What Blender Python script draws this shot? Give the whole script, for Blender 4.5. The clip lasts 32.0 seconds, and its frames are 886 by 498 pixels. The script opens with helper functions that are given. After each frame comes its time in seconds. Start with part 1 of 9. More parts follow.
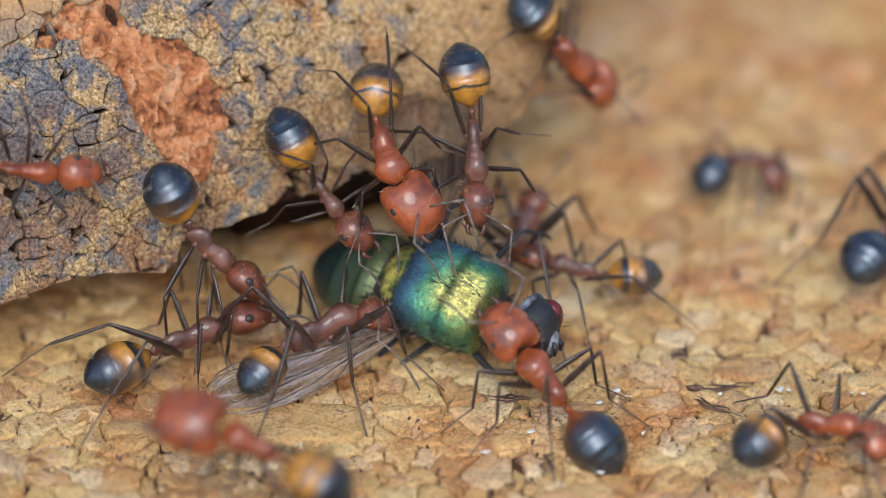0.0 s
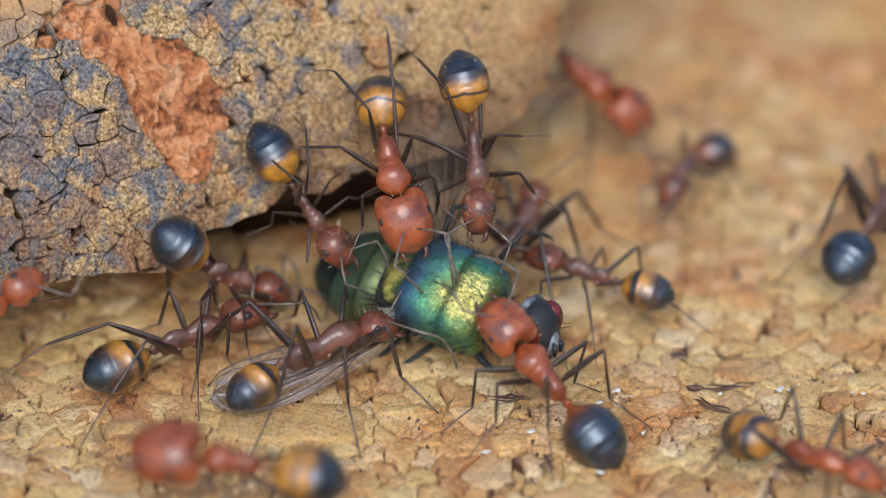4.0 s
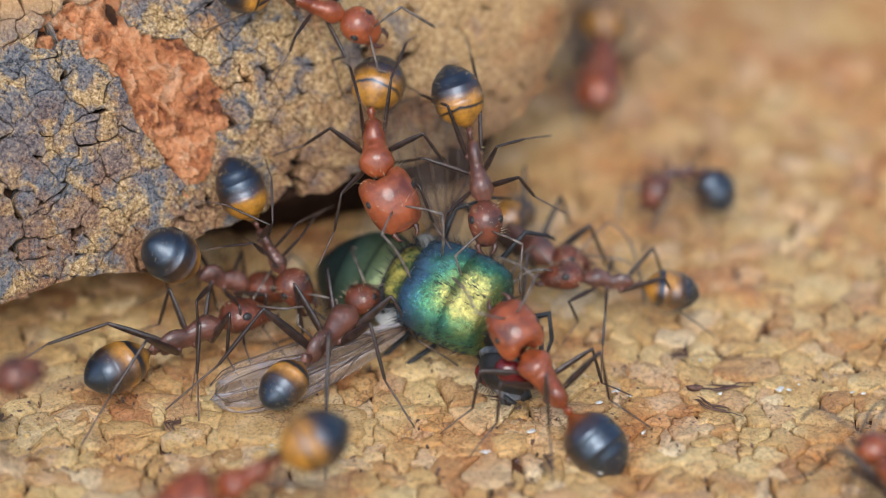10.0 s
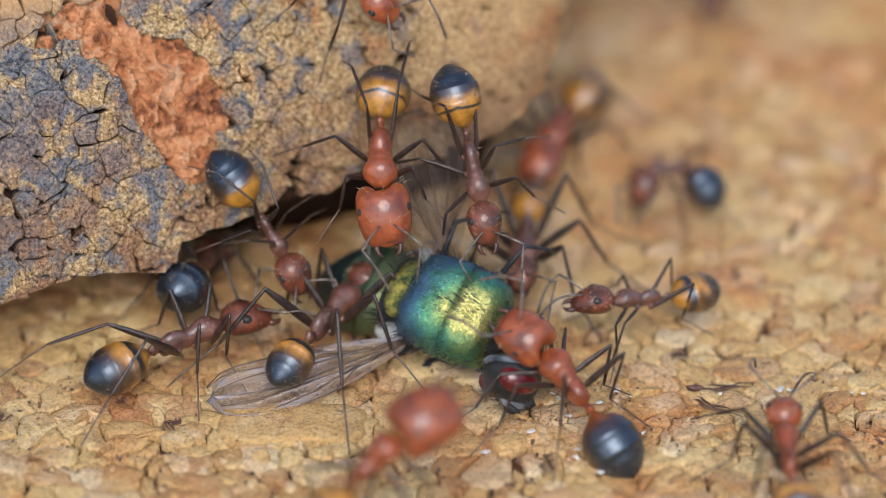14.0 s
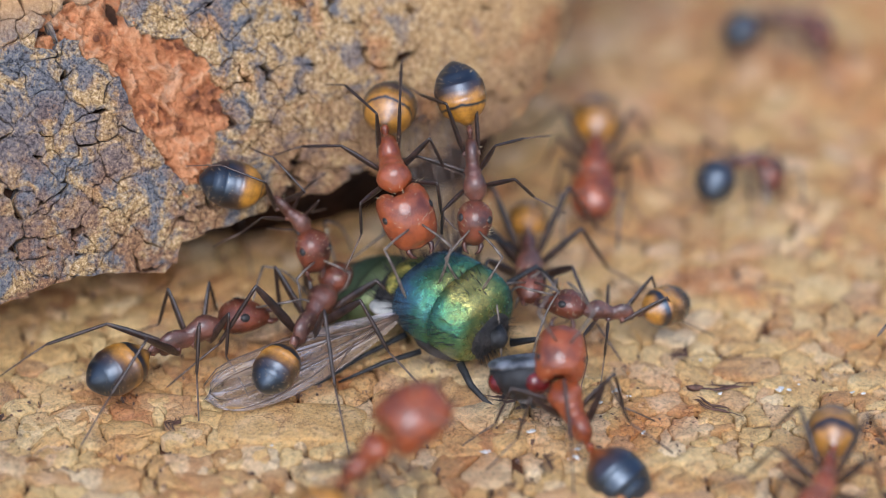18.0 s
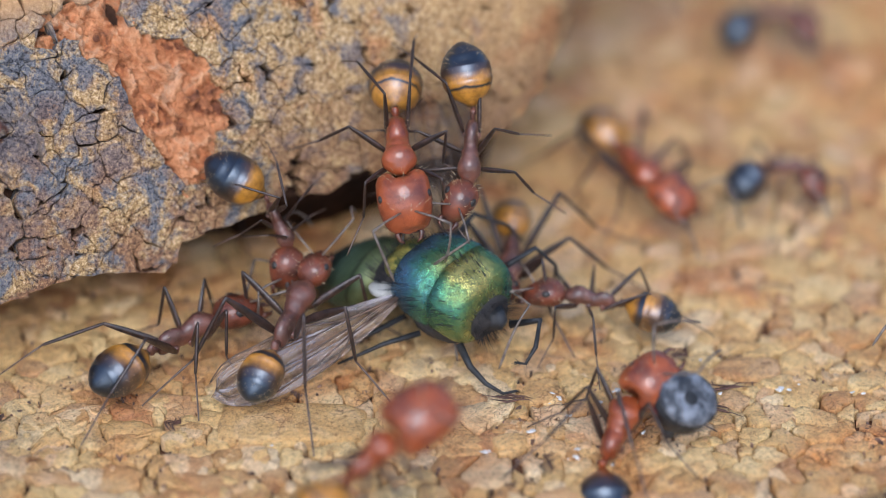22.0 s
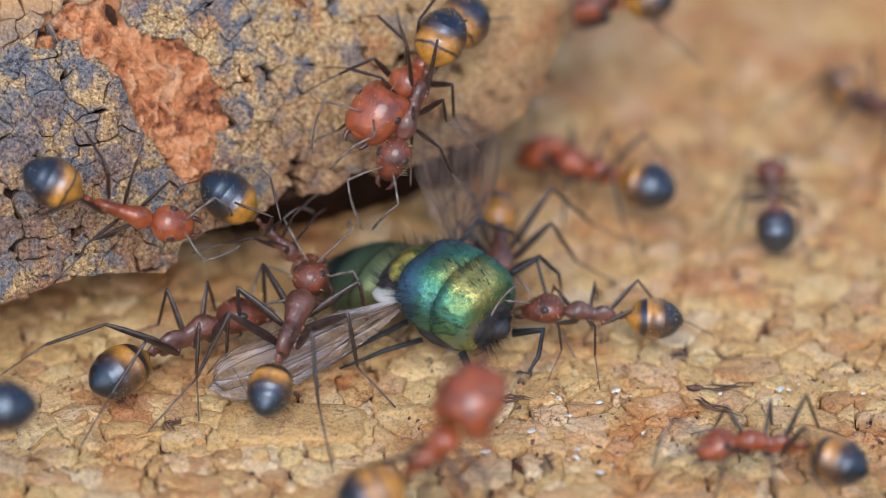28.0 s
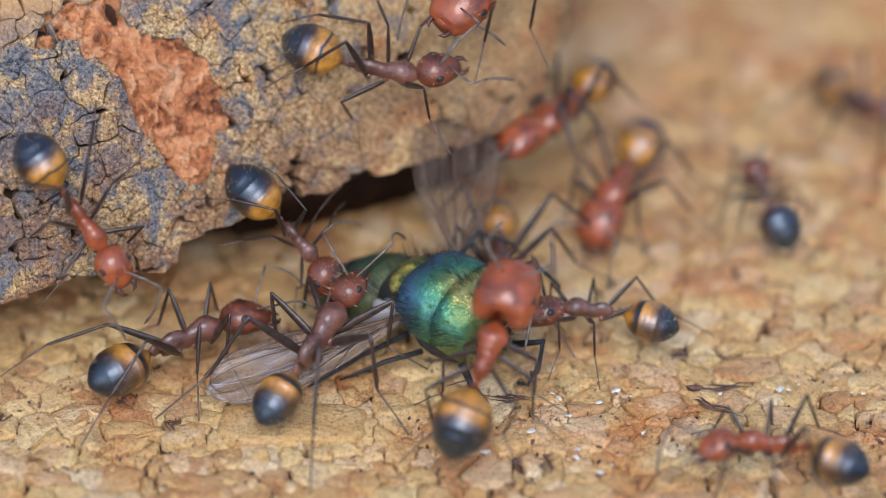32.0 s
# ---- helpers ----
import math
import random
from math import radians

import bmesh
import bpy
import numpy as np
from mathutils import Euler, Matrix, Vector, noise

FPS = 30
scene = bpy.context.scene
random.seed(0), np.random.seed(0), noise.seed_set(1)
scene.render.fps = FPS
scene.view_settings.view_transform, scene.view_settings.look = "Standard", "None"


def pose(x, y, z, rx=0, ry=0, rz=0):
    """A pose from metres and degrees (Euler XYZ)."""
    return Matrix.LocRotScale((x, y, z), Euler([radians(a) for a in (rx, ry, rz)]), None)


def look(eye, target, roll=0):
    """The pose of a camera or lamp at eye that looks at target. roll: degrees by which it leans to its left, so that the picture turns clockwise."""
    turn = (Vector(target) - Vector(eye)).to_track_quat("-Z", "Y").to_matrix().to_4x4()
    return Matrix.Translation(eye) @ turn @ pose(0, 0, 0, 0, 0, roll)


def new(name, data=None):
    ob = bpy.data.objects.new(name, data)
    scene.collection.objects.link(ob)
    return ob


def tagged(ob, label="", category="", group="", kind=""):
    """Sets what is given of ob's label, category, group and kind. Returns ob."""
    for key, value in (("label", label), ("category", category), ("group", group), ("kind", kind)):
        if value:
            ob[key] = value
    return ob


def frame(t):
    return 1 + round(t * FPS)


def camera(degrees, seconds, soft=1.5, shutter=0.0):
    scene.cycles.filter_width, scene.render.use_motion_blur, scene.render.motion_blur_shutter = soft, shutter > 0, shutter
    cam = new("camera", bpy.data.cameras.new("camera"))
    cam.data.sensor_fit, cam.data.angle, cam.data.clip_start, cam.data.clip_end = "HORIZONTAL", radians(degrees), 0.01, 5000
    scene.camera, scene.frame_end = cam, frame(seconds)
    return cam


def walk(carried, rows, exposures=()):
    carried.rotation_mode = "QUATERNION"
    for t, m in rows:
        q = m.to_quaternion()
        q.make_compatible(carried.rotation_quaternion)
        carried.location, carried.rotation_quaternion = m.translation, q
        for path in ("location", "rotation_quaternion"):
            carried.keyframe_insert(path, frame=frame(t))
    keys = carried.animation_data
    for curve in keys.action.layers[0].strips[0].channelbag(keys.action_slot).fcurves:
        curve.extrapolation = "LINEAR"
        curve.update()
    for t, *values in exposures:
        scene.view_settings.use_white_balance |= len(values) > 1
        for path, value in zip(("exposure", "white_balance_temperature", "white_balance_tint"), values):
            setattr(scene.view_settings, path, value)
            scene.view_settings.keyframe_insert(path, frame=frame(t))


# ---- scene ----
# A still macro view, about 25 mm wide, of ants round a dead fly beside a piece of bark.
MM = 0.001
cam = camera(11.935, 32.0, soft=0.6, shutter=0.5)
cam.data.dof.use_dof = True
cam.data.dof.focus_distance = 0.1197
cam.data.dof.aperture_fstop = 29
EYE, AIM = (0.0, -0.09574, 0.07249), (0.0, 0.00256, 0.00366)
walk(cam, [(0, look(EYE, AIM)), (32, look(EYE, AIM))], exposures=[(0, 0.38, 6060, 8), (14.5, 0.38, 6060, 9), (16.5, 0.40, 5720, 12), (25.5, 0.40, 5680, 12), (27.5, 0.39, 5900, 11), (32, 0.39, 5760, 11)])

# ---- light: bright overcast sky ----
world = bpy.data.worlds.new("sky")
scene.world = world
world.use_nodes = True
wn = world.node_tree.nodes
sky = wn.new("ShaderNodeTexSky")
sky.sky_type, sky.sun_disc = "NISHITA", False
sky.sun_elevation, sky.sun_rotation = radians(46), radians(185)
sky.air_density, sky.dust_density = 1.0, 3.0
wn["Background"].inputs[1].default_value = 0.15
world.node_tree.links.new(sky.outputs[0], wn["Background"].inputs[0])
sun_data = bpy.data.lights.new("sun", "SUN")
sun_data.energy, sun_data.angle, sun_data.color = 1.4, radians(36), (1.0, 0.98, 0.95)
sun = new("sun", sun_data)
sun.matrix_world = look((0.03, -0.41, 0.44), (0, 0, 0))


# ---- materials ----
def shade(name, build, rough=0.5, metal=0.0, spec=0.5, coat=0.0, bump=(0, 0), trans=0.0, alpha=1.0, rvar=0.0):
    """A node material; build(nodes, links, vec) gives the colour socket. bump: (scale per metre, strength)."""
    m = bpy.data.materials.new(name)
    m.use_nodes = True
    n, l = m.node_tree.nodes, m.node_tree.links
    p = n["Principled BSDF"]
    p.inputs["Roughness"].default_value, p.inputs["Metallic"].default_value = rough, metal
    p.inputs["Specular IOR Level"].default_value = spec
    p.inputs["Coat Weight"].default_value = coat
    p.inputs["Coat Roughness"].default_value = 0.12
    p.inputs["Coat IOR"].default_value = 1.55
    p.inputs["Transmission Weight"].default_value, p.inputs["Alpha"].default_value = trans, alpha
    co = n.new("ShaderNodeTexCoord")
    c = build(n, l, co.outputs["Object"])
    l.new(c, p.inputs["Base Color"])
    if bump[1]:
        t = noise_tex(n, l, co.outputs["Object"], bump[0], 8, 0.7)
        b = n.new("ShaderNodeBump")
        b.inputs["Strength"].default_value, b.inputs["Distance"].default_value = bump[1], 0.00016
        l.new(t, b.inputs["Height"])
        l.new(b.outputs[0], p.inputs["Normal"])
    if rvar:
        t = noise_tex(n, l, co.outputs["Object"], 2600, 4, 0.6)
        mr = n.new("ShaderNodeMapRange")
        mr.inputs["To Min"].default_value, mr.inputs["To Max"].default_value = max(0.02, rough - rvar), min(1, rough + rvar)
        l.new(t, mr.inputs["Value"])
        l.new(mr.outputs[0], p.inputs["Roughness"])
    return m


def noise_tex(n, l, vec, scale, detail=4, rough=0.5, dist=0.0):
    t = n.new("ShaderNodeTexNoise")
    t.inputs["Scale"].default_value, t.inputs["Detail"].default_value = scale, detail
    t.inputs["Roughness"].default_value, t.inputs["Distortion"].default_value = rough, dist
    l.new(vec, t.inputs["Vector"])
    return t.outputs["Fac"]


def ramp(n, l, fac, stops):
    r = n.new("ShaderNodeValToRGB")
    e = r.color_ramp.elements
    while len(e) < len(stops):
        e.new(0.5)
    for el, (pos, col) in zip(e, stops):
        el.position, el.color = pos, (*col, 1)
    l.new(fac, r.inputs[0])
    return r.outputs[0]


def mixed(n, l, fac, a, b, blend="MIX"):
    m = n.new("ShaderNodeMix")
    m.data_type, m.blend_type = "RGBA", blend
    for sock, v in ((m.inputs[0], fac), (m.inputs[6], a), (m.inputs[7], b)):
        if isinstance(v, (int, float)):
            sock.default_value = v
        elif isinstance(v, tuple):
            sock.default_value = (*v, 1)
        else:
            l.new(v, sock)
    return m.outputs[2]


def own_random(n, l):
    """A number of its own for each piece, joined or not."""
    o, g = n.new("ShaderNodeObjectInfo"), n.new("ShaderNodeNewGeometry")
    a = n.new("ShaderNodeMath")
    a.operation = "ADD"
    l.new(o.outputs["Random"], a.inputs[0])
    l.new(g.outputs["Random Per Island"], a.inputs[1])
    f = n.new("ShaderNodeMath")
    f.operation = "FRACT"
    l.new(a.outputs[0], f.inputs[0])
    return f.outputs[0]


def two_tone(a, b, scale, lo=0.35, hi=0.65, detail=5):
    def build(n, l, v):
        return ramp(n, l, noise_tex(n, l, v, scale, detail, 0.6), [(lo, a), (hi, b)])
    return build


def chip_colour(n, l, v):
    own = ramp(n, l, own_random(n, l), [(0, (0.40, 0.20, 0.09)), (0.16, (0.52, 0.33, 0.13)), (0.5, (0.62, 0.455, 0.20)),
                                       (0.74, (0.70, 0.54, 0.28)), (0.83, (0.74, 0.61, 0.40)), (0.9, (0.58, 0.43, 0.26)), (1, (0.46, 0.25, 0.12))])
    grain = ramp(n, l, noise_tex(n, l, v, 900, 6, 0.6, 0.6), [(0.30, (0.32, 0.14, 0.05)), (0.40, (0.52, 0.33, 0.12)), (0.54, (0.60, 0.44, 0.19)), (0.70, (0.78, 0.65, 0.41))])
    c = mixed(n, l, 0.34, own, grain)
    stain = ramp(n, l, noise_tex(n, l, v, 260, 5, 0.6), [(0.46, (1, 1, 1)), (0.68, (0.86, 0.58, 0.42))])
    c = mixed(n, l, 1.0, c, stain, "MULTIPLY")
    vor = n.new("ShaderNodeTexVoronoi")
    vor.feature = "DISTANCE_TO_EDGE"
    vor.inputs["Scale"].default_value = 1500
    warp = n.new("ShaderNodeTexNoise")
    warp.inputs["Scale"].default_value, warp.inputs["Detail"].default_value = 900, 5
    l.new(v, warp.inputs["Vector"])
    bent = n.new("ShaderNodeMix")
    bent.data_type, bent.blend_type = "RGBA", "LINEAR_LIGHT"
    bent.inputs[0].default_value = 0.0011
    l.new(v, bent.inputs[6])
    l.new(warp.outputs["Color"], bent.inputs[7])
    l.new(bent.outputs[2], vor.inputs["Vector"])
    seam = ramp(n, l, vor.outputs["Distance"], [(0.0, (0.25, 0.14, 0.10)), (0.035, (1, 1, 1))])
    some = ramp(n, l, noise_tex(n, l, v, 500, 3, 0.5), [(0.50, (0, 0, 0)), (0.62, (1, 1, 1))])
    c = mixed(n, l, some, c, mixed(n, l, 1.0, c, seam, "MULTIPLY"))
    speck = ramp(n, l, noise_tex(n, l, v, 3800, 3, 0.6), [(0.28, (0.25, 0.14, 0.10)), (0.36, (1, 1, 1))])
    c = mixed(n, l, 0.85, c, speck, "MULTIPLY")
    dust = ramp(n, l, noise_tex(n, l, v, 9000, 6, 0.75), [(0.38, (0.55, 0.46, 0.40)), (0.45, (1, 1, 1)), (0.60, (1.35, 1.34, 1.28))])
    c = mixed(n, l, 0.8, c, dust, "MULTIPLY")
    # tint by place: paler and yellower up front, more orange towards the back
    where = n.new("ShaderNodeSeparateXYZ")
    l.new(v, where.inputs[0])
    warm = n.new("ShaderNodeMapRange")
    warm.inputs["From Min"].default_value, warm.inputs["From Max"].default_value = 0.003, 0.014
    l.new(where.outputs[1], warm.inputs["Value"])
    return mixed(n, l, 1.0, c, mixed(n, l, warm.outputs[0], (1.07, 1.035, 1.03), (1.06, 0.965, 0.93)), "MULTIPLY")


def bark_colour(n, l, v):
    big = noise_tex(n, l, v, 1300, 10, 0.68, 0.6)
    fine = noise_tex(n, l, v, 9500, 7, 0.8)
    ochre = ramp(n, l, fine, [(0.39, (0.075, 0.038, 0.022)), (0.45, (0.36, 0.222, 0.092)), (0.53, (0.56, 0.37, 0.158)), (0.62, (0.90, 0.72, 0.46))])
    grey = ramp(n, l, fine, [(0.39, (0.025, 0.026, 0.034)), (0.465, (0.125, 0.128, 0.145)), (0.56, (0.235, 0.236, 0.248)), (0.61, (0.36, 0.29, 0.19)), (0.69, (0.70, 0.52, 0.24))])
    own = n.new("ShaderNodeMath")
    own.operation = "MULTIPLY_ADD"
    l.new(own_random(n, l), own.inputs[0])
    own.inputs[1].default_value = 0.03
    where = n.new("ShaderNodeSeparateXYZ")
    l.new(v, where.inputs[0])
    far = n.new("ShaderNodeMath")
    far.operation = "MULTIPLY_ADD"
    l.new(where.outputs[0], far.inputs[0])
    far.inputs[1].default_value = -11.0
    l.new(big, far.inputs[2])
    l.new(far.outputs[0], own.inputs[2])
    split = n.new("ShaderNodeMapRange")
    split.inputs["From Min"].default_value, split.inputs["From Max"].default_value = 0.425, 0.535
    l.new(own.outputs[0], split.inputs["Value"])
    c = mixed(n, l, split.outputs[0], ochre, grey)
    top = n.new("ShaderNodeMapRange")
    top.inputs["From Min"].default_value, top.inputs["From Max"].default_value = 0.0030, 0.0012
    l.new(where.outputs[0], top.inputs["Value"])
    high = n.new("ShaderNodeMapRange")
    high.inputs["From Min"].default_value, high.inputs["From Max"].default_value = 0.0058, 0.0068
    l.new(where.outputs[2], high.inputs["Value"])
    corner = n.new("ShaderNodeMath")
    corner.operation = "MULTIPLY"
    l.new(top.outputs[0], corner.inputs[0])
    l.new(high.outputs[0], corner.inputs[1])
    c = mixed(n, l, corner.outputs[0], c, mixed(n, l, 0.75, ochre, (0.62, 0.36, 0.17)))
    tip = n.new("ShaderNodeMapRange")
    tip.inputs["From Min"].default_value, tip.inputs["From Max"].default_value = 0.0075, 0.0135
    tip.inputs["To Max"].default_value = 0.7
    l.new(where.outputs[0], tip.inputs["Value"])
    c = mixed(n, l, tip.outputs[0], c, ramp(n, l, fine, [(0.38, (0.36, 0.19, 0.075)), (0.5, (0.60, 0.36, 0.15)), (0.64, (0.74, 0.52, 0.26))]))
    rust = ramp(n, l, noise_tex(n, l, v, 700, 4, 0.6), [(0.52, (1, 1, 1)), (0.66, (0.95, 0.50, 0.30))])
    c = mixed(n, l, 0.55, c, rust, "MULTIPLY")
    low = n.new("ShaderNodeMapRange")
    low.inputs["From Min"].default_value, low.inputs["From Max"].default_value = 0.0052, 0.0
    l.new(where.outputs[2], low.inputs["Value"])
    patch = n.new("ShaderNodeMath")
    patch.operation = "MULTIPLY"
    l.new(low.outputs[0], patch.inputs[0])
    l.new(ramp(n, l, noise_tex(n, l, v, 520, 6, 0.7), [(0.43, (0, 0, 0)), (0.51, (1, 1, 1))]), patch.inputs[1])
    orange = ramp(n, l, fine, [(0.37, (0.045, 0.026, 0.022)), (0.46, (0.21, 0.105, 0.058)), (0.55, (0.38, 0.20, 0.095)), (0.66, (0.64, 0.42, 0.22))])
    return mixed(n, l, patch.outputs[0], c, orange)


def wound_colour(n, l, v):
    c = ramp(n, l, noise_tex(n, l, v, 950, 7, 0.62, 0.8), [(0.36, (0.20, 0.075, 0.04)), (0.44, (0.52, 0.205, 0.085)), (0.55, (0.66, 0.315, 0.15)), (0.70, (0.68, 0.44, 0.28))])
    fibre = ramp(n, l, noise_tex(n, l, v, 2900, 9, 0.8, 1.2), [(0.34, (0.42, 0.30, 0.26)), (0.45, (0.95, 0.95, 0.95)), (0.60, (1.25, 1.35, 1.4))])
    return mixed(n, l, 0.75, c, fibre, "MULTIPLY")


def gaster_colour(stops):
    def build(n, l, v):
        g = n.new("ShaderNodeTexCoord")
        s = n.new("ShaderNodeSeparateXYZ")
        l.new(g.outputs["Generated"], s.inputs[0])
        a = n.new("ShaderNodeMath")
        a.operation = "MULTIPLY_ADD"
        l.new(noise_tex(n, l, v, 1500, 3, 0.5), a.inputs[0])
        a.inputs[1].default_value = 0.13
        l.new(s.outputs[0], a.inputs[2])
        dirt = ramp(n, l, noise_tex(n, l, v, 2600, 6, 0.7), [(0.36, (0.42, 0.38, 0.36)), (0.6, (1.1, 1.1, 1.1))])
        # the amber keeps to the middle of the back; the flanks are black
        side = n.new("ShaderNodeMath")
        side.operation = "SUBTRACT"
        l.new(s.outputs[1], side.inputs[0])
        side.inputs[1].default_value = 0.5
        wide = n.new("ShaderNodeMath")
        wide.operation = "ABSOLUTE"
        l.new(side.outputs[0], wide.inputs[0])
        rim = n.new("ShaderNodeMath")
        rim.operation = "MULTIPLY_ADD"
        l.new(noise_tex(n, l, v, 1900, 4, 0.6), rim.inputs[0])
        rim.inputs[1].default_value = 0.14
        l.new(wide.outputs[0], rim.inputs[2])
        flank = ramp(n, l, rim.outputs[0], [(0.44, (0, 0, 0)), (0.57, (1, 1, 1))])
        c = mixed(n, l, flank, ramp(n, l, a.outputs[0], stops), DKA)
        return mixed(n, l, 0.8, c, dirt, "MULTIPLY")
    return build


# BLK leans blue to carry some of the sky's reflection
BLK, AMB, DKA = (0.009, 0.010, 0.014), (0.50, 0.225, 0.020), (0.060, 0.026, 0.008)
ANT_RED = shade("ant_red", two_tone((0.040, 0.011, 0.007), (0.19, 0.048, 0.020), 1900, 0.34, 0.62), 0.42, spec=0.4, coat=0.6, bump=(7500, 0.45), rvar=0.1)
ANT_BROWN = shade("ant_brown", two_tone((0.045, 0.015, 0.010), (0.195, 0.066, 0.038), 1600), 0.38, spec=0.8, coat=0.6, bump=(7500, 0.5), rvar=0.1)
MAJOR_RED = shade("major_red", two_tone((0.12, 0.023, 0.008), (0.34, 0.076, 0.020), 1600, 0.34, 0.62), 0.42, spec=0.4, coat=0.7, bump=(7000, 0.4), rvar=0.1)
LEG_DARK = shade("leg_dark", two_tone((0.010, 0.006, 0.005), (0.050, 0.027, 0.020), 4500), 0.36, spec=0.6, coat=0.35, bump=(9000, 0.3), rvar=0.1)
LEG_PALE = shade("leg_pale", two_tone((0.045, 0.028, 0.020), (0.15, 0.095, 0.07), 4500), 0.4, spec=0.7, bump=(9000, 0.3))
FEELER = shade("feeler", two_tone((0.07, 0.052, 0.042), (0.22, 0.18, 0.15), 4000), 0.42)
EYE_DARK = shade("ant_eye", two_tone((0.016, 0.014, 0.014), (0.045, 0.040, 0.038), 30000), 0.36, spec=0.3)
HAIR = shade("pale_hair", two_tone((0.30, 0.22, 0.12), (0.52, 0.42, 0.26), 3000), 0.5)
GASTERS = {
    "banded": shade("gaster_banded", gaster_colour([(0.0, BLK), (0.26, BLK), (0.40, DKA), (0.54, AMB), (0.67, AMB), (0.69, BLK), (0.735, BLK), (0.76, DKA), (0.84, AMB), (0.94, AMB), (1, DKA)]), 0.4, spec=0.6, coat=0.6, bump=(9000, 0.12), rvar=0.08),
    "amber": shade("gaster_amber", gaster_colour([(0.0, BLK), (0.36, BLK), (0.49, DKA), (0.60, AMB), (0.68, AMB), (0.705, BLK), (0.715, BLK), (0.75, AMB), (0.93, AMB), (1, DKA)]), 0.4, spec=0.6, coat=0.6, bump=(9000, 0.12), rvar=0.08),
    "black": shade("gaster_black", gaster_colour([(0.0, BLK), (0.46, BLK), (0.60, DKA), (0.70, AMB), (0.9, AMB), (0.92, DKA), (0.94, AMB), (1, DKA)]), 0.38, spec=0.6, coat=0.8, bump=(9000, 0.12), rvar=0.08),
    "dark": shade("gaster_dark", gaster_colour([(0.0, (0.016, 0.019, 0.026)), (0.62, (0.016, 0.019, 0.026)), (0.80, (0.06, 0.03, 0.018)), (0.93, (0.30, 0.085, 0.018)), (1, (0.38, 0.10, 0.02))]), 0.34, spec=0.6, coat=0.6, bump=(9000, 0.12), rvar=0.08),
}
# blue tint added to the gloss to imitate a blue sky reflected
for m in GASTERS.values():
    p = m.node_tree.nodes["Principled BSDF"]
    p.inputs["Specular Tint"].default_value = (0.6, 0.78, 1.0, 1)
    p.inputs["Specular IOR Level"].default_value = 1.0
    p.inputs["IOR"].default_value = 1.55
    p.inputs["Coat Weight"].default_value = 0.3
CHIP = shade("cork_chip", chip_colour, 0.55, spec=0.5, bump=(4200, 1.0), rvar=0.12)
SOIL = shade("cork_gap", two_tone((0.03, 0.014, 0.009), (0.13, 0.06, 0.03), 900), 0.9, spec=0.2, bump=(2500, 0.6))
BARK = shade("bark_scale", bark_colour, 0.75, spec=0.35, bump=(6500, 1.0))
# darker than bare wood: cracks and the hollow's shade share this colour
CRACK_SHADE = shade("bark_crack_shade", two_tone((0.018, 0.012, 0.010), (0.085, 0.043, 0.026), 1500), 0.95, spec=0.1, bump=(4000, 0.7))
WOUND = shade("inner_bark", wound_colour, 0.8, spec=0.25, bump=(3500, 1.0))


# ---- mesh helpers ----
def part(name, bm, material, parent=None, label="", smooth=True):
    me = bpy.data.meshes.new(name)
    bmesh.ops.recalc_face_normals(bm, faces=bm.faces)
    bm.to_mesh(me)
    bm.free()
    if smooth:
        me.shade_smooth()
    me.materials.append(material)
    ob = new(name, me)
    ob.parent = parent
    return tagged(ob, label)


def plain(name, verts, faces, material, parent=None, smooth=False):
    me = bpy.data.meshes.new(name)
    me.from_pydata(verts, [], faces)
    me.materials.append(material)
    if smooth:
        me.shade_smooth()
    ob = new(name, me)
    ob.parent = parent
    return ob


def rings_to(bm, loops):
    """Skin between loops of points, closed at both ends."""
    vs = [[bm.verts.new(p) for p in loop] for loop in loops]
    k = len(vs[0])
    for a, b in zip(vs, vs[1:]):
        for i in range(k):
            bm.faces.new((a[i], a[(i + 1) % k], b[(i + 1) % k], b[i]))
    bm.faces.new(vs[0])
    bm.faces.new(vs[-1])


def loft(bm, rings, n=14):
    """rings: x, z, half width, half height, in millimetres."""
    rings_to(bm, [[(x * MM, ry * math.cos(2 * math.pi * i / n) * MM, (z + rz * math.sin(2 * math.pi * i / n)) * MM) for i in range(n)]
                  for x, z, ry, rz in rings])


def tube(bm, pts, radii, n=7):
    pts = [Vector(p) * MM for p in pts]
    loops = []
    for i, p in enumerate(pts):
        d = (pts[min(i + 1, len(pts) - 1)] - pts[max(i - 1, 0)]).normalized()
        q = d.to_track_quat("Z", "Y")
        loops.append([p + q @ Vector((math.cos(2 * math.pi * j / n), math.sin(2 * math.pi * j / n), 0)) * radii[i] * MM for j in range(n)])
    rings_to(bm, loops)


def ball(bm, centre, radii, n=12, m=8):
    loft_rings = []
    for i in range(m):
        a = math.pi * (i + 0.35) / (m - 0.3)
        loft_rings.append((centre[0] - radii[0] * math.cos(a), centre[2], radii[1] * math.sin(a), radii[2] * math.sin(a)))
    loops = [[(x * MM, (centre[1] + ry * math.cos(2 * math.pi * k / n)) * MM, (z + rz * math.sin(2 * math.pi * k / n)) * MM) for k in range(n)]
             for x, z, ry, rz in loft_rings]
    rings_to(bm, loops)


def spike(bm, base, tip, r):
    base, tip = Vector(base), Vector(tip)
    q = (tip - base).to_track_quat("Z", "Y")
    a = [bm.verts.new((base + q @ Vector((math.cos(t) * r, math.sin(t) * r, 0))) * MM) for t in (0, 2.1, 4.2)]
    b = bm.verts.new(tip * MM)
    for i in range(3):
        bm.faces.new((a[i], a[(i + 1) % 3], b))


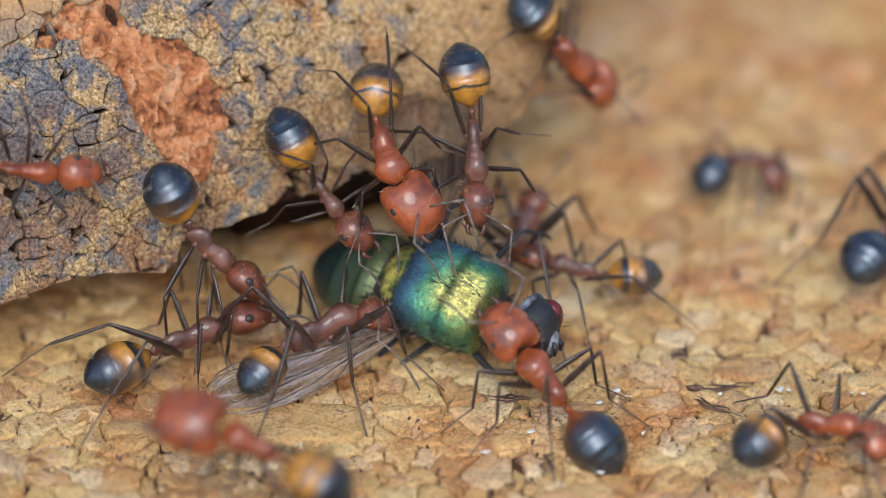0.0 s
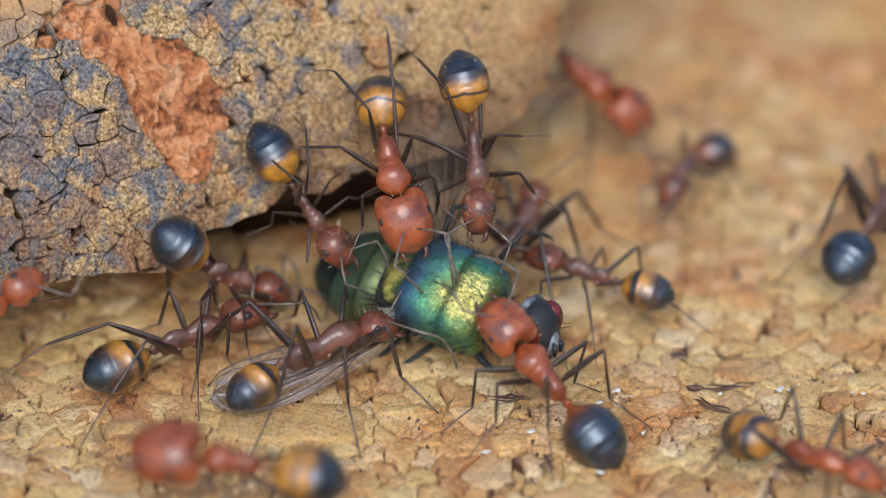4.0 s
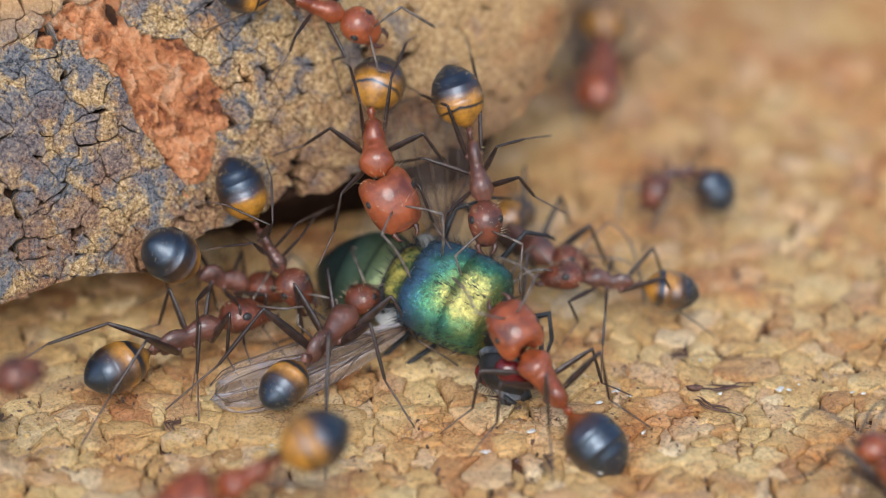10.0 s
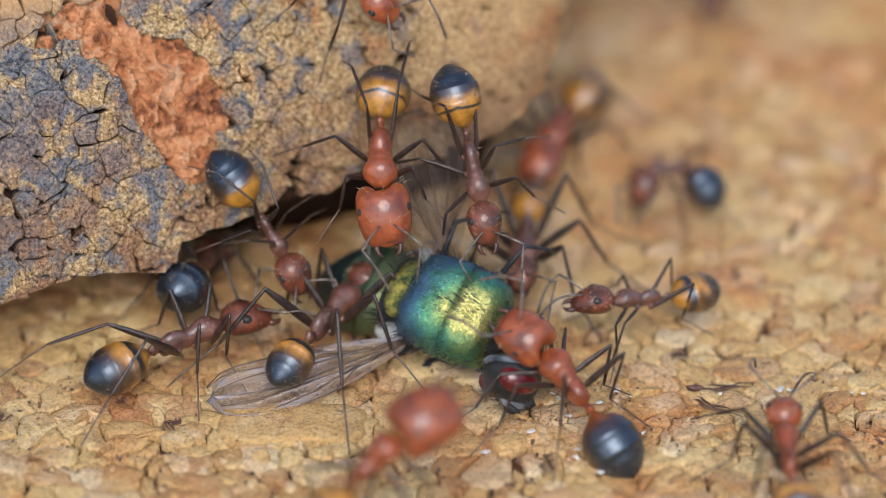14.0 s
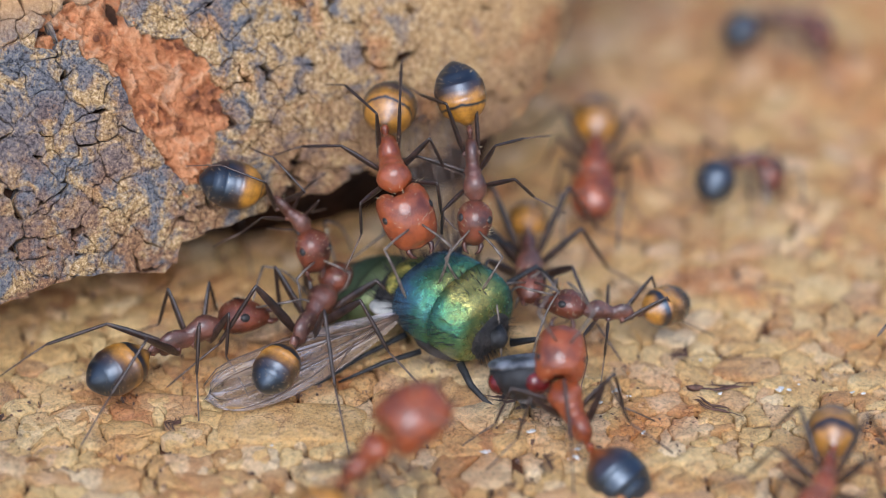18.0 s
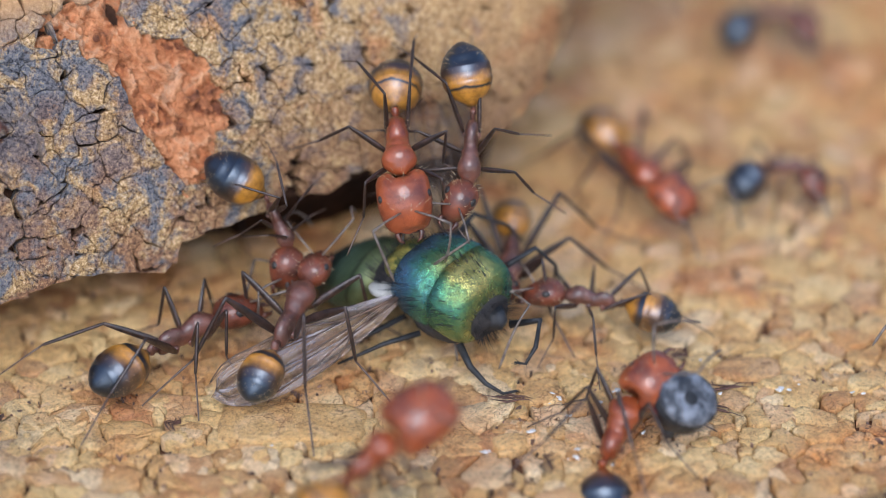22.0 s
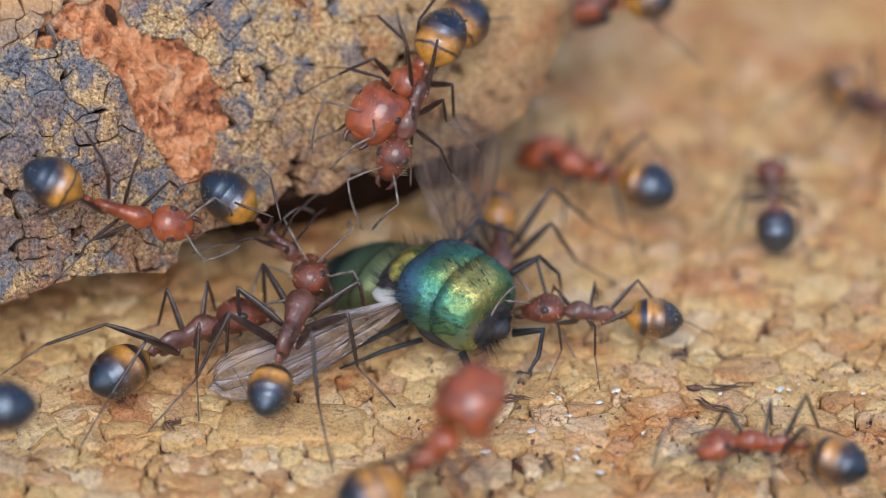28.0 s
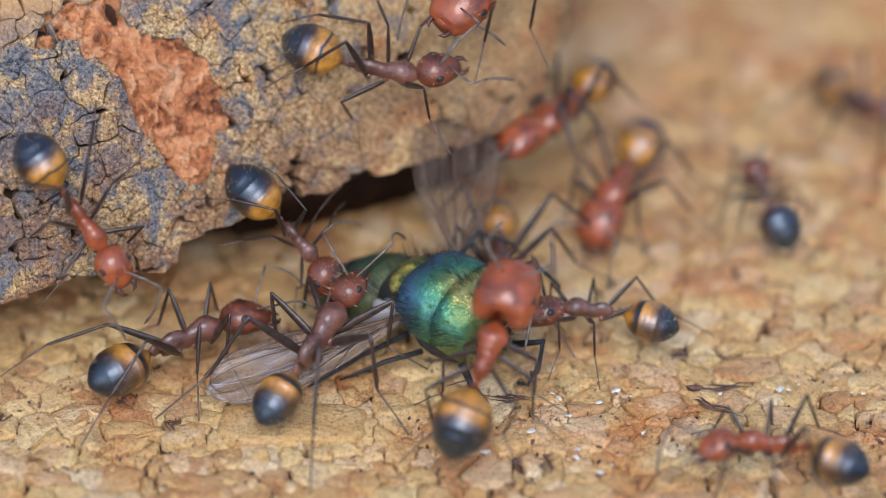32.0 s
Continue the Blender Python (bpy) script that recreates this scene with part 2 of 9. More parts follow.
def cells(x0, x1, y0, y1, step, rng, stretch=1.0):
    """Irregular polygons that fill a rectangle: the cells nearest to jittered seeds."""
    nx, ny = int((x1 - x0) / step / stretch), int((y1 - y0) / step)
    seeds, weight = {}, {}
    for i in range(-1, nx + 1):
        for j in range(-1, ny + 1):
            if rng.random() < 0.17:
                continue
            weight[i, j] = rng.uniform(-1, 1)
            seeds[i, j] = np.array([x0 + (i + 0.5 * (j % 2) + rng.uniform(0.05, 0.95)) * step * stretch, y0 + (j + rng.uniform(0.05, 0.95)) * step])
    found = []
    for (i, j), s in seeds.items():
        if not (0 <= i < nx and 0 <= j < ny):
            continue
        poly = [s + np.array(d) * step * 2 for d in ((-stretch, -1), (stretch, -1), (stretch, 1), (-stretch, 1))]
        for di in (-2, -1, 0, 1, 2):
            for dj in (-2, -1, 0, 1, 2):
                o = seeds.get((i + di, j + dj))
                if o is None or (di == 0 and dj == 0):
                    continue
                mid, nrm = s + (o - s) * (0.5 + 0.15 * (weight[i, j] - weight[i + di, j + dj])), o - s
                cut = []
                for k in range(len(poly)):
                    a, b = poly[k], poly[(k + 1) % len(poly)]
                    da, db = (a - mid) @ nrm, (b - mid) @ nrm
                    if da <= 0:
                        cut.append(a)
                    if da * db < 0:
                        cut.append(a + (b - a) * da / (da - db))
                poly = cut
                if len(poly) < 3:
                    break
            if len(poly) < 3:
                break
        if len(poly) >= 3:
            found.append((s, poly))
    return found


def drift(p, size):
    """A shared wander of the joints, so that neighbours still fit together."""
    q = Vector((p[0] / size * 0.9, p[1] / size * 0.9, 11.0))
    r = Vector((p[0] / size * 3.1, p[1] / size * 3.1, 5.0))
    return np.array([noise.noise(q) * 0.36 + noise.noise(r) * 0.20, noise.noise(q + Vector((31, 7, 0))) * 0.36 + noise.noise(r + Vector((9, 2, 3))) * 0.20]) * size


def worn(poly, s, gap, size, rng, uneven=0.0):
    """The outline of a cell with wandering, broken edges, drawn in by a gap."""
    out = []
    k = len(poly)
    for i in range(k):
        a, b = poly[i], poly[(i + 1) % k]
        ln = np.linalg.norm(b - a)
        steps = max(1, int(round(ln / (size * 0.15))))
        for t in range(steps):
            p = a + (b - a) * t / steps
            p = p + drift(p, size)
            d = p - s
            r = np.linalg.norm(d) + 1e-9
            open_by = 1 - uneven + uneven * max(0.0, 0.5 + 3.2 * noise.noise(Vector((p[0] * 0.9 / size, p[1] * 0.9 / size, 21.0))))
            out.append(s + d * max(0.35, (r - gap * open_by * rng.uniform(0.6, 1.4)) / r))
    return out


def plate(outline, s, depth, top, rng, tilt=0.06, dome=0.1, edge=0.07, rough=0.03):
    """Points and faces of one flat piece; (u, v, height) in millimetres."""
    tx, ty = rng.uniform(-tilt, tilt), rng.uniform(-tilt, tilt)
    k = len(outline)
    z = rng.uniform(0, 50)
    pts = []
    for scale, h in ((1.0, -depth), (1.0, top - edge), (0.95, top - edge * 0.35), (0.84, top), (0.48, top + dome * 0.7)):
        for p in outline:
            q = s + (p - s) * scale
            hh = h
            if h > -depth:
                hh += (q - s)[0] * tx + (q - s)[1] * ty + rough * noise.noise(Vector((q[0] * 2.6, q[1] * 2.6, z))) + 0.4 * rough * noise.noise(Vector((q[0] * 9, q[1] * 9, z)))
            pts.append((q[0], q[1], hh))
    pts.append((s[0], s[1], top + dome))
    faces = []
    for r in range(4):
        for i in range(k):
            faces.append((r * k + i, r * k + (i + 1) % k, (r + 1) * k + (i + 1) % k, (r + 1) * k + i))
    for i in range(k):
        faces.append((4 * k + i, 4 * k + (i + 1) % k, 5 * k))
    return pts, faces


# ---- ground: a sheet of cork-like chips ----
def ground_height(x, y):
    """Gentle swells, in millimetres."""
    return 0.22 * noise.noise(Vector((x * 0.16, y * 0.16, 3.0)))


def build_ground():
    g = np.concatenate([-np.geomspace(3000, 20, 14), np.linspace(-18, 18, 60), np.geomspace(20, 3000, 14)])
    hy = np.concatenate([-np.geomspace(3000, 12, 14), np.linspace(-10, 30, 64), np.geomspace(32, 3000, 14)])
    verts = [(x * MM, y * MM, ((ground_height(x, y) if abs(x) < 19 and -11 < y < 31 else 0) - 0.30) * MM) for y in hy for x in g]
    k = len(g)
    faces = [(j * k + i, j * k + i + 1, (j + 1) * k + i + 1, (j + 1) * k + i) for j in range(len(hy) - 1) for i in range(k - 1)]
    return tagged(plain("ground", verts, faces, SOIL, smooth=True), "pale tan pressed cork chips with dark gaps between", "ground", kind="structure")


ground = build_ground()


# ---- bark: a broken piece of branch ----
LOG_O = Vector((-10.94, 2.05, 2.92))
LOG_A = Vector((0.903, 0.422, 0.085)).normalized()
LOG_B = Vector((-0.423, 0.906, 0.0)).normalized()
LOG_W = LOG_A.cross(LOG_B)


def log_section(v):
    """Way back and height of the bark's skin v millimetres up from its lower edge, and its lean."""
    lean = radians(20) + radians(3.0) * max(v, 0)
    b = h = 0.0
    steps = 24
    for i in range(steps):
        a = min(radians(20) + radians(3.0) * max(v * (i + 0.5) / steps, 0), radians(150))
        b += math.sin(a) * v / steps
        h += math.cos(a) * v / steps
    return b, h, min(lean, radians(150))


def log_point(a, v, out=0.0):
    b, h, lean = log_section(v)
    b += -math.cos(lean) * out
    h += math.sin(lean) * out
    swell = 0.35 * noise.noise(Vector((a * 0.22, v * 0.25, 7.0)))
    b -= swell
    past = a - (log_end(min(v, 14)) - 3.2)
    if past > 0:
        b += 0.17 * past * past
    return LOG_O + LOG_A * a + LOG_B * b + LOG_W * h


def log_normal(v):
    lean = log_section(v)[2]
    return LOG_W * math.sin(lean) - LOG_B * math.cos(lean)


def on_log(p):
    """The skin's point nearest to p."""
    q = p - LOG_O
    a = q.dot(LOG_A)
    return min((log_point(a, i * 0.5, 0.1) for i in range(-1, 44)), key=lambda c: (c - p).length)


def log_end(v):
    return 16.6 + 0.58 * v


def build_log():
    root = tagged(new("bark_log"), "broken branch piece with cracked ochre and grey bark", "branch")
    root.matrix_world = Matrix.Translation(LOG_O * MM)
    return root


bark_log = build_log()


def log_body():
    """The wood under the scales: skin, broken underside and end, coloured dark for the shade below."""
    bm = bmesh.new()
    vs = [v * 0.6 - 0.1 for v in range(0, 42)]
    loops = []
    for i in range(0, 64):
        a0 = -16 + i * 0.5
        loop = []
        for v in vs:
            a = a0 if a0 < 13 else 13 + (a0 - 13) / 2.5 * (log_end(min(v, 12)) - 13)
            loop.append((log_point(a, v, -0.62) - LOG_O) * MM)
        b, h, _ = log_section(vs[-1])
        foot = -LOG_O.z
        a = min(a0, 15.0)
        # the dark underside comes forward here to stand in for the hollow's shade
        deep = 4.6 - 1.0 * max(0.0, min(1.0, (a - 6.0) / 3.0))
        for bb, hh in ((b + 0.5, h - 5), (b - 1.5, foot), (deep, foot), (deep - 1.2, foot + 1.1), (1.2, -0.8)):
            q = LOG_A * a + LOG_B * (bb + 0.25 * noise.noise(Vector((a, bb, 1)))) + Vector((0, 0, hh + 0.3 * noise.noise(Vector((a * 0.8, bb, 5)))))
            if hh <= foot:
                q.z = -LOG_O.z - 0.3
            loop.append(q * MM)
        loops.append(loop)
    rings_to(bm, loops)
    return part("wood", bm, CRACK_SHADE, bark_log, "cracked wood under the bark, darkened for the shade there")


log_body()

# ---- fly ----
def fly_green(n, l, v):
    """Brassy gold on the front of the back, green round it, teal and blue at the rims: iridescent sheen painted by
    place.
    """
    s = n.new("ShaderNodeSeparateXYZ")
    l.new(v, s.inputs[0])

    def calc(op, a, b, c=0.0):
        m = n.new("ShaderNodeMath")
        m.operation = op
        for i, x in enumerate((a, b, c)):
            if isinstance(x, (int, float)):
                m.inputs[i].default_value = x
            else:
                l.new(x, m.inputs[i])
        return m.outputs[0]

    dx = calc("MULTIPLY_ADD", s.outputs[0], 1 / 0.0021, -0.38)
    dy = calc("MULTIPLY_ADD", s.outputs[1], 1 / 0.0019, 0.16)
    far = calc("SQRT", calc("ADD", calc("MULTIPLY", dx, dx), calc("MULTIPLY", dy, dy)), 0)
    far = calc("MULTIPLY_ADD", noise_tex(n, l, v, 950, 7, 0.72, 0.6), 1.25, calc("ADD", far, -0.17))
    behind = n.new("ShaderNodeMapRange")
    behind.inputs["From Min"].default_value, behind.inputs["From Max"].default_value = 0.0001, -0.0014
    l.new(s.outputs[0], behind.inputs["Value"])
    far = calc("MULTIPLY_ADD", behind.outputs[0], 0.22, far)
    c = ramp(n, l, calc("ADD", far, -0.48), [(0.02, (0.46, 0.42, 0.12)), (0.16, (0.66, 0.58, 0.19)), (0.34, (0.28, 0.37, 0.13)), (0.56, (0.11, 0.31, 0.17)), (0.82, (0.10, 0.28, 0.29)), (1.0, (0.12, 0.24, 0.36))])
    return mixed(n, l, 0.7, c, ramp(n, l, noise_tex(n, l, v, 8000, 4, 0.6), [(0.3, (0.35, 0.4, 0.4)), (0.6, (1, 1, 1))]), "MULTIPLY")


def abdomen_green(n, l, v):
    s = n.new("ShaderNodeSeparateXYZ")
    g = n.new("ShaderNodeTexCoord")
    l.new(g.outputs["Generated"], s.inputs[0])
    c = ramp(n, l, s.outputs[0], [(0.0, (0.03, 0.05, 0.05)), (0.30, (0.05, 0.085, 0.078)), (0.33, (0.02, 0.03, 0.03)), (0.37, (0.09, 0.16, 0.125)), (0.62, (0.13, 0.20, 0.11)), (0.65, (0.04, 0.06, 0.04)), (0.69, (0.15, 0.21, 0.10)), (1.0, (0.20, 0.20, 0.07))])
    return mixed(n, l, 0.5, c, ramp(n, l, noise_tex(n, l, v, 5000, 4, 0.6), [(0.3, (0.5, 0.5, 0.5)), (0.6, (1, 1, 1))]), "MULTIPLY")



def wing_tint(n, l, v):
    lay = n.new("ShaderNodeMapping")
    lay.inputs["Scale"].default_value = (0.12, 1.0, 1.0)
    l.new(v, lay.inputs["Vector"])
    # pale streaks and lavender paint the pleats' highlights and iridescence into the film
    c = ramp(n, l, noise_tex(n, l, lay.outputs[0], 2600, 5, 0.65), [(0.30, (0.14, 0.10, 0.075)), (0.43, (0.38, 0.30, 0.24)), (0.54, (0.54, 0.48, 0.47)), (0.66, (0.76, 0.73, 0.76))])
    tint = ramp(n, l, noise_tex(n, l, v, 500, 4, 0.6), [(0.38, (1.0, 0.84, 0.66)), (0.52, (0.95, 0.93, 0.95)), (0.66, (0.84, 0.86, 1.0))])
    return mixed(n, l, 1.0, c, tint, "MULTIPLY")


FLY_SHELL = shade("fly_shell", fly_green, 0.25, metal=0.78, bump=(5200, 0.45), rvar=0.12)
FLY_BRASS = shade("fly_brass", two_tone((0.05, 0.10, 0.04), (0.62, 0.52, 0.12), 2600, 0.4, 0.6), 0.3, metal=0.8, bump=(6000, 0.8))
FLY_BELLY = shade("fly_abdomen", abdomen_green, 0.4, metal=0.6, spec=0.8, bump=(8000, 0.25), rvar=0.08)
FLY_BLACK = shade("fly_black", two_tone((0.006, 0.007, 0.009), (0.03, 0.032, 0.036), 3000), 0.42, bump=(9000, 0.4))
FLY_DULL = shade("fly_dull", two_tone((0.007, 0.007, 0.009), (0.05, 0.044, 0.042), 2600), 0.6, bump=(5000, 1.0))
FLY_SILVER = shade("fly_silver", two_tone((0.035, 0.042, 0.055), (0.32, 0.35, 0.40), 1800, 0.42, 0.66), 0.45, metal=0.2, bump=(6000, 0.5))
FLY_EYE = shade("fly_eye", two_tone((0.05, 0.004, 0.005), (0.15, 0.012, 0.013), 2500), 0.26, coat=0.3)
FLY_PALE = shade("fly_pale", two_tone((0.22, 0.22, 0.20), (0.42, 0.42, 0.39), 1800), 0.5, bump=(4000, 0.6))
MEMBRANE = shade("wing_membrane", wing_tint, 0.2, spec=1.0, coat=0.8, bump=(1500, 1.0), alpha=0.46)
CLEAR = shade("wing_clear", two_tone((0.09, 0.05, 0.03), (0.24, 0.16, 0.11), 900), 0.26, spec=0.6, coat=0.2, bump=(2600, 0.6), alpha=0.32)
VEIN = shade("wing_vein", two_tone((0.045, 0.028, 0.02), (0.15, 0.09, 0.055), 2500), 0.45)

fly = tagged(new("fly"), "dead metallic green and gold fly lying on cork chips", "fly")


def build_fly():
    rng = random.Random(5)
    # thorax: front half and rear half meet in a groove across the back
    bm = bmesh.new()
    prof = [(-1.74, 0.0, 0.8, 0.55), (-1.68, 0.06, 1.24, 0.95), (-1.46, 0.1, 1.56, 1.28), (-1.1, 0.12, 1.68, 1.43), (-0.5, 0.12, 1.76, 1.52), (0.05, 0.1, 1.77, 1.53), (0.12, 0.1, 1.63, 1.33),
            (0.20, 0.1, 1.765, 1.52), (0.6, 0.08, 1.74, 1.50), (1.0, 0.04, 1.69, 1.45), (1.28, 0.0, 1.61, 1.35), (1.42, -0.05, 1.5, 1.2), (1.5, -0.1, 1.3, 0.98), (1.55, -0.14, 1.0, 0.66)]
    prof = [(x * 0.84, z, ry * 0.82, rz * 0.76) for x, z, ry, rz in prof]
    loft(bm, prof, 40)
    for v in bm.verts:
        # a squarer section: a broad, flat back
        a = math.atan2(v.co.z, v.co.y)
        fat = (abs(math.cos(a)) ** 3.1 + abs(math.sin(a)) ** 3.1) ** (-1 / 3.1)
        v.co.y *= 0.3 + 0.7 * fat
        v.co.z *= 0.3 + 0.7 * fat
        k = 1 + 0.012 * noise.noise(v.co * 1900)
        if v.co.z > 0.0006 and abs(v.co.y) < 0.0012:
            v.co.z -= 0.00004 * math.exp(-(v.co.y / 0.00018) ** 2)
        v.co *= k
    thorax = part("thorax", bm, FLY_SHELL, fly, "metallic green and gold thorax with fine black bristles")
    bm = bmesh.new()
    ball(bm, (-1.62, 0, 0.30), (0.5, 0.95, 0.42), 20, 11)
    part("scutellum", bm, FLY_BRASS, fly, "brassy gold plate behind the thorax")
    bm = bmesh.new()
    ball(bm, (-1.85, 0, -0.1), (0.5, 1.15, 0.55), 18, 10)
    for _ in range(120):
        a, b = rng.uniform(0, math.pi), rng.uniform(-1, 1)
        p = Vector((-1.85 + 0.35 * b, 1.1 * math.cos(a), -0.1 + 0.5 * math.sin(a)))
        spike(bm, p, p + Vector((-0.35, 0.3 * math.cos(a), 0.3 + 0.2 * math.sin(a))) * rng.uniform(0.6, 1.3), 0.016)
    part("waist", bm, FLY_DULL, fly, "dark bristly waist")
    bm = bmesh.new()
    ball(bm, (1.28, 0, -0.32), (0.28, 0.86, 0.62), 24, 12)
    for v in bm.verts:
        v.co *= 1 + 0.10 * noise.noise(v.co * 2600)
    for _ in range(200):
        a, k = rng.uniform(0, 6.28), rng.uniform(0.3, 1.0)
        p = Vector((1.42, 0.84 * k * math.cos(a), -0.32 + 0.6 * k * math.sin(a)))
        spike(bm, p, p + Vector((0.2, 0.2 * math.cos(a), 0.2 * math.sin(a))) * rng.uniform(0.8, 1.7), 0.016)
    ball(bm, (0.1, 0, -0.62), (1.35, 1.3, 0.8), 16, 9)
    part("chest", bm, FLY_DULL, fly, "black bristly underside")
    bm = bmesh.new()
    loft(bm, [(-1.7, -0.5, 0.5, 0.4), (-2.0, -0.58, 1.1, 0.85), (-2.4, -0.7, 1.35, 1.02), (-2.75, -0.82, 1.42, 1.08), (-2.8, -0.84, 1.39, 1.04), (-3.2, -1.0, 1.4, 1.05),
              (-3.6, -1.18, 1.3, 0.98), (-3.65, -1.2, 1.26, 0.94), (-4.1, -1.42, 1.05, 0.82), (-4.5, -1.62, 0.72, 0.6), (-4.8, -1.75, 0.35, 0.3)], 26)
    part("abdomen", bm, FLY_BELLY, fly, "green metallic abdomen with darker bands")
    for y in (-1, 1):
        bm = bmesh.new()
        ball(bm, (-1.6, 1.25 * y, -0.1), (0.42, 0.34, 0.18), 14, 8)
        part("calypter", bm, FLY_PALE, fly, "whitish scale at the wing root")
    # bristles stand in rows on the back and thickly at the rims
    bm = bmesh.new()
    for _ in range(1500):
        x, a = rng.uniform(-1.7, 1.45), rng.uniform(-0.15, math.pi + 0.15)
        rim = abs(math.cos(a)) > 0.78 or x < -1.3 or x > 1.25
        if rng.random() < (0.68 if rim else 0.74):
            continue
        i = max([k for k in range(len(prof)) if prof[k][0] <= x], default=0)
        p, q = prof[i], prof[min(i + 1, len(prof) - 1)]
        t = (x - p[0]) / max(1e-6, q[0] - p[0])
        ry, rz, z = p[2] + (q[2] - p[2]) * t, p[3] + (q[3] - p[3]) * t, p[1] + (q[1] - p[1]) * t
        base = Vector((x, ry * math.cos(a), z + rz * math.sin(a)))
        out = Vector((0.35 * (x > 1.1) - 0.5, math.cos(a), math.sin(a)))
        ln = rng.uniform(0.12, 0.42) if rim else rng.uniform(0.10, 0.19)
        spike(bm, base, base + out.normalized() * ln + Vector((-0.12, 0, 0.02)), 0.014)
    part("bristles", bm, FLY_BLACK, fly, "short black bristles")
    # stump of the neck
    bm = bmesh.new()
    tube(bm, [(1.45, 0, -0.25), (1.7, 0, -0.32), (1.85, 0.02, -0.36)], [0.42, 0.3, 0.16], 10)
    part("neck", bm, FLY_BLACK, fly)
    for which, pts in FLY_LEGS.items():
        stout = 0.75 if "front" in which else 0.55
        bm = bmesh.new()
        k = len(pts)
        tube(bm, pts, [r * stout for r in (0.17, 0.13, 0.095, 0.06, 0.045)][:k], 7)
        for a, b in zip(pts, pts[1:]):
            a, b = Vector(a), Vector(b)
            for _ in range(14):
                c = a.lerp(b, rng.random())
                spike(bm, c, c + (Vector((rng.uniform(-1, 1), rng.uniform(-1, 1), rng.uniform(-1, 1))).normalized() + (b - a).normalized() * 0.8) * 0.16, 0.012)
        part("leg", bm, FLY_BLACK, fly, "black bristly leg")


def build_wing(length, breadth, seed, folds, film, label):
    """A membrane with pleats along it, on thin veins; it runs along x."""
    rng = random.Random(seed)
    nx, ny = 34, 44

    def half(t):
        return breadth * 0.5 * (0.16 + 0.84 * math.sin(min(1, t * 1.25) * math.pi / 2) ** 0.9) * (1 if t < 0.8 else math.sqrt(max(0.0, 1 - ((t - 0.8) / 0.2) ** 2)) * 0.97 + 0.03)

    def height(x, w):
        return folds * (math.sin(w * 16 + x * 0.8) + 0.55 * math.sin(w * 43 + x * 0.5 + 2 * math.sin(x * 0.9))) * min(1, x / 1.5) + 0.06 * noise.noise(Vector((x * 1.1, w * 4, seed)))

    bm = bmesh.new()
    grid = []
    for i in range(nx + 1):
        t = i / nx
        grid.append([bm.verts.new(Vector((length * t * (1 - 0.07 * t * (0.5 + noise.noise(Vector((j / ny * 5, seed, 1))))), half(t) * (2 * j / ny - 1) + 0.12 * length * 0.2 * math.sin(t * 3), height(length * t, j / ny))) * MM) for j in range(ny + 1)])
    for i in range(nx):
        for j in range(ny):
            bm.faces.new((grid[i][j], grid[i + 1][j], grid[i + 1][j + 1], grid[i][j + 1]))
    bmesh.ops.solidify(bm, geom=bm.faces[:], thickness=0.012 * MM)
    wing = part("wing", bm, film, fly, label)
    for k, (w0, w1, reach) in enumerate([(0.5, 0.02, 0.97), (0.5, 0.16, 0.98), (0.5, 0.32, 1.0), (0.52, 0.5, 0.99), (0.55, 0.68, 0.96), (0.55, 0.86, 0.85), (0.6, 0.98, 0.6)]):
        bm = bmesh.new()
        pts = []
        for i in range(13):
            t = reach * i / 12
            w = w0 + (w1 - w0) * min(1, t * 2.2)
            pts.append((length * t, half(t) * (2 * w - 1) + 0.12 * length * 0.2 * math.sin(t * 3), height(length * t, w) + 0.02))
        tube(bm, pts, [0.055 - 0.003 * i if k == 0 else 0.036 - 0.002 * i for i in range(13)], 5)
        part("vein", bm, VEIN, wing)
    return wing


FLY_LEGS = {'front_r': [(0.99, -0.92, -0.94), (1.58, -1.14, -1.32), (2.16, -1.15, -1.62), (2.66, -0.97, -1.83), (2.94, -0.69, -1.74)], 'front_l': [(1.81, 0.35, -0.55), (2.57, 0.73, -0.24), (2.82, 0.25, -0.79), (2.78, -0.14, -1.18), (2.51, -0.32, -1.16)], 'mid_r': [(-0.26, -1.14, -1.04), (-0.86, -2.06, -1.21), (-1.31, -2.65, -1.5), (-1.71, -3.04, -1.78)], 'mid_l': [(0.76, 1.52, 0.38), (1.07, 2.44, 0.63), (1.53, 2.83, 0.02), (1.52, 3.06, -0.73)], 'hind_r': [(-1.01, -0.85, -0.97), (-1.67, -2.07, -1.42), (-2.23, -3.41, -1.94), (-2.5, -4.09, -2.12)], 'hind_l': [(-1.0, 1.15, 0.53), (-1.0, 2.18, 0.98), (-0.47, 3.16, 0.28), (-0.16, 3.63, -0.45)]}

build_fly()
wing_near = build_wing(6.0, 1.9, 3, 0.15, MEMBRANE, "silvery brown pleated wing with dark veins")
wing_far = build_wing(4.6, 3.0, 8, 0.05, CLEAR, "clear brownish wing with fine veins")


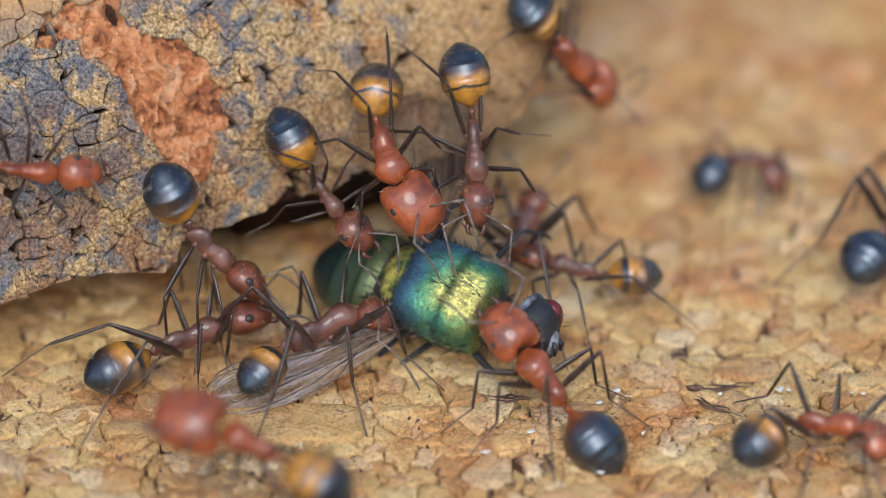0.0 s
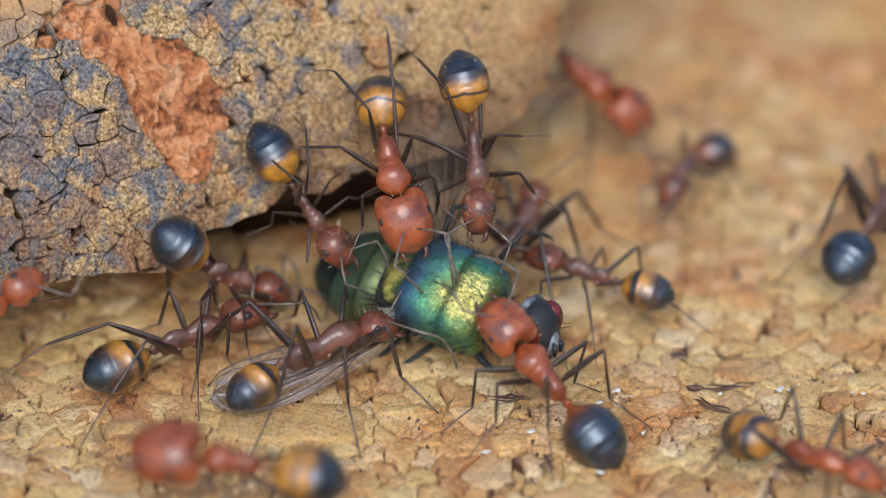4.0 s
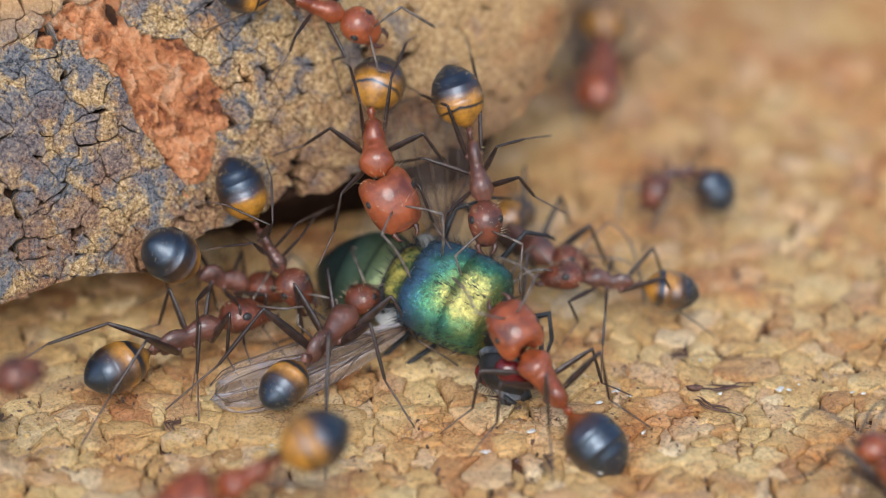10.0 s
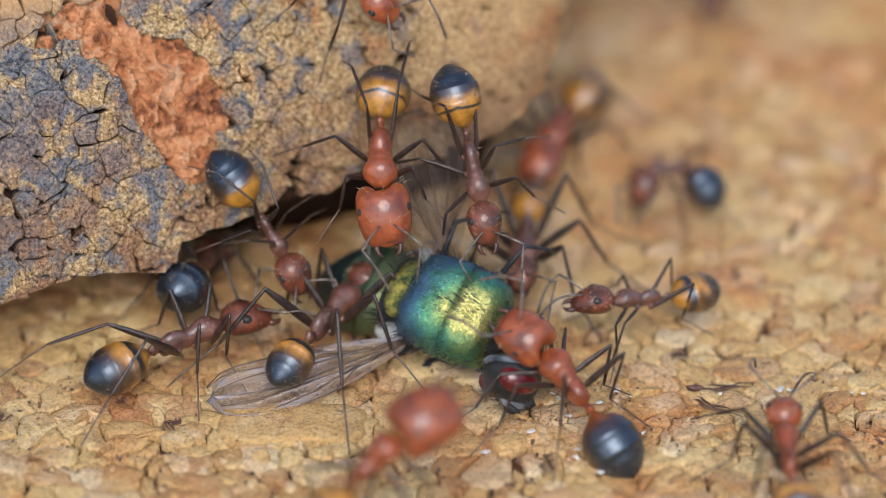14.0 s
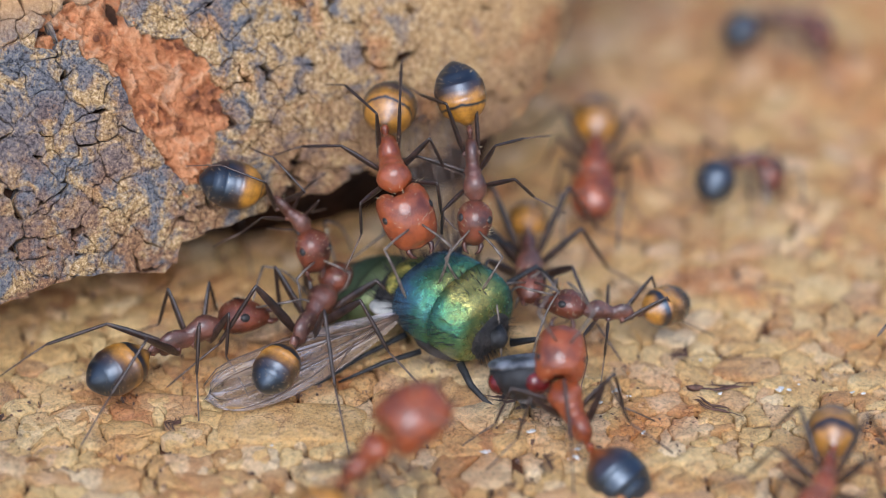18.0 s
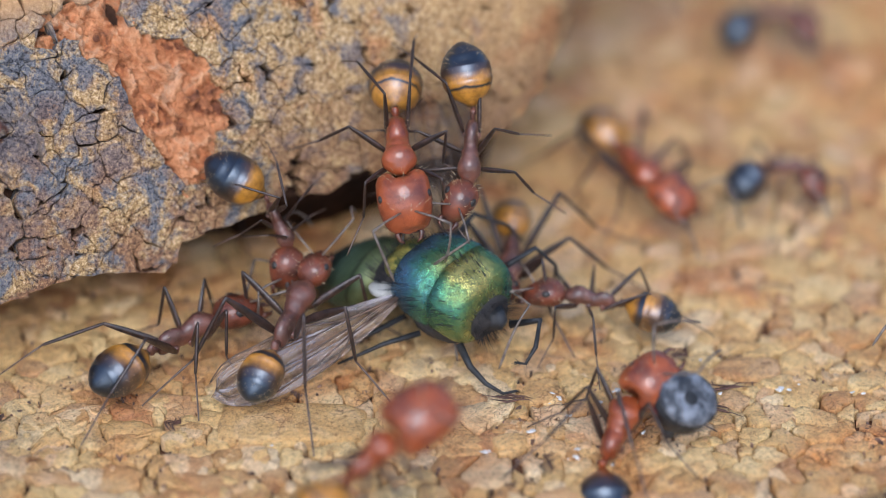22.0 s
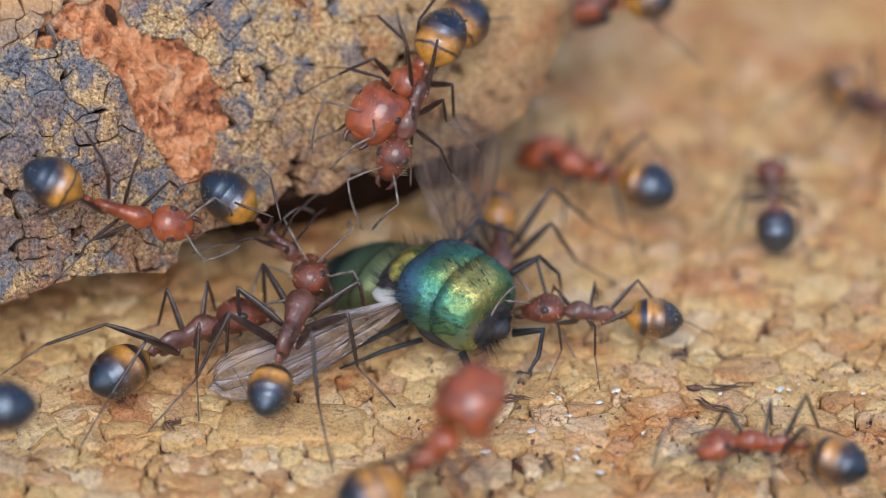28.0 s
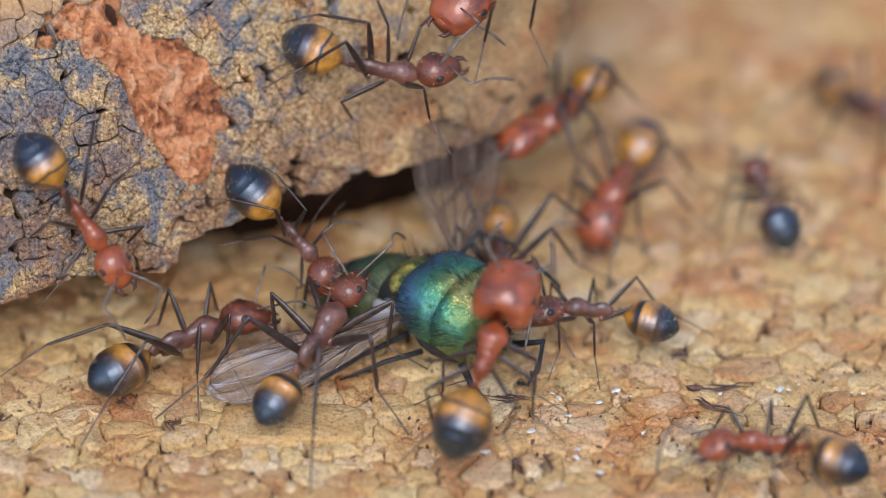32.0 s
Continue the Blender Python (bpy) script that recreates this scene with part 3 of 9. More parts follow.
def build_fly_head():
    rng = random.Random(9)
    root = tagged(new("severed_head"), "torn-off black and silver fly head with dark red eyes", "insect head")
    bm = bmesh.new()
    loft(bm, [(-0.5, 0, 0.35, 0.35), (-0.42, 0, 0.75, 0.68), (-0.2, 0, 0.95, 0.8), (0.1, -0.02, 0.92, 0.8), (0.4, -0.05, 0.7, 0.68), (0.6, -0.1, 0.45, 0.48), (0.72, -0.15, 0.2, 0.25)], 20)
    part("skull", bm, FLY_BLACK, root)
    bm = bmesh.new()
    loft(bm, [(0.32, -0.1, 0.42, 0.62), (0.55, -0.12, 0.36, 0.52), (0.76, -0.18, 0.22, 0.34), (0.84, -0.22, 0.08, 0.12)], 14)
    part("face", bm, FLY_SILVER, root, "silvery white face")
    bm = bmesh.new()
    loft(bm, [(-0.46, 0.05, 0.12, 0.1), (-0.54, 0.05, 0.34, 0.3), (-0.52, 0.05, 0.8, 0.7), (-0.42, 0.05, 0.97, 0.8), (-0.3, 0.05, 0.92, 0.76)], 18)
    part("occiput", bm, FLY_SILVER, root, "greyish back of the head")
    for y in (-1, 1):
        bm = bmesh.new()
        ball(bm, (0.1, 0.58 * y, 0.06), (0.42, 0.38, 0.64), 16, 10)
        part("eye", bm, FLY_EYE, root, "dark red compound eye")
        bm = bmesh.new()
        tube(bm, [(0.7, 0.12 * y, 0.05), (0.88, 0.16 * y, -0.1), (0.9, 0.16 * y, -0.35)], [0.06, 0.09, 0.05], 7)
        part("antenna", bm, FLY_BLACK, root)
    bm = bmesh.new()
    tube(bm, [(0.5, 0, -0.5), (0.58, 0, -0.68), (0.66, 0, -0.76)], [0.25, 0.2, 0.16], 9)
    part("mouth", bm, FLY_BLACK, root)
    bm = bmesh.new()
    for _ in range(150):
        a = rng.uniform(0, 2 * math.pi)
        b = Vector((rng.uniform(-0.55, 0.6), 0.62 * math.cos(a), 0.7 * math.sin(a)))
        spike(bm, b, b * 1.28 + Vector((0.1, 0, 0)), 0.014)
    part("bristles", bm, FLY_BLACK, root)
    return root


severed_head = build_fly_head()


# ---- ants ----
class Ant:
    pass


ANTS = {}
JAW = shade("ant_jaw", two_tone((0.03, 0.010, 0.007), (0.11, 0.032, 0.014), 2500), 0.4, coat=0.3, bump=(8000, 0.3))
SIDES = (1, -1)


def build_ant(hl, hw, gl, gw, ml, pet, look_kind, support, big=False, warm=False, label=""):
    """An ant that looks along x. Lengths in millimetres: head, gaster, mesosoma, waist."""
    one = Ant()
    seed = len(ANTS)
    rng = random.Random(seed)
    one.support, one.ml, one.rng, one.feet, one.climbs = support, ml, rng, {}, False
    root = tagged(new("ant"), label, "ant", "ants round the fly")
    one.body = root
    red = MAJOR_RED if big or warm else ANT_RED
    trunk = MAJOR_RED if big or warm else ANT_BROWN
    w = (0.25 if big else 0.185) * ml
    bm = bmesh.new()
    h = ml / 2
    # seen from above a broad collar and a pinched waist, from the side two humps with a saddle between
    wide = 1.12 if big else 1.0
    pinch = 0.75 if big else 0.55
    loft(bm, [(x * h, z, (ry + pinch * max(0.0, 0.5 + 0.42 * (x + 1) / 1.6 - ry) * (abs(x) < 0.9)) * w * wide, (max(rz, 0.86 if big else 0.82) if abs(x) < 0.8 else rz) * w * (0.9 if big else 1.0)) for x, z, ry, rz in (
        (-1.0, -0.09, 0.22, 0.30), (-0.95, -0.06, 0.36, 0.62), (-0.84, -0.01, 0.45, 0.86), (-0.64, 0.04, 0.50, 0.96), (-0.40, 0.04, 0.50, 0.92), (-0.24, 0.0, 0.46, 0.80),
        (-0.16, -0.03, 0.42, 0.70), (-0.10, -0.02, 0.44, 0.72), (0.02, 0.02, 0.53, 0.84), (0.15, 0.06, 0.62, 0.94), (0.19, 0.06, 0.61, 0.91), (0.25, 0.08, 0.72, 0.98), (0.40, 0.10, 0.93, 1.02),
        (0.57, 0.10, 1.02, 0.96), (0.74, 0.07, 0.92, 0.80), (0.90, 0.04, 0.62, 0.54), (1.05, 0.04, 0.34, 0.32))], 18)
    for v in bm.verts:
        v.co *= 1 + 0.03 * noise.noise(v.co * 3000 + Vector((seed, 0, 0)))
    part("mesosoma", bm, trunk, root)
    bm = bmesh.new()
    loft(bm, [(-h + 0.05, -0.06, 0.22 * w, 0.3 * w), (-h - 0.2 * pet, -0.04, 0.2 * w, 0.28 * w), (-h - 0.38 * pet, 0.05 * w, 0.3 * w, 0.58 * w), (-h - 0.5 * pet, 0.05 * w, 0.27 * w, 0.5 * w), (-h - 0.75 * pet, 0, 0.18 * w, 0.22 * w)], 12)
    part("petiole", bm, trunk, root)
    bm = bmesh.new()
    for i in range(20):
        x, a = rng.choice((0.62, 0.45, 0.3, -0.5, -0.7)) + rng.uniform(-0.08, 0.08), rng.uniform(0.5, math.pi - 0.5)
        b = Vector((x * h, 0.8 * w * math.cos(a), 0.05 + 0.9 * w * math.sin(a)))
        spike(bm, b, b + Vector((rng.uniform(-0.3, 0.3), math.cos(a), math.sin(a))) * rng.uniform(0.08, 0.17), 0.009)
    part("hairs", bm, HAIR, root)
    # gaster: overlapping plates, front end at its origin
    bm = bmesh.new()
    k = gw / 2
    rings = [(0.05, 0, 0.14, 0.14), (-0.02, 0, 0.3, 0.3), (-0.10, 0.0, 0.62, 0.6), (-0.2, 0, 0.84, 0.82), (-0.32, 0, 0.96, 0.95), (-0.38, 0, 0.99, 0.98), (-0.385, 0, 0.975, 0.965), (-0.5, 0, 1.0, 1.0), (-0.6, 0, 0.985, 0.985),
             (-0.63, 0, 0.965, 0.965), (-0.635, 0, 0.945, 0.945), (-0.74, 0, 0.84, 0.84), (-0.81, 0, 0.74, 0.74), (-0.815, 0, 0.72, 0.72), (-0.89, 0, 0.54, 0.54), (-0.95, 0, 0.34, 0.34), (-1.0, 0, 0.1, 0.1)]
    loft(bm, [((x * gl) - pet * 0.35, z, a * k, b * k * 0.95) for x, z, a, b in rings], 22)
    loft(bm, [(-pet * 0.4, 0, 0.28 * w, 0.28 * w), (0.08, 0, 0.2 * w, 0.2 * w)], 9)
    gaster = part("gaster", bm, GASTERS[look_kind], root, {"banded": "black gaster with amber bands", "amber": "amber gaster with a black tip", "black": "glossy black gaster, amber at the waist", "dark": "glossy black gaster"}[look_kind])
    gaster.location = (-h * MM, 0, 0)
    one.gaster = gaster
    bm = bmesh.new()
    for i in range(120):
        x0, a = -rng.uniform(0.35, 0.97), rng.uniform(-0.6, math.pi + 0.6)
        rr = math.sqrt(max(0.02, 1 - (max(0, -x0 - 0.45) / 0.56) ** 2)) * k * 0.96
        b = Vector((x0 * gl - pet * 0.35, rr * math.cos(a), rr * 0.95 * math.sin(a)))
        spike(bm, b, b + Vector((-0.5, math.cos(a), math.sin(a))) * rng.uniform(0.06, 0.12), 0.008)
    part("hairs", bm, HAIR, gaster)
    # head, neck at its origin
    bm = bmesh.new()
    k = hw / 2
    if big:
        rings = [(-0.03, 0, 0.4, 0.2), (0.0, 0.02, 0.7, 0.4), (0.05, 0.03, 0.86, 0.58), (0.15, 0.04, 0.96, 0.72), (0.3, 0.05, 1.0, 0.8), (0.5, 0.03, 1.0, 0.79), (0.66, 0, 0.95, 0.71), (0.79, -0.03, 0.86, 0.6), (0.89, -0.06, 0.72, 0.46), (0.95, -0.09, 0.5, 0.32)]
    else:
        rings = [(-0.04, 0, 0.18, 0.18), (0.0, 0.01, 0.4, 0.36), (0.08, 0.02, 0.72, 0.62), (0.2, 0.03, 0.92, 0.78), (0.36, 0.04, 1.0, 0.84), (0.54, 0.03, 0.95, 0.8), (0.7, 0, 0.82, 0.68), (0.83, -0.04, 0.66, 0.52), (0.92, -0.07, 0.5, 0.38), (0.97, -0.1, 0.34, 0.26)]
    loft(bm, [(x * hl, z * hl, a * k, b * k) for x, z, a, b in rings], 20)
    for v in bm.verts:
        if big and v.co.x < 0.12 * hl * MM:
            v.co.x += 0.2 * hl * MM * math.exp(-(v.co.y / (0.3 * k * MM)) ** 2)
        v.co *= 1 + 0.012 * noise.noise(v.co * 2500 + Vector((0, seed, 0)))
    head = part("head", bm, red, root, "glossy orange-red broad head" if big else "red-brown oval head")
    head.location = (h * MM, 0, 0)
    one.head = head
    one.feelers = []
    for s in SIDES:
        bm = bmesh.new()
        ball(bm, (0, 0, 0), (0.075 * hl, 0.045 * hl, 0.065 * hl) if big else (0.1 * hl, 0.05 * hl, 0.085 * hl), 12, 7)
        e = part("eye", bm, EYE_DARK, head, "dark oval eye")
        e.location = (0.42 * hl * MM, s * (0.86 if big else 0.8) * k * MM, (0.34 if big else 0.46) * k * MM + 0.02 * hl * MM)
        e.rotation_euler = (radians(s * 35), 0, 0)
        bm = bmesh.new()
        m = hl * (0.22 if big else 0.3)
        tube(bm, [(0, 0, 0), (0.35 * m, s * 0.16 * m, -0.04 * m), (0.75 * m, s * 0.05 * m, -0.08 * m), (1.0 * m, -s * 0.28 * m, -0.1 * m)], [0.2 * m, 0.22 * m, 0.15 * m, 0.03 * m], 8)
        j = part("mandible", bm, JAW, head, "dark toothed jaw")
        j.location = ((0.9 if big else 0.87) * hl * MM, s * 0.36 * k * MM, -0.09 * hl * MM)
        bm = bmesh.new()
        sc, fu = 0.6 * ml, 0.92 * ml
        elbow = Vector((sc * 0.55, s * sc * 0.72, sc * 0.45))
        tip = elbow + Vector((fu * 0.72, -s * fu * 0.22, -fu * 0.62))
        tube(bm, [(0, 0, 0), elbow * 0.5 + Vector((0, s * 0.04, 0.03)), elbow], [0.028, 0.034, 0.042], 6)
        steps = 10
        pts = [elbow.lerp(tip, i / steps) + Vector((0, 0, 0.16 * fu * math.sin(math.pi * i / steps))) for i in range(steps + 1)]
        tube(bm, pts, [0.026 + 0.018 * i / steps + (0.006 if i % 2 else 0) for i in range(steps)] + [0.02], 6)
        a = part("antenna", bm, FEELER, head, "thin elbowed antenna")
        a.location = (0.7 * hl * MM, s * 0.26 * k * MM, 0.6 * k * MM)
        one.feelers.append((a, s))
    bm = bmesh.new()
    for i in range(44):
        x, a = rng.uniform(0.0, 0.75), rng.uniform(0.15, math.pi - 0.15)
        b = Vector((x * hl, 0.9 * k * math.cos(a), 0.78 * k * math.sin(a)))
        spike(bm, b, b + Vector((-0.25, math.cos(a), math.sin(a))) * rng.uniform(0.12, 0.26), 0.011)
    part("hairs", bm, HAIR, head)
    bm = bmesh.new()
    ball(bm, (0.84 * hl, 0, -0.05 * hl), (0.15 * hl, 0.46 * k, 0.3 * k), 12, 7)
    part("clypeus", bm, red, head)
    # legs: femur, tibia and tarsus each lie along x from their own joint
    one.legs = []
    for s in SIDES:
        for spot, turn, scale in ((0.42, 50, 0.9), (0.02, 95, 0.95), (-0.42, 160 if support == "pile" else 140, 1.2)):
            f, t, q = 0.82 * ml * scale, 0.78 * ml * scale, 0.72 * ml * scale
            r = 0.062 * (ml / 1.8)
            bm = bmesh.new()
            tube(bm, [(-0.06, 0, 0), (0.04 * f, 0, 0), (0.3 * f, 0, 0.01), (0.7 * f, 0, 0.01), (0.97 * f, 0, 0), (f + 0.03, 0, 0)], [r * 0.6, r * 1.05, r * 1.5, r * 1.28, r * 0.8, r * 0.5], 8)
            for v in bm.verts:
                v.co.y *= 0.7
                v.co.z *= 1.2
            a = part("femur", bm, LEG_DARK, root)
            bm = bmesh.new()
            cx = Vector((spot * ml * 0.62, s * 0.35 * w, -0.35 * w))
            hp = Vector((spot * ml * 0.62, s * 0.62 * w, -0.75 * w))
            tube(bm, [cx, cx.lerp(hp, 0.5), hp], [0.3 * w, 0.34 * w, 0.2 * w], 8)
            part("coxa", bm, ANT_BROWN, root)
            bm = bmesh.new()
            tube(bm, [(-0.02, 0, 0), (0.1 * t, 0, 0), (0.6 * t, 0, 0), (0.95 * t, 0, 0), (t, 0, 0)], [r * 0.55, r * 0.68, r * 0.82, r * 0.66, r * 0.4], 6)
            for i in range(12):
                x = t * rng.uniform(0.1, 1)
                an = rng.uniform(0, 6.28)
                spike(bm, (x, 0, 0), (x + 0.07, 0.11 * math.cos(an), 0.11 * math.sin(an)), 0.007)
            b = part("tibia", bm, LEG_DARK, root)
            bm = bmesh.new()
            tube(bm, [(0, 0, 0), (0.4 * q, 0, 0.01), (0.44 * q, 0, 0.01), (0.66 * q, 0, 0), (0.84 * q, 0, 0), (q, 0, -0.01)], [r * 0.42, r * 0.45, r * 0.36, r * 0.4, r * 0.36, r * 0.3], 5)
            c = part("tarsus", bm, LEG_PALE, root)
            hip = Vector((spot * ml * 0.62, s * 0.62 * w, -0.75 * w))
            way = Vector((math.cos(radians(turn)), s * math.sin(radians(turn)), 0))
            one.legs.append((a, b, c, hip, way, f, t, q))
    return one


ANTS["wing tip"] = build_ant(1.47, 1.15, 2.05, 1.47, 2.00, 0.50, "banded", "ground", big=False,
    label="slender red-brown ant with banded gaster beside the wing tip")
ANTS["wing"] = build_ant(1.15, 1.02, 1.79, 1.28, 2.30, 0.50, "banded", "ground", big=False,
    label="small brown ant with amber-banded gaster standing over the wing")
ANTS["abdomen"] = build_ant(1.25, 1.06, 1.89, 1.41, 1.43, 0.36, "black", "pile", big=False,
    label="brown ant with black and amber gaster under the bark")
ANTS["big shoulder"] = build_ant(1.80, 1.56, 1.68, 1.57, 1.81, 0.45, "amber", "pile", big=True,
    label="big-headed orange-red ant with amber gaster biting the fly")
ANTS["shoulder"] = build_ant(1.28, 1.02, 1.79, 1.47, 1.84, 0.46, "amber", "pile", big=False,
    label="red-brown ant with black and amber gaster biting the fly")
ANTS["foreleg"] = build_ant(1.25, 0.96, 1.60, 1.22, 1.48, 0.37, "banded", "ground", big=False,
    label="red-brown ant tugging at the foreleg of the fly")
ANTS["puller"] = build_ant(1.62, 1.44, 2.05, 1.66, 1.80, 0.45, "dark", "ground", big=True,
    label="big-headed orange-red ant with dark gaster pulling the fly head")
ANTS["under bark"] = build_ant(1.34, 1.09, 1.95, 1.63, 1.72, 0.43, "black", "ground", big=False,
    label="red-brown ant with black and amber gaster under the bark edge")
ANTS["big front"] = build_ant(1.95, 1.79, 2.00, 1.66, 1.59, 0.40, "amber", "ground", big=True,
    label="big-headed orange-red ant with black and amber gaster before the fly")
ANTS["lower right"] = build_ant(1.22, 1.06, 1.79, 1.47, 1.96, 0.49, "banded", "ground", warm=True,
    label="brown ant with banded gaster wandering over the cork chips")
ANTS["late right"] = build_ant(1.18, 0.99, 1.79, 1.34, 1.69, 0.42, "banded", "ground", warm=True,
    label="bright red-brown ant with banded gaster walking over the chips")
ANTS["right edge"] = build_ant(1.28, 1.12, 1.92, 1.60, 2.30, 0.50, "dark", "ground", big=False,
    label="dark ant with glossy black gaster at the edge of the chips")
ANTS["far right"] = build_ant(1.12, 0.96, 1.44, 1.22, 1.20, 0.29, "dark", "ground", big=False,
    label="small dark red ant with black gaster behind the fly")
ANTS["far"] = build_ant(1.55, 1.38, 1.80, 1.50, 1.84, 0.46, "amber", "ground", big=True,
    label="big-headed red ant with amber gaster wandering beside the bark")
ANTS["top right"] = build_ant(1.18, 1.02, 1.44, 1.18, 1.37, 0.34, "dark", "ground", big=False,
    label="dark red ant far behind on the chips")
ANTS["late top right"] = build_ant(1.18, 1.02, 1.44, 1.22, 1.80, 0.45, "banded", "ground", big=False,
    label="dark ant with amber gaster far behind on the chips")
ANTS["late top"] = build_ant(1.55, 1.32, 1.60, 1.34, 2.05, 0.50, "amber", "ground", big=True,
    label="big-headed red ant with amber gaster climbing the broken bark end")
ANTS["behind"] = build_ant(1.15, 0.99, 1.57, 1.15, 2.29, 0.50, "amber", "ground", big=False,
    label="dark brown ant with amber gaster behind the fly")
ANTS["bark"] = build_ant(1.25, 1.06, 1.79, 1.41, 1.74, 0.44, "amber", "log", warm=True,
    label="red-brown ant with amber gaster walking over the bark")
ANTS["lower left"] = build_ant(1.28, 1.09, 1.79, 1.41, 1.51, 0.38, "dark", "ground", big=False,
    label="red-brown ant with dark gaster walking at the front")

ANTS["far"].climbs = ANTS["late top"].climbs = True

# feet that hold their place, in millimetres on the ground
ANTS["wing tip"].feet = {2: (-12.80, 1.19), 5: (-10.15, -2.15), 4: (-6.87, -0.86), 3: (-5.51, 0.33)}
ANTS["foreleg"].feet = {2: (7.86, 3.18), 1: (4.46, 0.60)}

def along(p, d, up):
    """A pose at p whose x axis runs along d."""
    x = d.normalized()
    y = up.cross(x)
    y = y.normalized() if y.length > 1e-6 else Vector((0, 1, 0))
    z = x.cross(y)
    m = Matrix((x, y, z)).transposed().to_4x4()
    m.translation = p * MM
    return m


def rows_of(ob):
    """The keyed poses of a thing."""
    keys = ob.animation_data
    chans = {}
    for c in keys.action.layers[0].strips[0].channelbag(keys.action_slot).fcurves:
        chans[c.data_path, c.array_index] = c
    times = sorted({int(round(p.co[0])) for p in chans["location", 0].keyframe_points})
    fr = [t for t in range(times[0], times[-1] + 1) if t in times or (t - 1) % 15 == 0]
    out = []
    for t in fr:
        loc = Vector([chans["location", i].evaluate(t) for i in range(3)])
        q = Euler((0, 0, 0)).to_quaternion()
        q.w, q.x, q.y, q.z = [chans["rotation_quaternion", i].evaluate(t) for i in range(4)]
        q.normalize()
        out.append(((t - 1) / FPS, Matrix.LocRotScale(loc, q, None)))
    return out


def footing(p, support, up):
    """Where a foot put down near p comes to rest, in millimetres."""
    if support == "ground":
        return Vector((p.x, p.y, ground_height(p.x, p.y) + 0.12))
    c = on_log(p)
    if support == "log":
        return c
    if (c - p).length < 2.6:
        return c
    return p - up * 0.55 - Vector((0, 0, 0.3))


def step(one):
    """Plants the feet, bends the legs to reach them, and swings the feelers."""
    rng, ml = one.rng, one.ml
    path = rows_of(one.body)
    planted = [None] * 6
    rows = [([], [], []) for _ in range(6)]
    jitter = [Vector((rng.uniform(-0.25, 0.25), rng.uniform(-0.25, 0.25), 0)) * ml for _ in range(6)]
    for t, m in path:
        inv = m.inverted()
        turn = inv.to_3x3()
        pos = m.translation / MM
        back = m.to_3x3() @ Vector((0, 0, 1))
        under = "pile" if one.climbs and pos.z > 3.2 else one.support
        for i, (fe, ti, ta, hip, way, f, tb, q) in enumerate(one.legs):
            reach = (f + tb + q) * 0.80
            rest = pos + m.to_3x3() @ (hip + way * reach * 0.78 + jitter[i])
            foot = planted[i]
            hipw = pos + m.to_3x3() @ hip
            if foot is None or (foot - footing(rest, under, back)).length > 0.42 * ml:
                foot = footing(rest, under, back)
                planted[i] = foot
            if i in one.feet:
                foot = Vector((*one.feet[i], 0.15))
            gap = foot - hipw
            if gap.length > reach * 1.12:
                foot = hipw + gap.normalized() * reach * 1.12
            local = turn @ (foot - pos)
            gap = local - hip
            up = turn @ Vector((0, 0, 1)) if one.support == "ground" else turn @ (back * 0.7 + Vector((0, 0, 0.5)))
            flat = gap - up * gap.dot(up)
            flat = flat.normalized() if flat.length > 1e-4 else way
            ankle = local - (flat * 0.72 - up * 0.55).normalized() * q
            d = ankle - hip
            ln = min(max(d.length, abs(f - tb) + 0.05), (f + tb) * 0.985)
            dn = d.normalized()
            ca = (f * f + ln * ln - tb * tb) / (2 * f * ln)
            pole = up + way * 0.25
            pole = (pole - dn * pole.dot(dn)).normalized()
            ca = max(-1, min(1, ca))
            knee = hip + dn * f * ca + pole * f * math.sqrt(1 - ca * ca)
            ankle = hip + dn * ln
            for store, a, b in zip(rows[i], (hip, knee, ankle), (knee, ankle, local)):
                store.append((t, along(a, b - a, pole)))
    for (fe, ti, ta, *_), (ra, rb, rc) in zip(one.legs, rows):
        walk(fe, ra)
        walk(ti, rb)
        walk(ta, rc)
    for a, s in one.feelers:
        base = Vector(a.location) / MM
        swing = []
        ph = rng.uniform(0, 6)
        for t, _ in path:
            yaw = s * (12 * math.sin(t * 1.9 + ph) + 8 * math.sin(t * 0.7 + 2 * ph))
            swing.append((t, pose(base.x * MM, base.y * MM, base.z * MM, 8 * math.sin(t * 1.3 + ph), 14 * math.sin(t * 1.6 + 1.7 * ph) + 6, yaw)))
        walk(a, swing)


# ---- pieces: cork chips and bark scales ----
def inside(p, poly):
    hit = False
    for i in range(len(poly)):
        (x1, y1), (x2, y2) = poly[i], poly[i - 1]
        if (y1 > p[1]) != (y2 > p[1]) and p[0] < (x2 - x1) * (p[1] - y1) / (y2 - y1) + x1:
            hit = not hit
    return hit


WOUND_EDGE = [(1.2, 6.5), (1.5, 6.8), (2.25, 7.05), (3.0, 7.1), (4.0, 7.35), (4.05, 6.75), (4.3, 6.0), (5.0, 5.6), (5.5, 5.5), (5.8, 4.75), (6.05, 3.75), (5.8, 3.1), (5.5, 2.25),
              (5.0, 1.35), (4.4, 1.4), (4.0, 2.2), (3.75, 3.0), (3.5, 3.5), (3.5, 4.25), (3.4, 5.2), (3.05, 5.75), (2.9, 6.1), (2.25, 6.4), (1.75, 6.2)]


def lobe(a):
    """How far the loose lower edge of the bark hangs down."""
    return 0.8 * max(0.0, min(1.0, (a - 0.6) / 2.6)) * max(0.0, min(1.0, (3.75 - a) / 0.3))


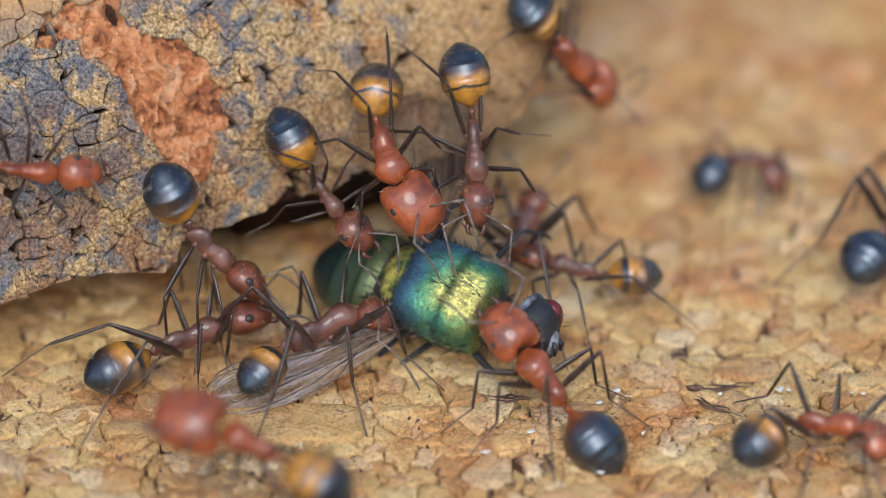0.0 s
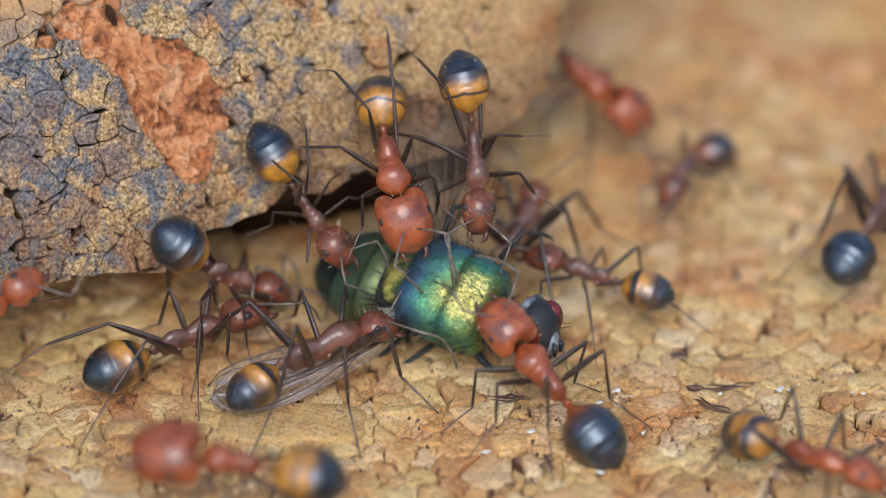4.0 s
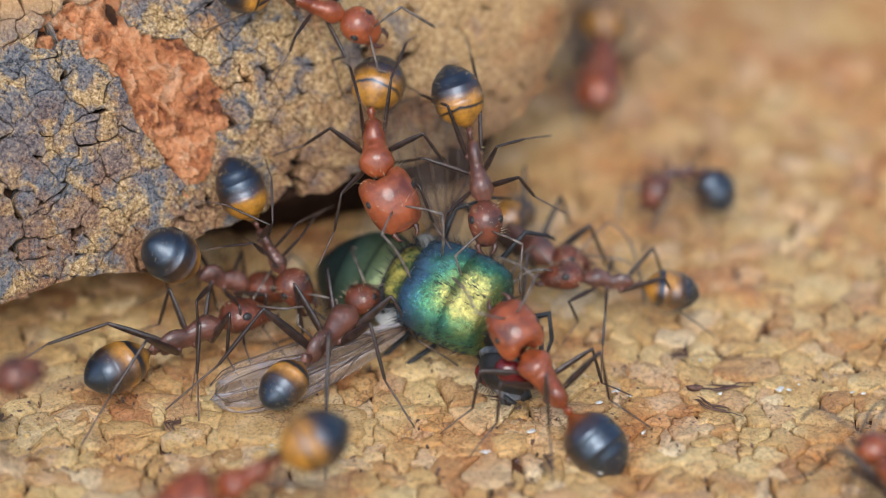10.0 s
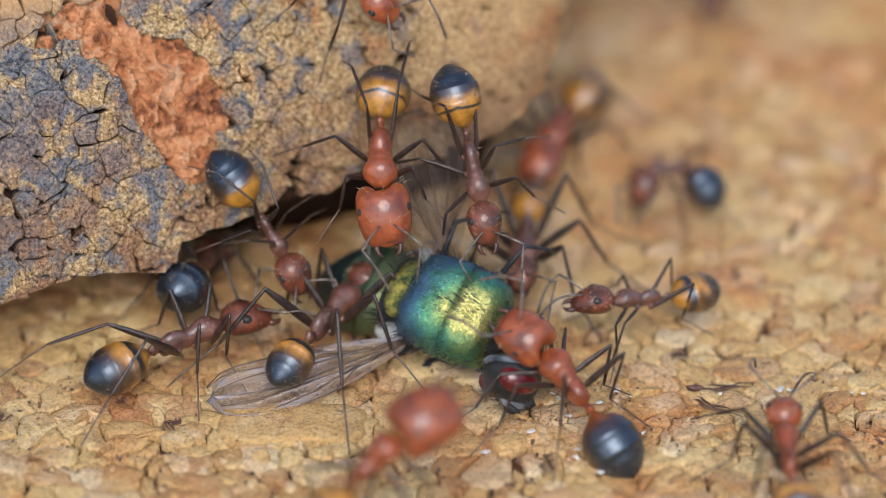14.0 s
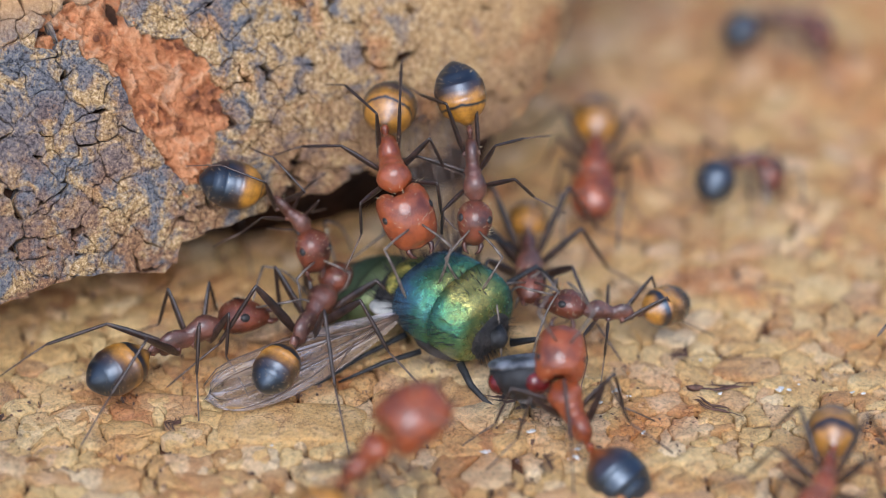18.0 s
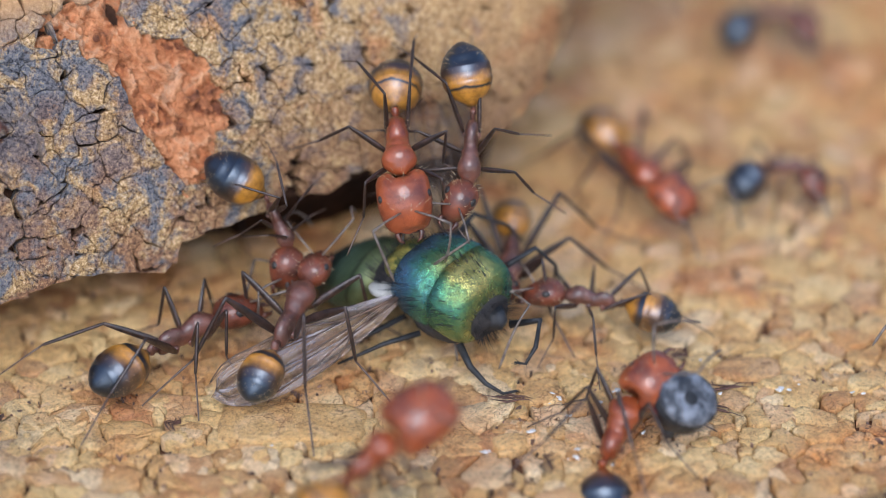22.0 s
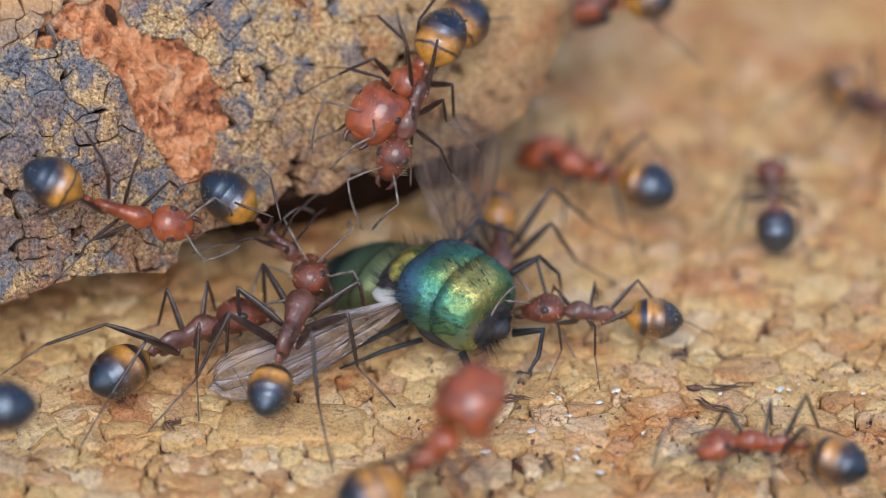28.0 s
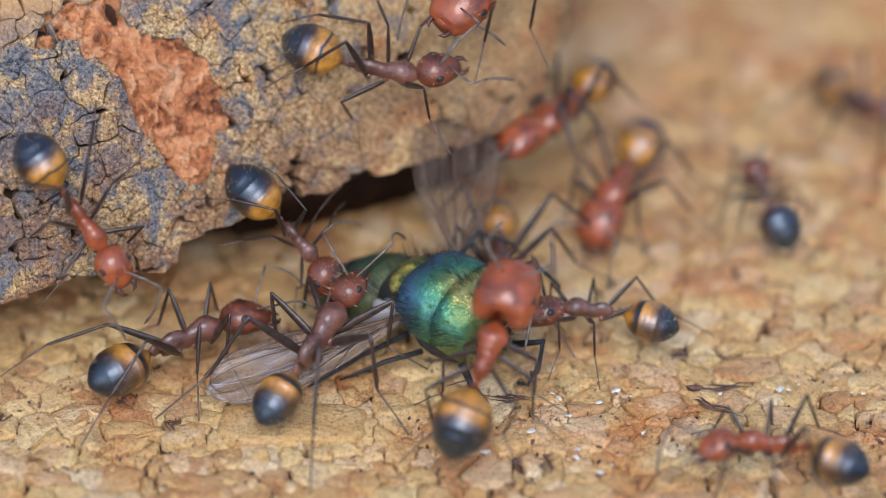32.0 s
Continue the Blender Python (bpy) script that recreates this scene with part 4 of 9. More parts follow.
def lay_bark():
    rng = random.Random(21)
    rest_v, rest_f = [], []
    count = 0
    for s, poly in cells(-5, 22, -1.3, 13, 0.68, rng, 1.15):
        s = s + drift(s, 0.68) * 0.8
        if s[0] > log_end(s[1]) or s[1] < -0.3 - lobe(s[0]):
            continue
        cracked = max(0.0, min(1.0, (11.5 - s[0]) / 4))
        deep = max(0.0, noise.noise(Vector((s[0] * 0.5, s[1] * 0.5, 4))))
        outline = worn(poly, s, (0.016 + 0.044 * deep) * cracked - 0.003, 0.68, rng, 0.95)
        if 0.5 < s[0] < 6.8 and 0.6 < s[1] < 8:
            # pieces on the rim of the torn patch break off along it
            clear = [p for p in outline if not inside(p, WOUND_EDGE)]
            if len(clear) < 0.4 * len(outline):
                continue
            if inside(s, WOUND_EDGE):
                s = sum(clear) / len(clear)
                if inside(s, WOUND_EDGE):
                    continue
            for i, p in enumerate(outline):
                lo = 1.0
                while lo > 0.1 and inside(s + (p - s) * lo, WOUND_EDGE):
                    lo -= 0.08
                outline[i] = s + (p - s) * lo
        raised = 0.16 if s[0] < 3.6 - 0.25 * (s[1] - 3) else 0.0
        pts, faces = plate(outline, s, 0.6, raised + rng.uniform(-0.015, 0.02) * cracked, rng, 0.018 * cracked, 0.0, 0.015 + 0.02 * cracked, 0.06)
        world = [(log_point(a, max(v, 0.14 * noise.noise(Vector((a * 1.6, 0, 8))) - 0.05 - lobe(a)), h) - LOG_O) * MM for a, v, h in pts]
        if s[0] < 6.5 and s[1] < 8.0 and s[0] > -1.6 and count < 300:
            plain("bark_scale", world, faces, BARK, bark_log, True)
            count += 1
        else:
            n = len(rest_v)
            rest_v += world
            rest_f += [tuple(n + i for i in fc) for fc in faces]
    tagged(plain("bark_crust", rest_v, rest_f, BARK, bark_log, True), kind="stuff")
    # torn patch where the bark has come away: fibrous and hollow
    verts, faces = [], []
    n = 130
    for i in range(n + 1):
        for j in range(n + 1):
            a, v = 0.9 + 5.5 * i / n, 1.0 + 6.6 * j / n
            e = Vector((a * 1.7, v * 1.2, 0))
            h = max(-0.52, -0.27 + 0.34 * noise.fractal(e * 1.7, 0.5, 2.2, 8) + 0.30 * noise.noise(Vector((a * 3.6, v * 2.8, 14)))) - 0.75 * math.exp(-((a - 3.95) ** 2 / 0.02 + (v - 6.75) ** 2 / 0.22)) - 0.6 * math.exp(-((a - 1.9) ** 2 / 0.5 + (v - 6.8 - 0.06 * math.sin(a * 5)) ** 2 / 0.012)) + 0.09 * noise.noise(Vector((a * 9 + v * 3, v * 4, 2))) + 0.06 * noise.noise(Vector((a * 17, v * 17, 6)))
            verts.append((log_point(a, v, h) - LOG_O) * MM)
    for i in range(n):
        for j in range(n):
            p = (0.9 + 5.5 * (i + 0.5) / n, 1.0 + 6.6 * (j + 0.5) / n)
            if any(inside((p[0] + dx, p[1] + dy), WOUND_EDGE) for dx in (-0.3, 0, 0.3) for dy in (-0.3, 0, 0.3)):
                k = i * (n + 1) + j
                faces.append((k, k + n + 1, k + n + 2, k + 1))
    tagged(plain("torn_patch", verts, faces, WOUND, bark_log, True), "reddish fibrous inner bark, torn open")


def flake(c, length, breadth, turn, rng):
    """Outline of one rounded, chipped flake."""
    k = 18
    z = rng.uniform(0, 90)
    corner = rng.uniform(2.2, 4.5)
    out = []
    for i in range(k):
        a = 2 * math.pi * i / k
        ca, sa = math.cos(a), math.sin(a)
        r = (abs(ca) ** corner + abs(sa) ** corner) ** (-1 / corner)
        r *= 1 + 0.24 * noise.noise(Vector((ca * 1.1, sa * 1.1, z))) + 0.08 * noise.noise(Vector((ca * 4, sa * 4, z)))
        x, y = ca * r * length / 2, sa * r * breadth / 2
        out.append(np.array([c[0] + x * math.cos(turn) - y * math.sin(turn), c[1] + x * math.sin(turn) + y * math.cos(turn)]))
    return out


def lay_chips():
    rng = random.Random(33)
    rest_v, rest_f = [], []

    def keep(world, faces):
        n = len(rest_v)
        rest_v.extend(world)
        rest_f.extend(tuple(n + i for i in fc) for fc in faces)

    for s, poly in cells(-17, 17, -8, 30, 0.74, rng, 1.15):
        s = s + drift(s, 0.74) * 0.8
        pit = noise.noise(Vector((s[0] * 0.7, s[1] * 0.7, 9)))
        outline = worn(poly, s, 0.028 + 0.15 * max(0, pit), 0.74, rng, 0.7)
        pts, faces = plate(outline, s, 0.4, rng.uniform(-0.07, 0.05), rng, 0.07, 0.025, 0.07, 0.085)
        keep([Vector((x, y, h + ground_height(s[0], s[1]))) * MM for x, y, h in pts], faces)
    # flakes pressed into one another
    spots = [(rng.uniform(-15, 15), rng.uniform(-7, 26)) for _ in range(560)]
    spots.sort(key=lambda c: abs(c[1] + 1) + 0.12 * abs(c[0]))
    for i, c in enumerate(spots):
        size = rng.choice((0.4, 0.5, 0.65, 0.8, 1.0))
        s = np.array(c)
        outline = flake(c, size * rng.uniform(1.0, 1.8), size * rng.uniform(0.7, 1.0), rng.gauss(0, 0.7), rng)
        pts, faces = plate(outline, s, 0.35, rng.uniform(-0.06, 0.06), rng, 0.08, 0.03, 0.07, 0.07)
        world = [Vector((x, y, h + ground_height(c[0], c[1]))) * MM for x, y, h in pts]
        if i < 300:
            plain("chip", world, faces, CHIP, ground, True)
        else:
            keep(world, faces)
    # small crumbs of cork in the hollows
    for _ in range(1500):
        c = (rng.uniform(-13.5, 13.5), rng.uniform(-6.5, 12))
        if noise.noise(Vector((c[0] * 0.45, c[1] * 0.45, 2))) < rng.uniform(-0.2, 0.5):
            continue
        size = rng.choice((0.1, 0.14, 0.2, 0.3, 0.42))
        pts, faces = plate(flake(c, size * 1.4, size, rng.uniform(0, 6), rng)[::2], np.array(c), 0.2, rng.uniform(-0.06, 0.10), rng, 0.45, 0.01, 0.03, 0.06)
        keep([Vector((x, y, h + ground_height(c[0], c[1]))) * MM for x, y, h in pts], faces)
    # one long smooth flake in front of the wing
    c = (-4.05, -0.9)
    pts, faces = plate(flake(c, 4.3, 1.75, -0.02, rng), np.array(c), 0.3, 0.16, rng, 0.02, 0.03, 0.08, 0.05)
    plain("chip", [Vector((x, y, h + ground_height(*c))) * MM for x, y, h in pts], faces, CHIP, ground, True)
    # dark dirt that has gathered in the joints and pits
    dirt_v, dirt_f = [], []
    while len(dirt_v) < 34000:
        c = (rng.uniform(-13, 13), rng.uniform(-6.5, 9))
        if noise.noise(Vector((c[0] * 0.7, c[1] * 0.7, 9))) + 0.6 * noise.noise(Vector((c[0] * 2.1, c[1] * 2.1, 5))) < rng.uniform(0.08, 0.55):
            continue
        size = rng.choice((0.03, 0.04, 0.05, 0.06, 0.08))
        pts, faces = plate(flake(c, size * rng.uniform(1.2, 2.8), size, rng.uniform(0, 6), rng)[::3], np.array(c), 0.15, rng.uniform(-0.08, 0.06), rng, 0.5, 0.02, 0.02, 0.02)
        n = len(dirt_v)
        dirt_v += [Vector((x, y, h + ground_height(c[0], c[1]))) * MM for x, y, h in pts]
        dirt_f += [tuple(n + i for i in fc) for fc in faces]
    tagged(plain("dirt", dirt_v, dirt_f, DIRT, ground), kind="stuff")
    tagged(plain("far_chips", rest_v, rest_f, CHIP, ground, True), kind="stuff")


def lay_crumbs():
    """Pale grains and dark shreds that lie on the chips."""
    rng = random.Random(4)
    spots = [(-4.3, -0.65), (4.9, 0.55), (1.25, -2.2), (3.8, -2.2), (3.1, 0.35), (-4.75, -2.0), (-5.9, -4.4), (3.55, -0.7), (4.7, -2.9), (9.9, 0.6), (11.6, 0.5), (7.9, 0.5), (5.6, -1.4), (4.4, -0.1), (3.71, -2.57), (3.05, -0.15), (3.3, 0.11), (5.26, 0.27), (1.17, -2.26), (9.66, 0.7), (10.11, 0.91), (11.9, 0.43), (4.35, -3.26), (7.78, 0.65), (3.47, -2.65), (7.4, 2.05), (2.47, -1.41)]
    for x, y in spots:
        bm = bmesh.new()
        r = rng.uniform(0.03, 0.07)
        for _ in range(rng.choice((1, 2, 3, 4))):
            k = rng.uniform(0.5, 1.1)
            ball(bm, (rng.uniform(-1.4, 1.4) * r, rng.uniform(-1, 1) * r, rng.uniform(-0.2, 0.3) * r), (r * 1.3 * k, r * k, r * 0.8 * k), 7, 5)
        for v in bm.verts:
            v.co *= 1 + 0.6 * noise.noise(v.co * 14000 + Vector((x, y, 0)))
        ob = tagged(part("crumb", bm, GRAIN, None, smooth=False), "tiny white grain lying on the cork chips", "crumb", "crumbs on the chips")
        ob.location = Vector((x, y, ground_height(x, y) + 0.14)) * MM
    for x, y, turn, ln in ((8.0, 0.75, 0.15, 1.6), (7.6, -0.2, -0.5, 1.3), (6.9, 2.5, 0.9, 0.9), (1.9, 0.1, 0.1, 1.2), (-7.6, -1.0, 1.3, 0.8), (2.9, -2.9, 1.4, 0.9)):
        bm = bmesh.new()
        pts = [(ln * (i / 6 - 0.5), 0.12 * math.sin(i * 1.3 + x), 0.05 + 0.06 * math.sin(i * 0.9)) for i in range(7)]
        for side in range(4):
            off = Vector((rng.uniform(-0.25, 0.25), 0.07 * (side - 1.5), rng.uniform(-0.02, 0.03)))
            strand = [Vector(p) * rng.uniform(0.85, 1.0) + off + Vector((0, rng.uniform(-0.03, 0.03), 0)) for p in pts]
            tube(bm, strand, [f * rng.uniform(0.4, 1.0) for f in (0.01, 0.03, 0.04, 0.035, 0.04, 0.025, 0.008)], 5)
        if x == 8.0:
            ball(bm, (-0.85, 0.05, 0.08), (0.2, 0.12, 0.09), 9, 6)
        for v in bm.verts:
            v.co *= 1 + 0.25 * noise.noise(v.co * 7000)
        ob = tagged(part("shred", bm, SHRED, None), "dark curled plant shred lying on the cork chips", "debris", "shreds on the chips")
        ob.matrix_world = pose(x * MM, y * MM, (ground_height(x, y) + 0.12) * MM, 0, 0, math.degrees(turn))


DIRT = shade("dirt", two_tone((0.05, 0.03, 0.024), (0.24, 0.14, 0.10), 2500), 0.7, bump=(6000, 0.6))
GRAIN = shade("white_grain", two_tone((0.45, 0.44, 0.42), (0.75, 0.75, 0.74), 7000), 0.4)
SHRED = shade("dark_shred", two_tone((0.05, 0.025, 0.018), (0.14, 0.07, 0.045), 4000), 0.7)
lay_bark()
lay_chips()
lay_crumbs()


def at(x, y, z, rx, ry, rz):
    """A pose from millimetres and degrees."""
    return pose(x * MM, y * MM, z * MM, rx, ry, rz)


def motions():
    walk(fly, [
        (0, at(0.26, 2.50, 2.00, 30, 6, -28)), (1, at(0.26, 2.64, 2.20, 30, 6, -28)), (2, at(0.21, 2.66, 2.23, 30, 6, -28)),
        (3, at(0.34, 2.59, 2.14, 30, 6, -28)), (5.5, at(0.31, 2.38, 1.83, 30, 6, -28)), (6, at(0.31, 2.43, 1.90, 30, 6, -28)),
        (7, at(0.39, 2.55, 2.07, 30, 6, -28)), (8, at(0.39, 2.45, 1.93, 30, 6, -28)), (9, at(0.39, 2.43, 1.90, 30, 6, -28)),
        (10, at(0.39, 2.47, 1.97, 30, 6, -28)), (11, at(0.34, 2.34, 1.77, 30, 6, -28)), (12, at(0.31, 2.38, 1.83, 30, 6, -28)),
        (13, at(0.31, 2.29, 1.70, 30, 6, -28)), (14, at(0.39, 2.24, 1.64, 30, 6, -28)), (16.5, at(0.42, 2.12, 1.46, 10, 4, -34)),
        (17, at(0.50, 2.09, 1.41, 7, 4, -36)), (18, at(0.31, 2.34, 1.77, -0, 3, -38)), (19, at(0.42, 2.34, 1.77, -0, 3, -38)),
        (20, at(0.50, 2.34, 1.77, -0, 3, -38)), (21, at(0.39, 2.45, 1.93, -0, 3, -38)), (22, at(0.29, 2.64, 2.20, -0, 3, -38)),
        (23, at(0.29, 2.61, 2.16, -0, 3, -38)), (24, at(0.34, 2.59, 2.14, -0, 3, -38)), (25, at(0.34, 2.61, 2.16, -0, 3, -38)),
        (25.5, at(0.34, 2.59, 2.14, -0, 3, -38)), (27.5, at(0.39, 2.52, 2.03, -0, 5, -38)), (28, at(0.39, 2.52, 2.03, -0, 5, -38)),
        (29, at(0.45, 2.47, 1.96, -0, 5, -38)), (30, at(0.42, 2.33, 1.76, -0, 5, -38)), (31, at(0.45, 2.36, 1.80, -0, 5, -38)),
        (32, at(0.39, 2.33, 1.76, -0, 5, -38))])
    walk(wing_near, [
        (0, at(-0.95, -1.35, 0.00, 4, -9, -129)), (1, at(-0.95, -1.35, 0.00, 3, -7, -127)), (2, at(-0.95, -1.35, 0.00, 3, -7, -127)),
        (3, at(-0.95, -1.35, 0.00, 3, -8, -128)), (5.5, at(-0.95, -1.35, 0.00, 4, -10, -131)), (6, at(-0.95, -1.35, 0.00, 4, -9, -130)),
        (7, at(-0.95, -1.35, 0.00, 4, -8, -129)), (8, at(-0.95, -1.35, 0.00, 4, -9, -131)), (9, at(-0.95, -1.35, 0.00, 4, -9, -131)),
        (10, at(-0.95, -1.35, 0.00, 4, -9, -130)), (11, at(-0.95, -1.35, 0.00, 4, -10, -132)), (12, at(-0.95, -1.35, 0.00, 4, -10, -131)),
        (13, at(-0.95, -1.35, 0.00, 4, -10, -132)), (14, at(-0.95, -1.35, 0.00, 4, -11, -133)), (16.5, at(-0.95, -1.35, 0.00, -11, 4, -128)),
        (17, at(-0.95, -1.35, 0.00, -13, 6, -127)), (18, at(-0.95, -1.35, 0.00, -18, 16, -122)), (19, at(-0.95, -1.35, 0.00, -18, 16, -122)),
        (20, at(-0.95, -1.35, 0.00, -18, 16, -123)), (21, at(-0.95, -1.35, 0.00, -18, 17, -121)), (22, at(-0.95, -1.35, 0.00, -17, 20, -119)),
        (23, at(-0.95, -1.35, 0.00, -17, 19, -119)), (24, at(-0.95, -1.35, 0.00, -17, 19, -119)), (25, at(-0.95, -1.35, 0.00, -17, 19, -119)),
        (25.5, at(-0.95, -1.35, 0.00, -17, 19, -119)), (27.5, at(-0.95, -1.35, 0.00, -15, 17, -121)), (28, at(-0.95, -1.35, 0.00, -15, 17, -121)),
        (29, at(-0.95, -1.35, 0.00, -16, 17, -122)), (30, at(-0.95, -1.35, 0.00, -16, 15, -123)), (31, at(-0.95, -1.35, 0.00, -16, 16, -123)),
        (32, at(-0.95, -1.35, 0.00, -16, 15, -123))])
    walk(wing_far, [
        (0, at(-0.95, 1.30, 0.15, 36, -13, 122)), (1, at(-0.95, 1.30, 0.15, 36, -12, 123)), (2, at(-0.95, 1.30, 0.15, 36, -12, 122)),
        (3, at(-0.95, 1.30, 0.15, 36, -13, 124)), (5.5, at(-0.95, 1.30, 0.15, 36, -14, 123)), (6, at(-0.95, 1.30, 0.15, 36, -13, 123)),
        (7, at(-0.95, 1.30, 0.15, 36, -13, 124)), (8, at(-0.95, 1.30, 0.15, 36, -13, 124)), (9, at(-0.95, 1.30, 0.15, 36, -13, 124)),
        (10, at(-0.95, 1.30, 0.15, 36, -13, 124)), (11, at(-0.95, 1.30, 0.15, 36, -14, 123)), (12, at(-0.95, 1.30, 0.15, 36, -14, 123)),
        (13, at(-0.95, 1.30, 0.15, 36, -14, 122)), (14, at(-0.95, 1.30, 0.15, 36, -14, 123)), (16.5, at(-0.95, 1.30, 0.15, 25, -37, 135)),
        (17, at(-0.95, 1.30, 0.15, 21, -40, 139)), (18, at(-0.95, 1.30, 0.15, 15, -46, 145)), (19, at(-0.95, 1.30, 0.15, 14, -46, 146)),
        (20, at(-0.95, 1.30, 0.15, 13, -46, 148)), (21, at(-0.95, 1.30, 0.15, 14, -46, 146)), (22, at(-0.95, 1.30, 0.15, 14, -45, 146)),
        (23, at(-0.95, 1.30, 0.15, 14, -45, 146)), (24, at(-0.95, 1.30, 0.15, 14, -45, 146)), (25, at(-0.95, 1.30, 0.15, 18, -43, 142)),
        (25.5, at(-0.95, 1.30, 0.15, 20, -41, 139)), (27.5, at(-0.95, 1.30, 0.15, 25, -33, 131)), (28, at(-0.95, 1.30, 0.15, 25, -33, 131)),
        (29, at(-0.95, 1.30, 0.15, 24, -33, 132)), (30, at(-0.95, 1.30, 0.15, 24, -34, 132)), (31, at(-0.95, 1.30, 0.15, 24, -34, 132)),
        (32, at(-0.95, 1.30, 0.15, 24, -34, 131))])
    walk(severed_head, [
        (0, at(2.57, 0.88, 2.13, -1, 14, -34)), (1, at(2.09, 0.43, 1.67, -1, 14, -34)), (2, at(2.32, 0.64, 1.97, -1, 14, -34)),
        (3, at(2.57, 0.79, 2.00, -1, 14, -34)), (5.5, at(2.57, 1.03, 2.17, -1, 14, -34)), (6, at(2.57, 0.96, 2.07, -1, 14, -34)),
        (7, at(2.65, 0.89, 1.97, -1, 14, -34)), (8, at(2.65, 0.89, 1.97, -1, 14, -34)), (9, at(2.57, 0.67, 1.83, -1, 14, -34)),
        (9.5, at(2.19, 0.31, 1.58, 29, 20, -70)), (10, at(1.81, -0.05, 1.33, 54, 42, -102)), (11, at(1.80, -0.11, 1.24, 54, 42, -102)),
        (12, at(1.84, -0.07, 1.29, 54, 42, -102)), (13, at(1.97, -0.11, 1.24, 54, 42, -102)), (14, at(1.92, -0.26, 1.19, 54, 42, -102)),
        (14.5, at(2.03, -0.26, 1.19, 54, 42, -102)), (16.5, at(1.76, -0.54, 1.14, 54, 42, -102)), (17, at(1.91, -1.04, 0.95, 54, 42, -102)),
        (18, at(2.22, -0.94, 1.80, 44, 61, -75)), (18.5, at(2.18, -1.37, 1.36, 18, 7, -75)), (19, at(2.14, -1.90, 1.00, -17, -40, -47)),
        (20, at(2.37, -2.40, 1.00, -17, -40, -47)), (20.5, at(1.86, -2.32, 1.00, -54, 7, -2)), (21, at(1.35, -2.23, 1.00, -52, 65, 33)),
        (21.5, at(4.80, -2.05, 1.26, 35, 43, 134)), (22, at(6.61, -1.79, 1.45, 35, 43, 134)), (22.5, at(4.33, -1.74, 1.52, -59, 63, 25)),
        (23, at(2.68, -1.70, 1.58, -59, 63, 25)), (23.5, at(1.81, -3.38, 1.00, -59, 63, 25)), (24, at(1.31, -6.12, 1.00, -59, 63, 25)),
        (25, at(0.24, -10.26, 1.00, -59, 63, 25)), (32, at(-0.06, -10.95, 1.00, -59, 63, 25))])
    one = ANTS["wing tip"]
    walk(one.body, [
        (0, at(-7.11, 1.56, 1.30, 0, -2, 30)), (3, at(-7.15, 1.64, 1.30, 0, -2, 31)), (8, at(-7.17, 1.64, 1.30, 0, -2, 32)),
        (13, at(-7.17, 1.60, 1.30, 0, -2, 30)), (16.5, at(-7.16, 1.55, 1.30, 0, -2, 30)), (20, at(-7.28, 1.73, 1.30, 0, -2, 37)),
        (25, at(-7.31, 1.72, 1.30, 0, -2, 38)), (28, at(-7.23, 1.63, 1.30, 0, -2, 35)), (32, at(-7.17, 1.59, 1.30, 0, -2, 32))])
    walk(one.head, [
        (0, at(1.00, 0.00, 0.08, 0, 1, -6)), (3, at(1.00, 0.00, 0.08, 0, 1, -4)), (8, at(1.00, 0.00, 0.08, -0, 1, -7)),
        (13, at(1.00, 0.00, 0.08, -0, 1, -10)), (16.5, at(1.00, 0.00, 0.08, 0, 1, -14)), (20, at(1.00, 0.00, 0.08, -0, 1, -14)),
        (25, at(1.00, 0.00, 0.08, 0, 1, -16)), (28, at(1.00, 0.00, 0.08, 0, 1, -16)), (32, at(1.00, 0.00, 0.08, -0, 1, -16))])
    walk(one.gaster, [
        (0, at(-1.30, 0.00, 0.00, 0, -1, 5)), (3, at(-1.30, 0.00, 0.00, 0, -1, 3)), (8, at(-1.30, 0.00, 0.00, -0, -1, 6)),
        (13, at(-1.30, 0.00, 0.00, 0, -1, 7)), (16.5, at(-1.30, 0.00, 0.00, 0, -0, 10)), (20, at(-1.30, 0.00, 0.00, -0, -0, 9)),
        (25, at(-1.30, 0.00, 0.00, -0, -0, 11)), (28, at(-1.30, 0.00, 0.00, -0, -0, 11)), (32, at(-1.30, 0.00, 0.00, 0, -0, 11))])
    one = ANTS["wing"]
